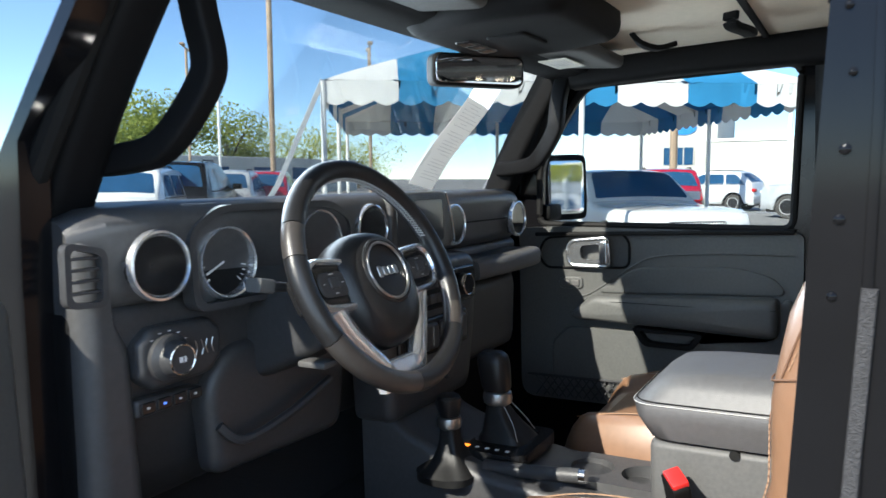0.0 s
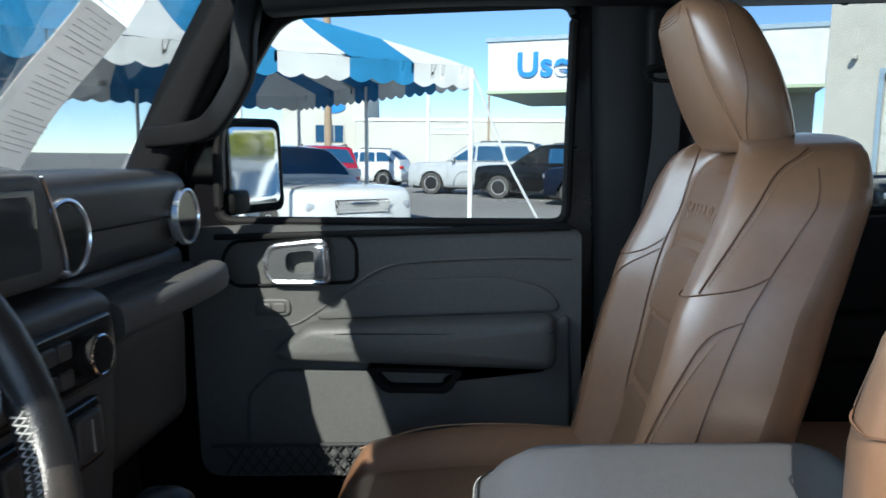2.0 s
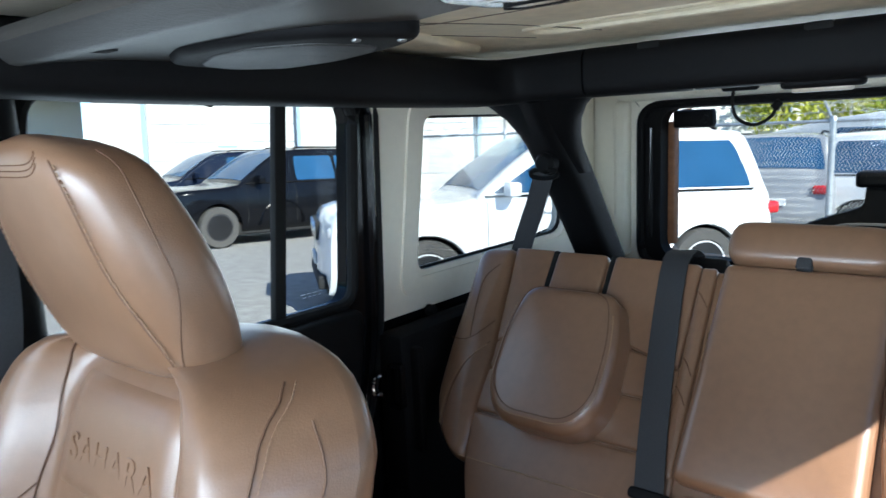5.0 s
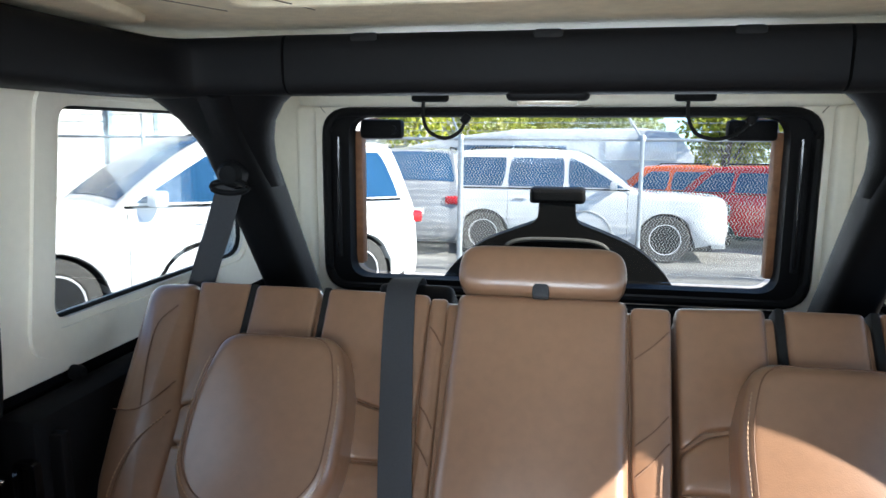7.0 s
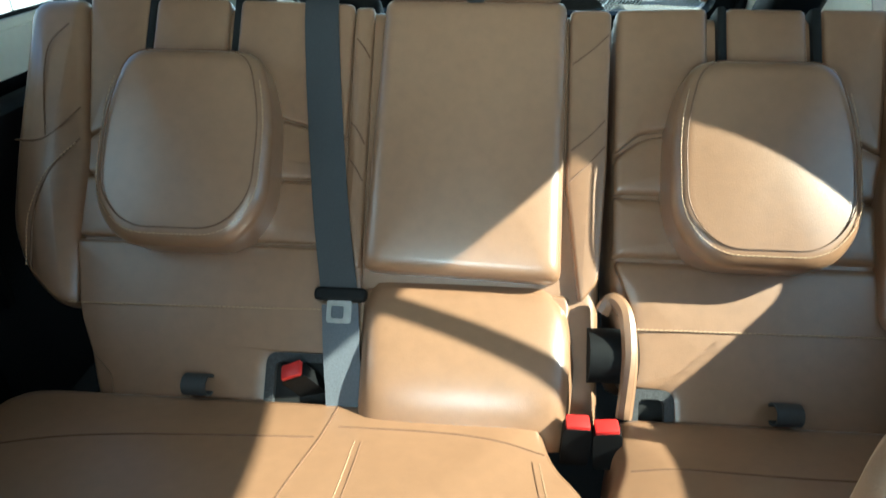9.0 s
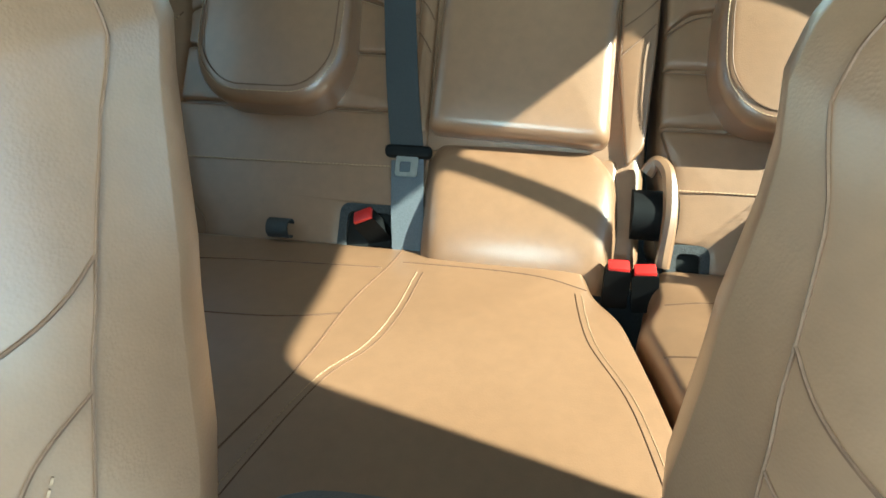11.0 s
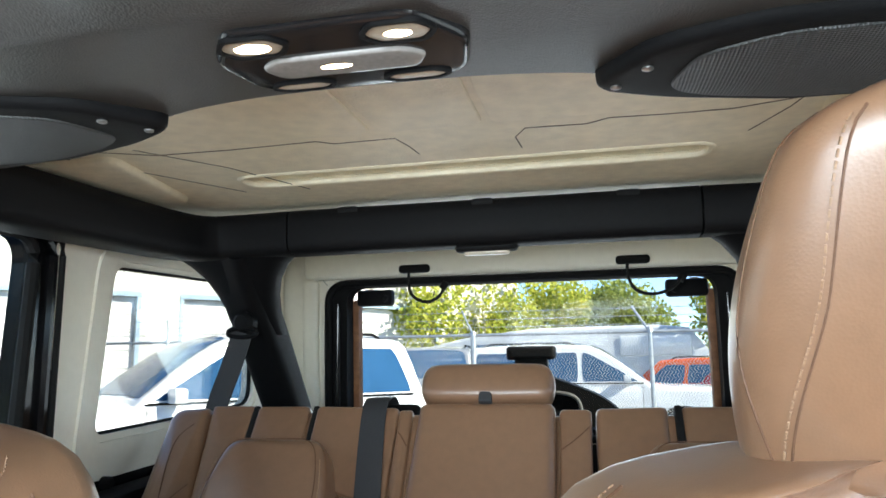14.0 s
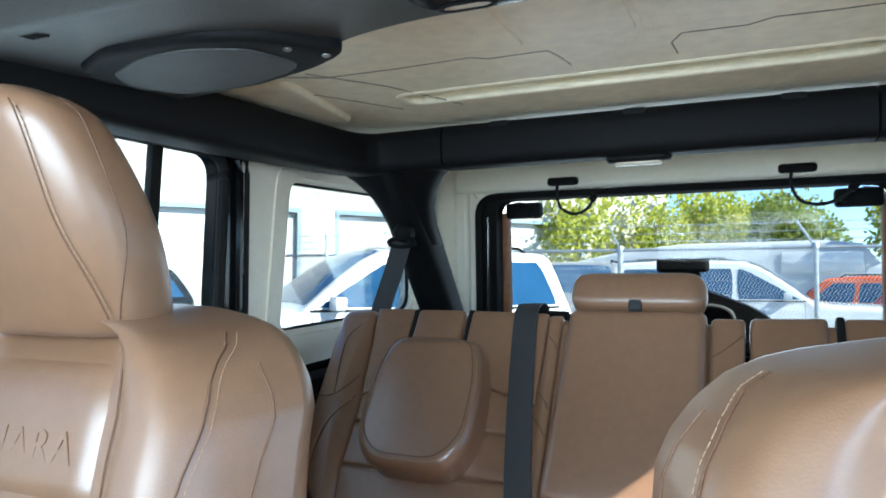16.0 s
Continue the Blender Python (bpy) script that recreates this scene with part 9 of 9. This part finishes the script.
# ---- trees ----
def tree(x, y, hgt, wid, mat, label, seed, leaves=1500):
    rnd = random.Random(seed)
    t = thing("tree", (x, y, 0), label, "tree", group="trees", car=False)
    bm2 = B()
    tube(bm2, spline([(x, y, 0), (x + 0.1, y, hgt * 0.25), (x - 0.05, y + 0.1, hgt * 0.55)], 4), 0.035 * hgt, 8, scale=[1 - 0.06 * i for i in range(9)])
    part("trunk", bm2, M_bark, t)
    clumps = []
    for k in range(11):
        a, rr_ = rnd.uniform(0, 6.28), wid * rnd.uniform(0.2, 0.85)
        c = Vector((x + rr_ * math.cos(a), y + rr_ * math.sin(a), hgt * rnd.uniform(0.38, 0.86)))
        clumps.append((c, wid * rnd.uniform(0.28, 0.48)))
        bm2 = B()
        tube(bm2, spline([(x, y, hgt * rnd.uniform(0.2, 0.4)), (x + 0.5 * (c.x - x), y + 0.5 * (c.y - y), c.z * 0.75), tuple(c)], 3), 0.012 * hgt, 6, scale=[1 - 0.13 * i for i in range(7)])
        part("limb", bm2, M_bark, t)
    clumps.append((Vector((x, y, hgt * 0.8)), wid * 0.5))
    V, F = [], []
    for _ in range(leaves):
        c, r = rnd.choice(clumps)
        d = Vector((rnd.gauss(0, 1), rnd.gauss(0, 1), rnd.gauss(0, 0.8))).normalized() * r * rnd.uniform(0.55, 1.08)
        o = c + d
        s = hgt * rnd.uniform(0.011, 0.027)
        u = Vector((rnd.gauss(0, 1), rnd.gauss(0, 1), rnd.gauss(0, 1))).normalized()
        v = u.orthogonal().normalized()
        i = len(V)
        V += [o - u * s, o + v * s * 0.6, o + u * s, o - v * s * 0.6 + u.cross(v) * s * 0.4]
        F += [(i, i + 1, i + 2), (i, i + 2, i + 3)]
    me = bpy.data.meshes.new("crown")
    me.from_pydata([v - Vector((x, y, 0)) for v in V], [], F)
    me.materials.append(mat)
    cr = new("crown", me)
    cr.parent = t
    return t


k = 0
for x, y, hgt, wid, mat, lb in ((41, 58, 9.0, 4.6, M_leafg, "broad green tree behind the lot"), (46, 60, 9.6, 5.0, M_leafg, "broad green tree behind the lot"), (53, 60, 9.2, 5.2, M_leafg, "broad green tree behind the lot"), (59, 62, 7.4, 5.0, M_leafy, "yellowing tree behind the lot"), (67, 62, 7.6, 5.5, M_leafy, "yellowing tree behind the lot"), (76, 60, 6.6, 5.0, M_leafy, "yellowing tree behind the lot"), (34, 56, 7.8, 4.4, M_leafg, "broad green tree behind the lot"),
                                (6.6, -26, 5.3, 3.0, M_leafy, "bright yellow-green tree behind the fence"), (3.0, -27, 5.2, 3.0, M_leafy, "bright yellow-green tree behind the fence"), (10.5, -29, 5.6, 3.2, M_leafg, "green tree behind the fence"), (-4.5, -21.5, 4.3, 2.4, M_leafy, "bright yellow-green tree behind the fence"), (-8.0, -22, 5.0, 3.0, M_leafy, "bright yellow-green tree behind the fence"), (-1.5, -31, 5.0, 3.2, M_leafg, "green tree behind the fence"), (-12, -24, 6.5, 3.6, M_leafg, "green tree behind the fence")):
    k += 1
    tree(x, y, hgt, wid, mat, lb, 100 + k, 8000 if y < 0 else 3500)
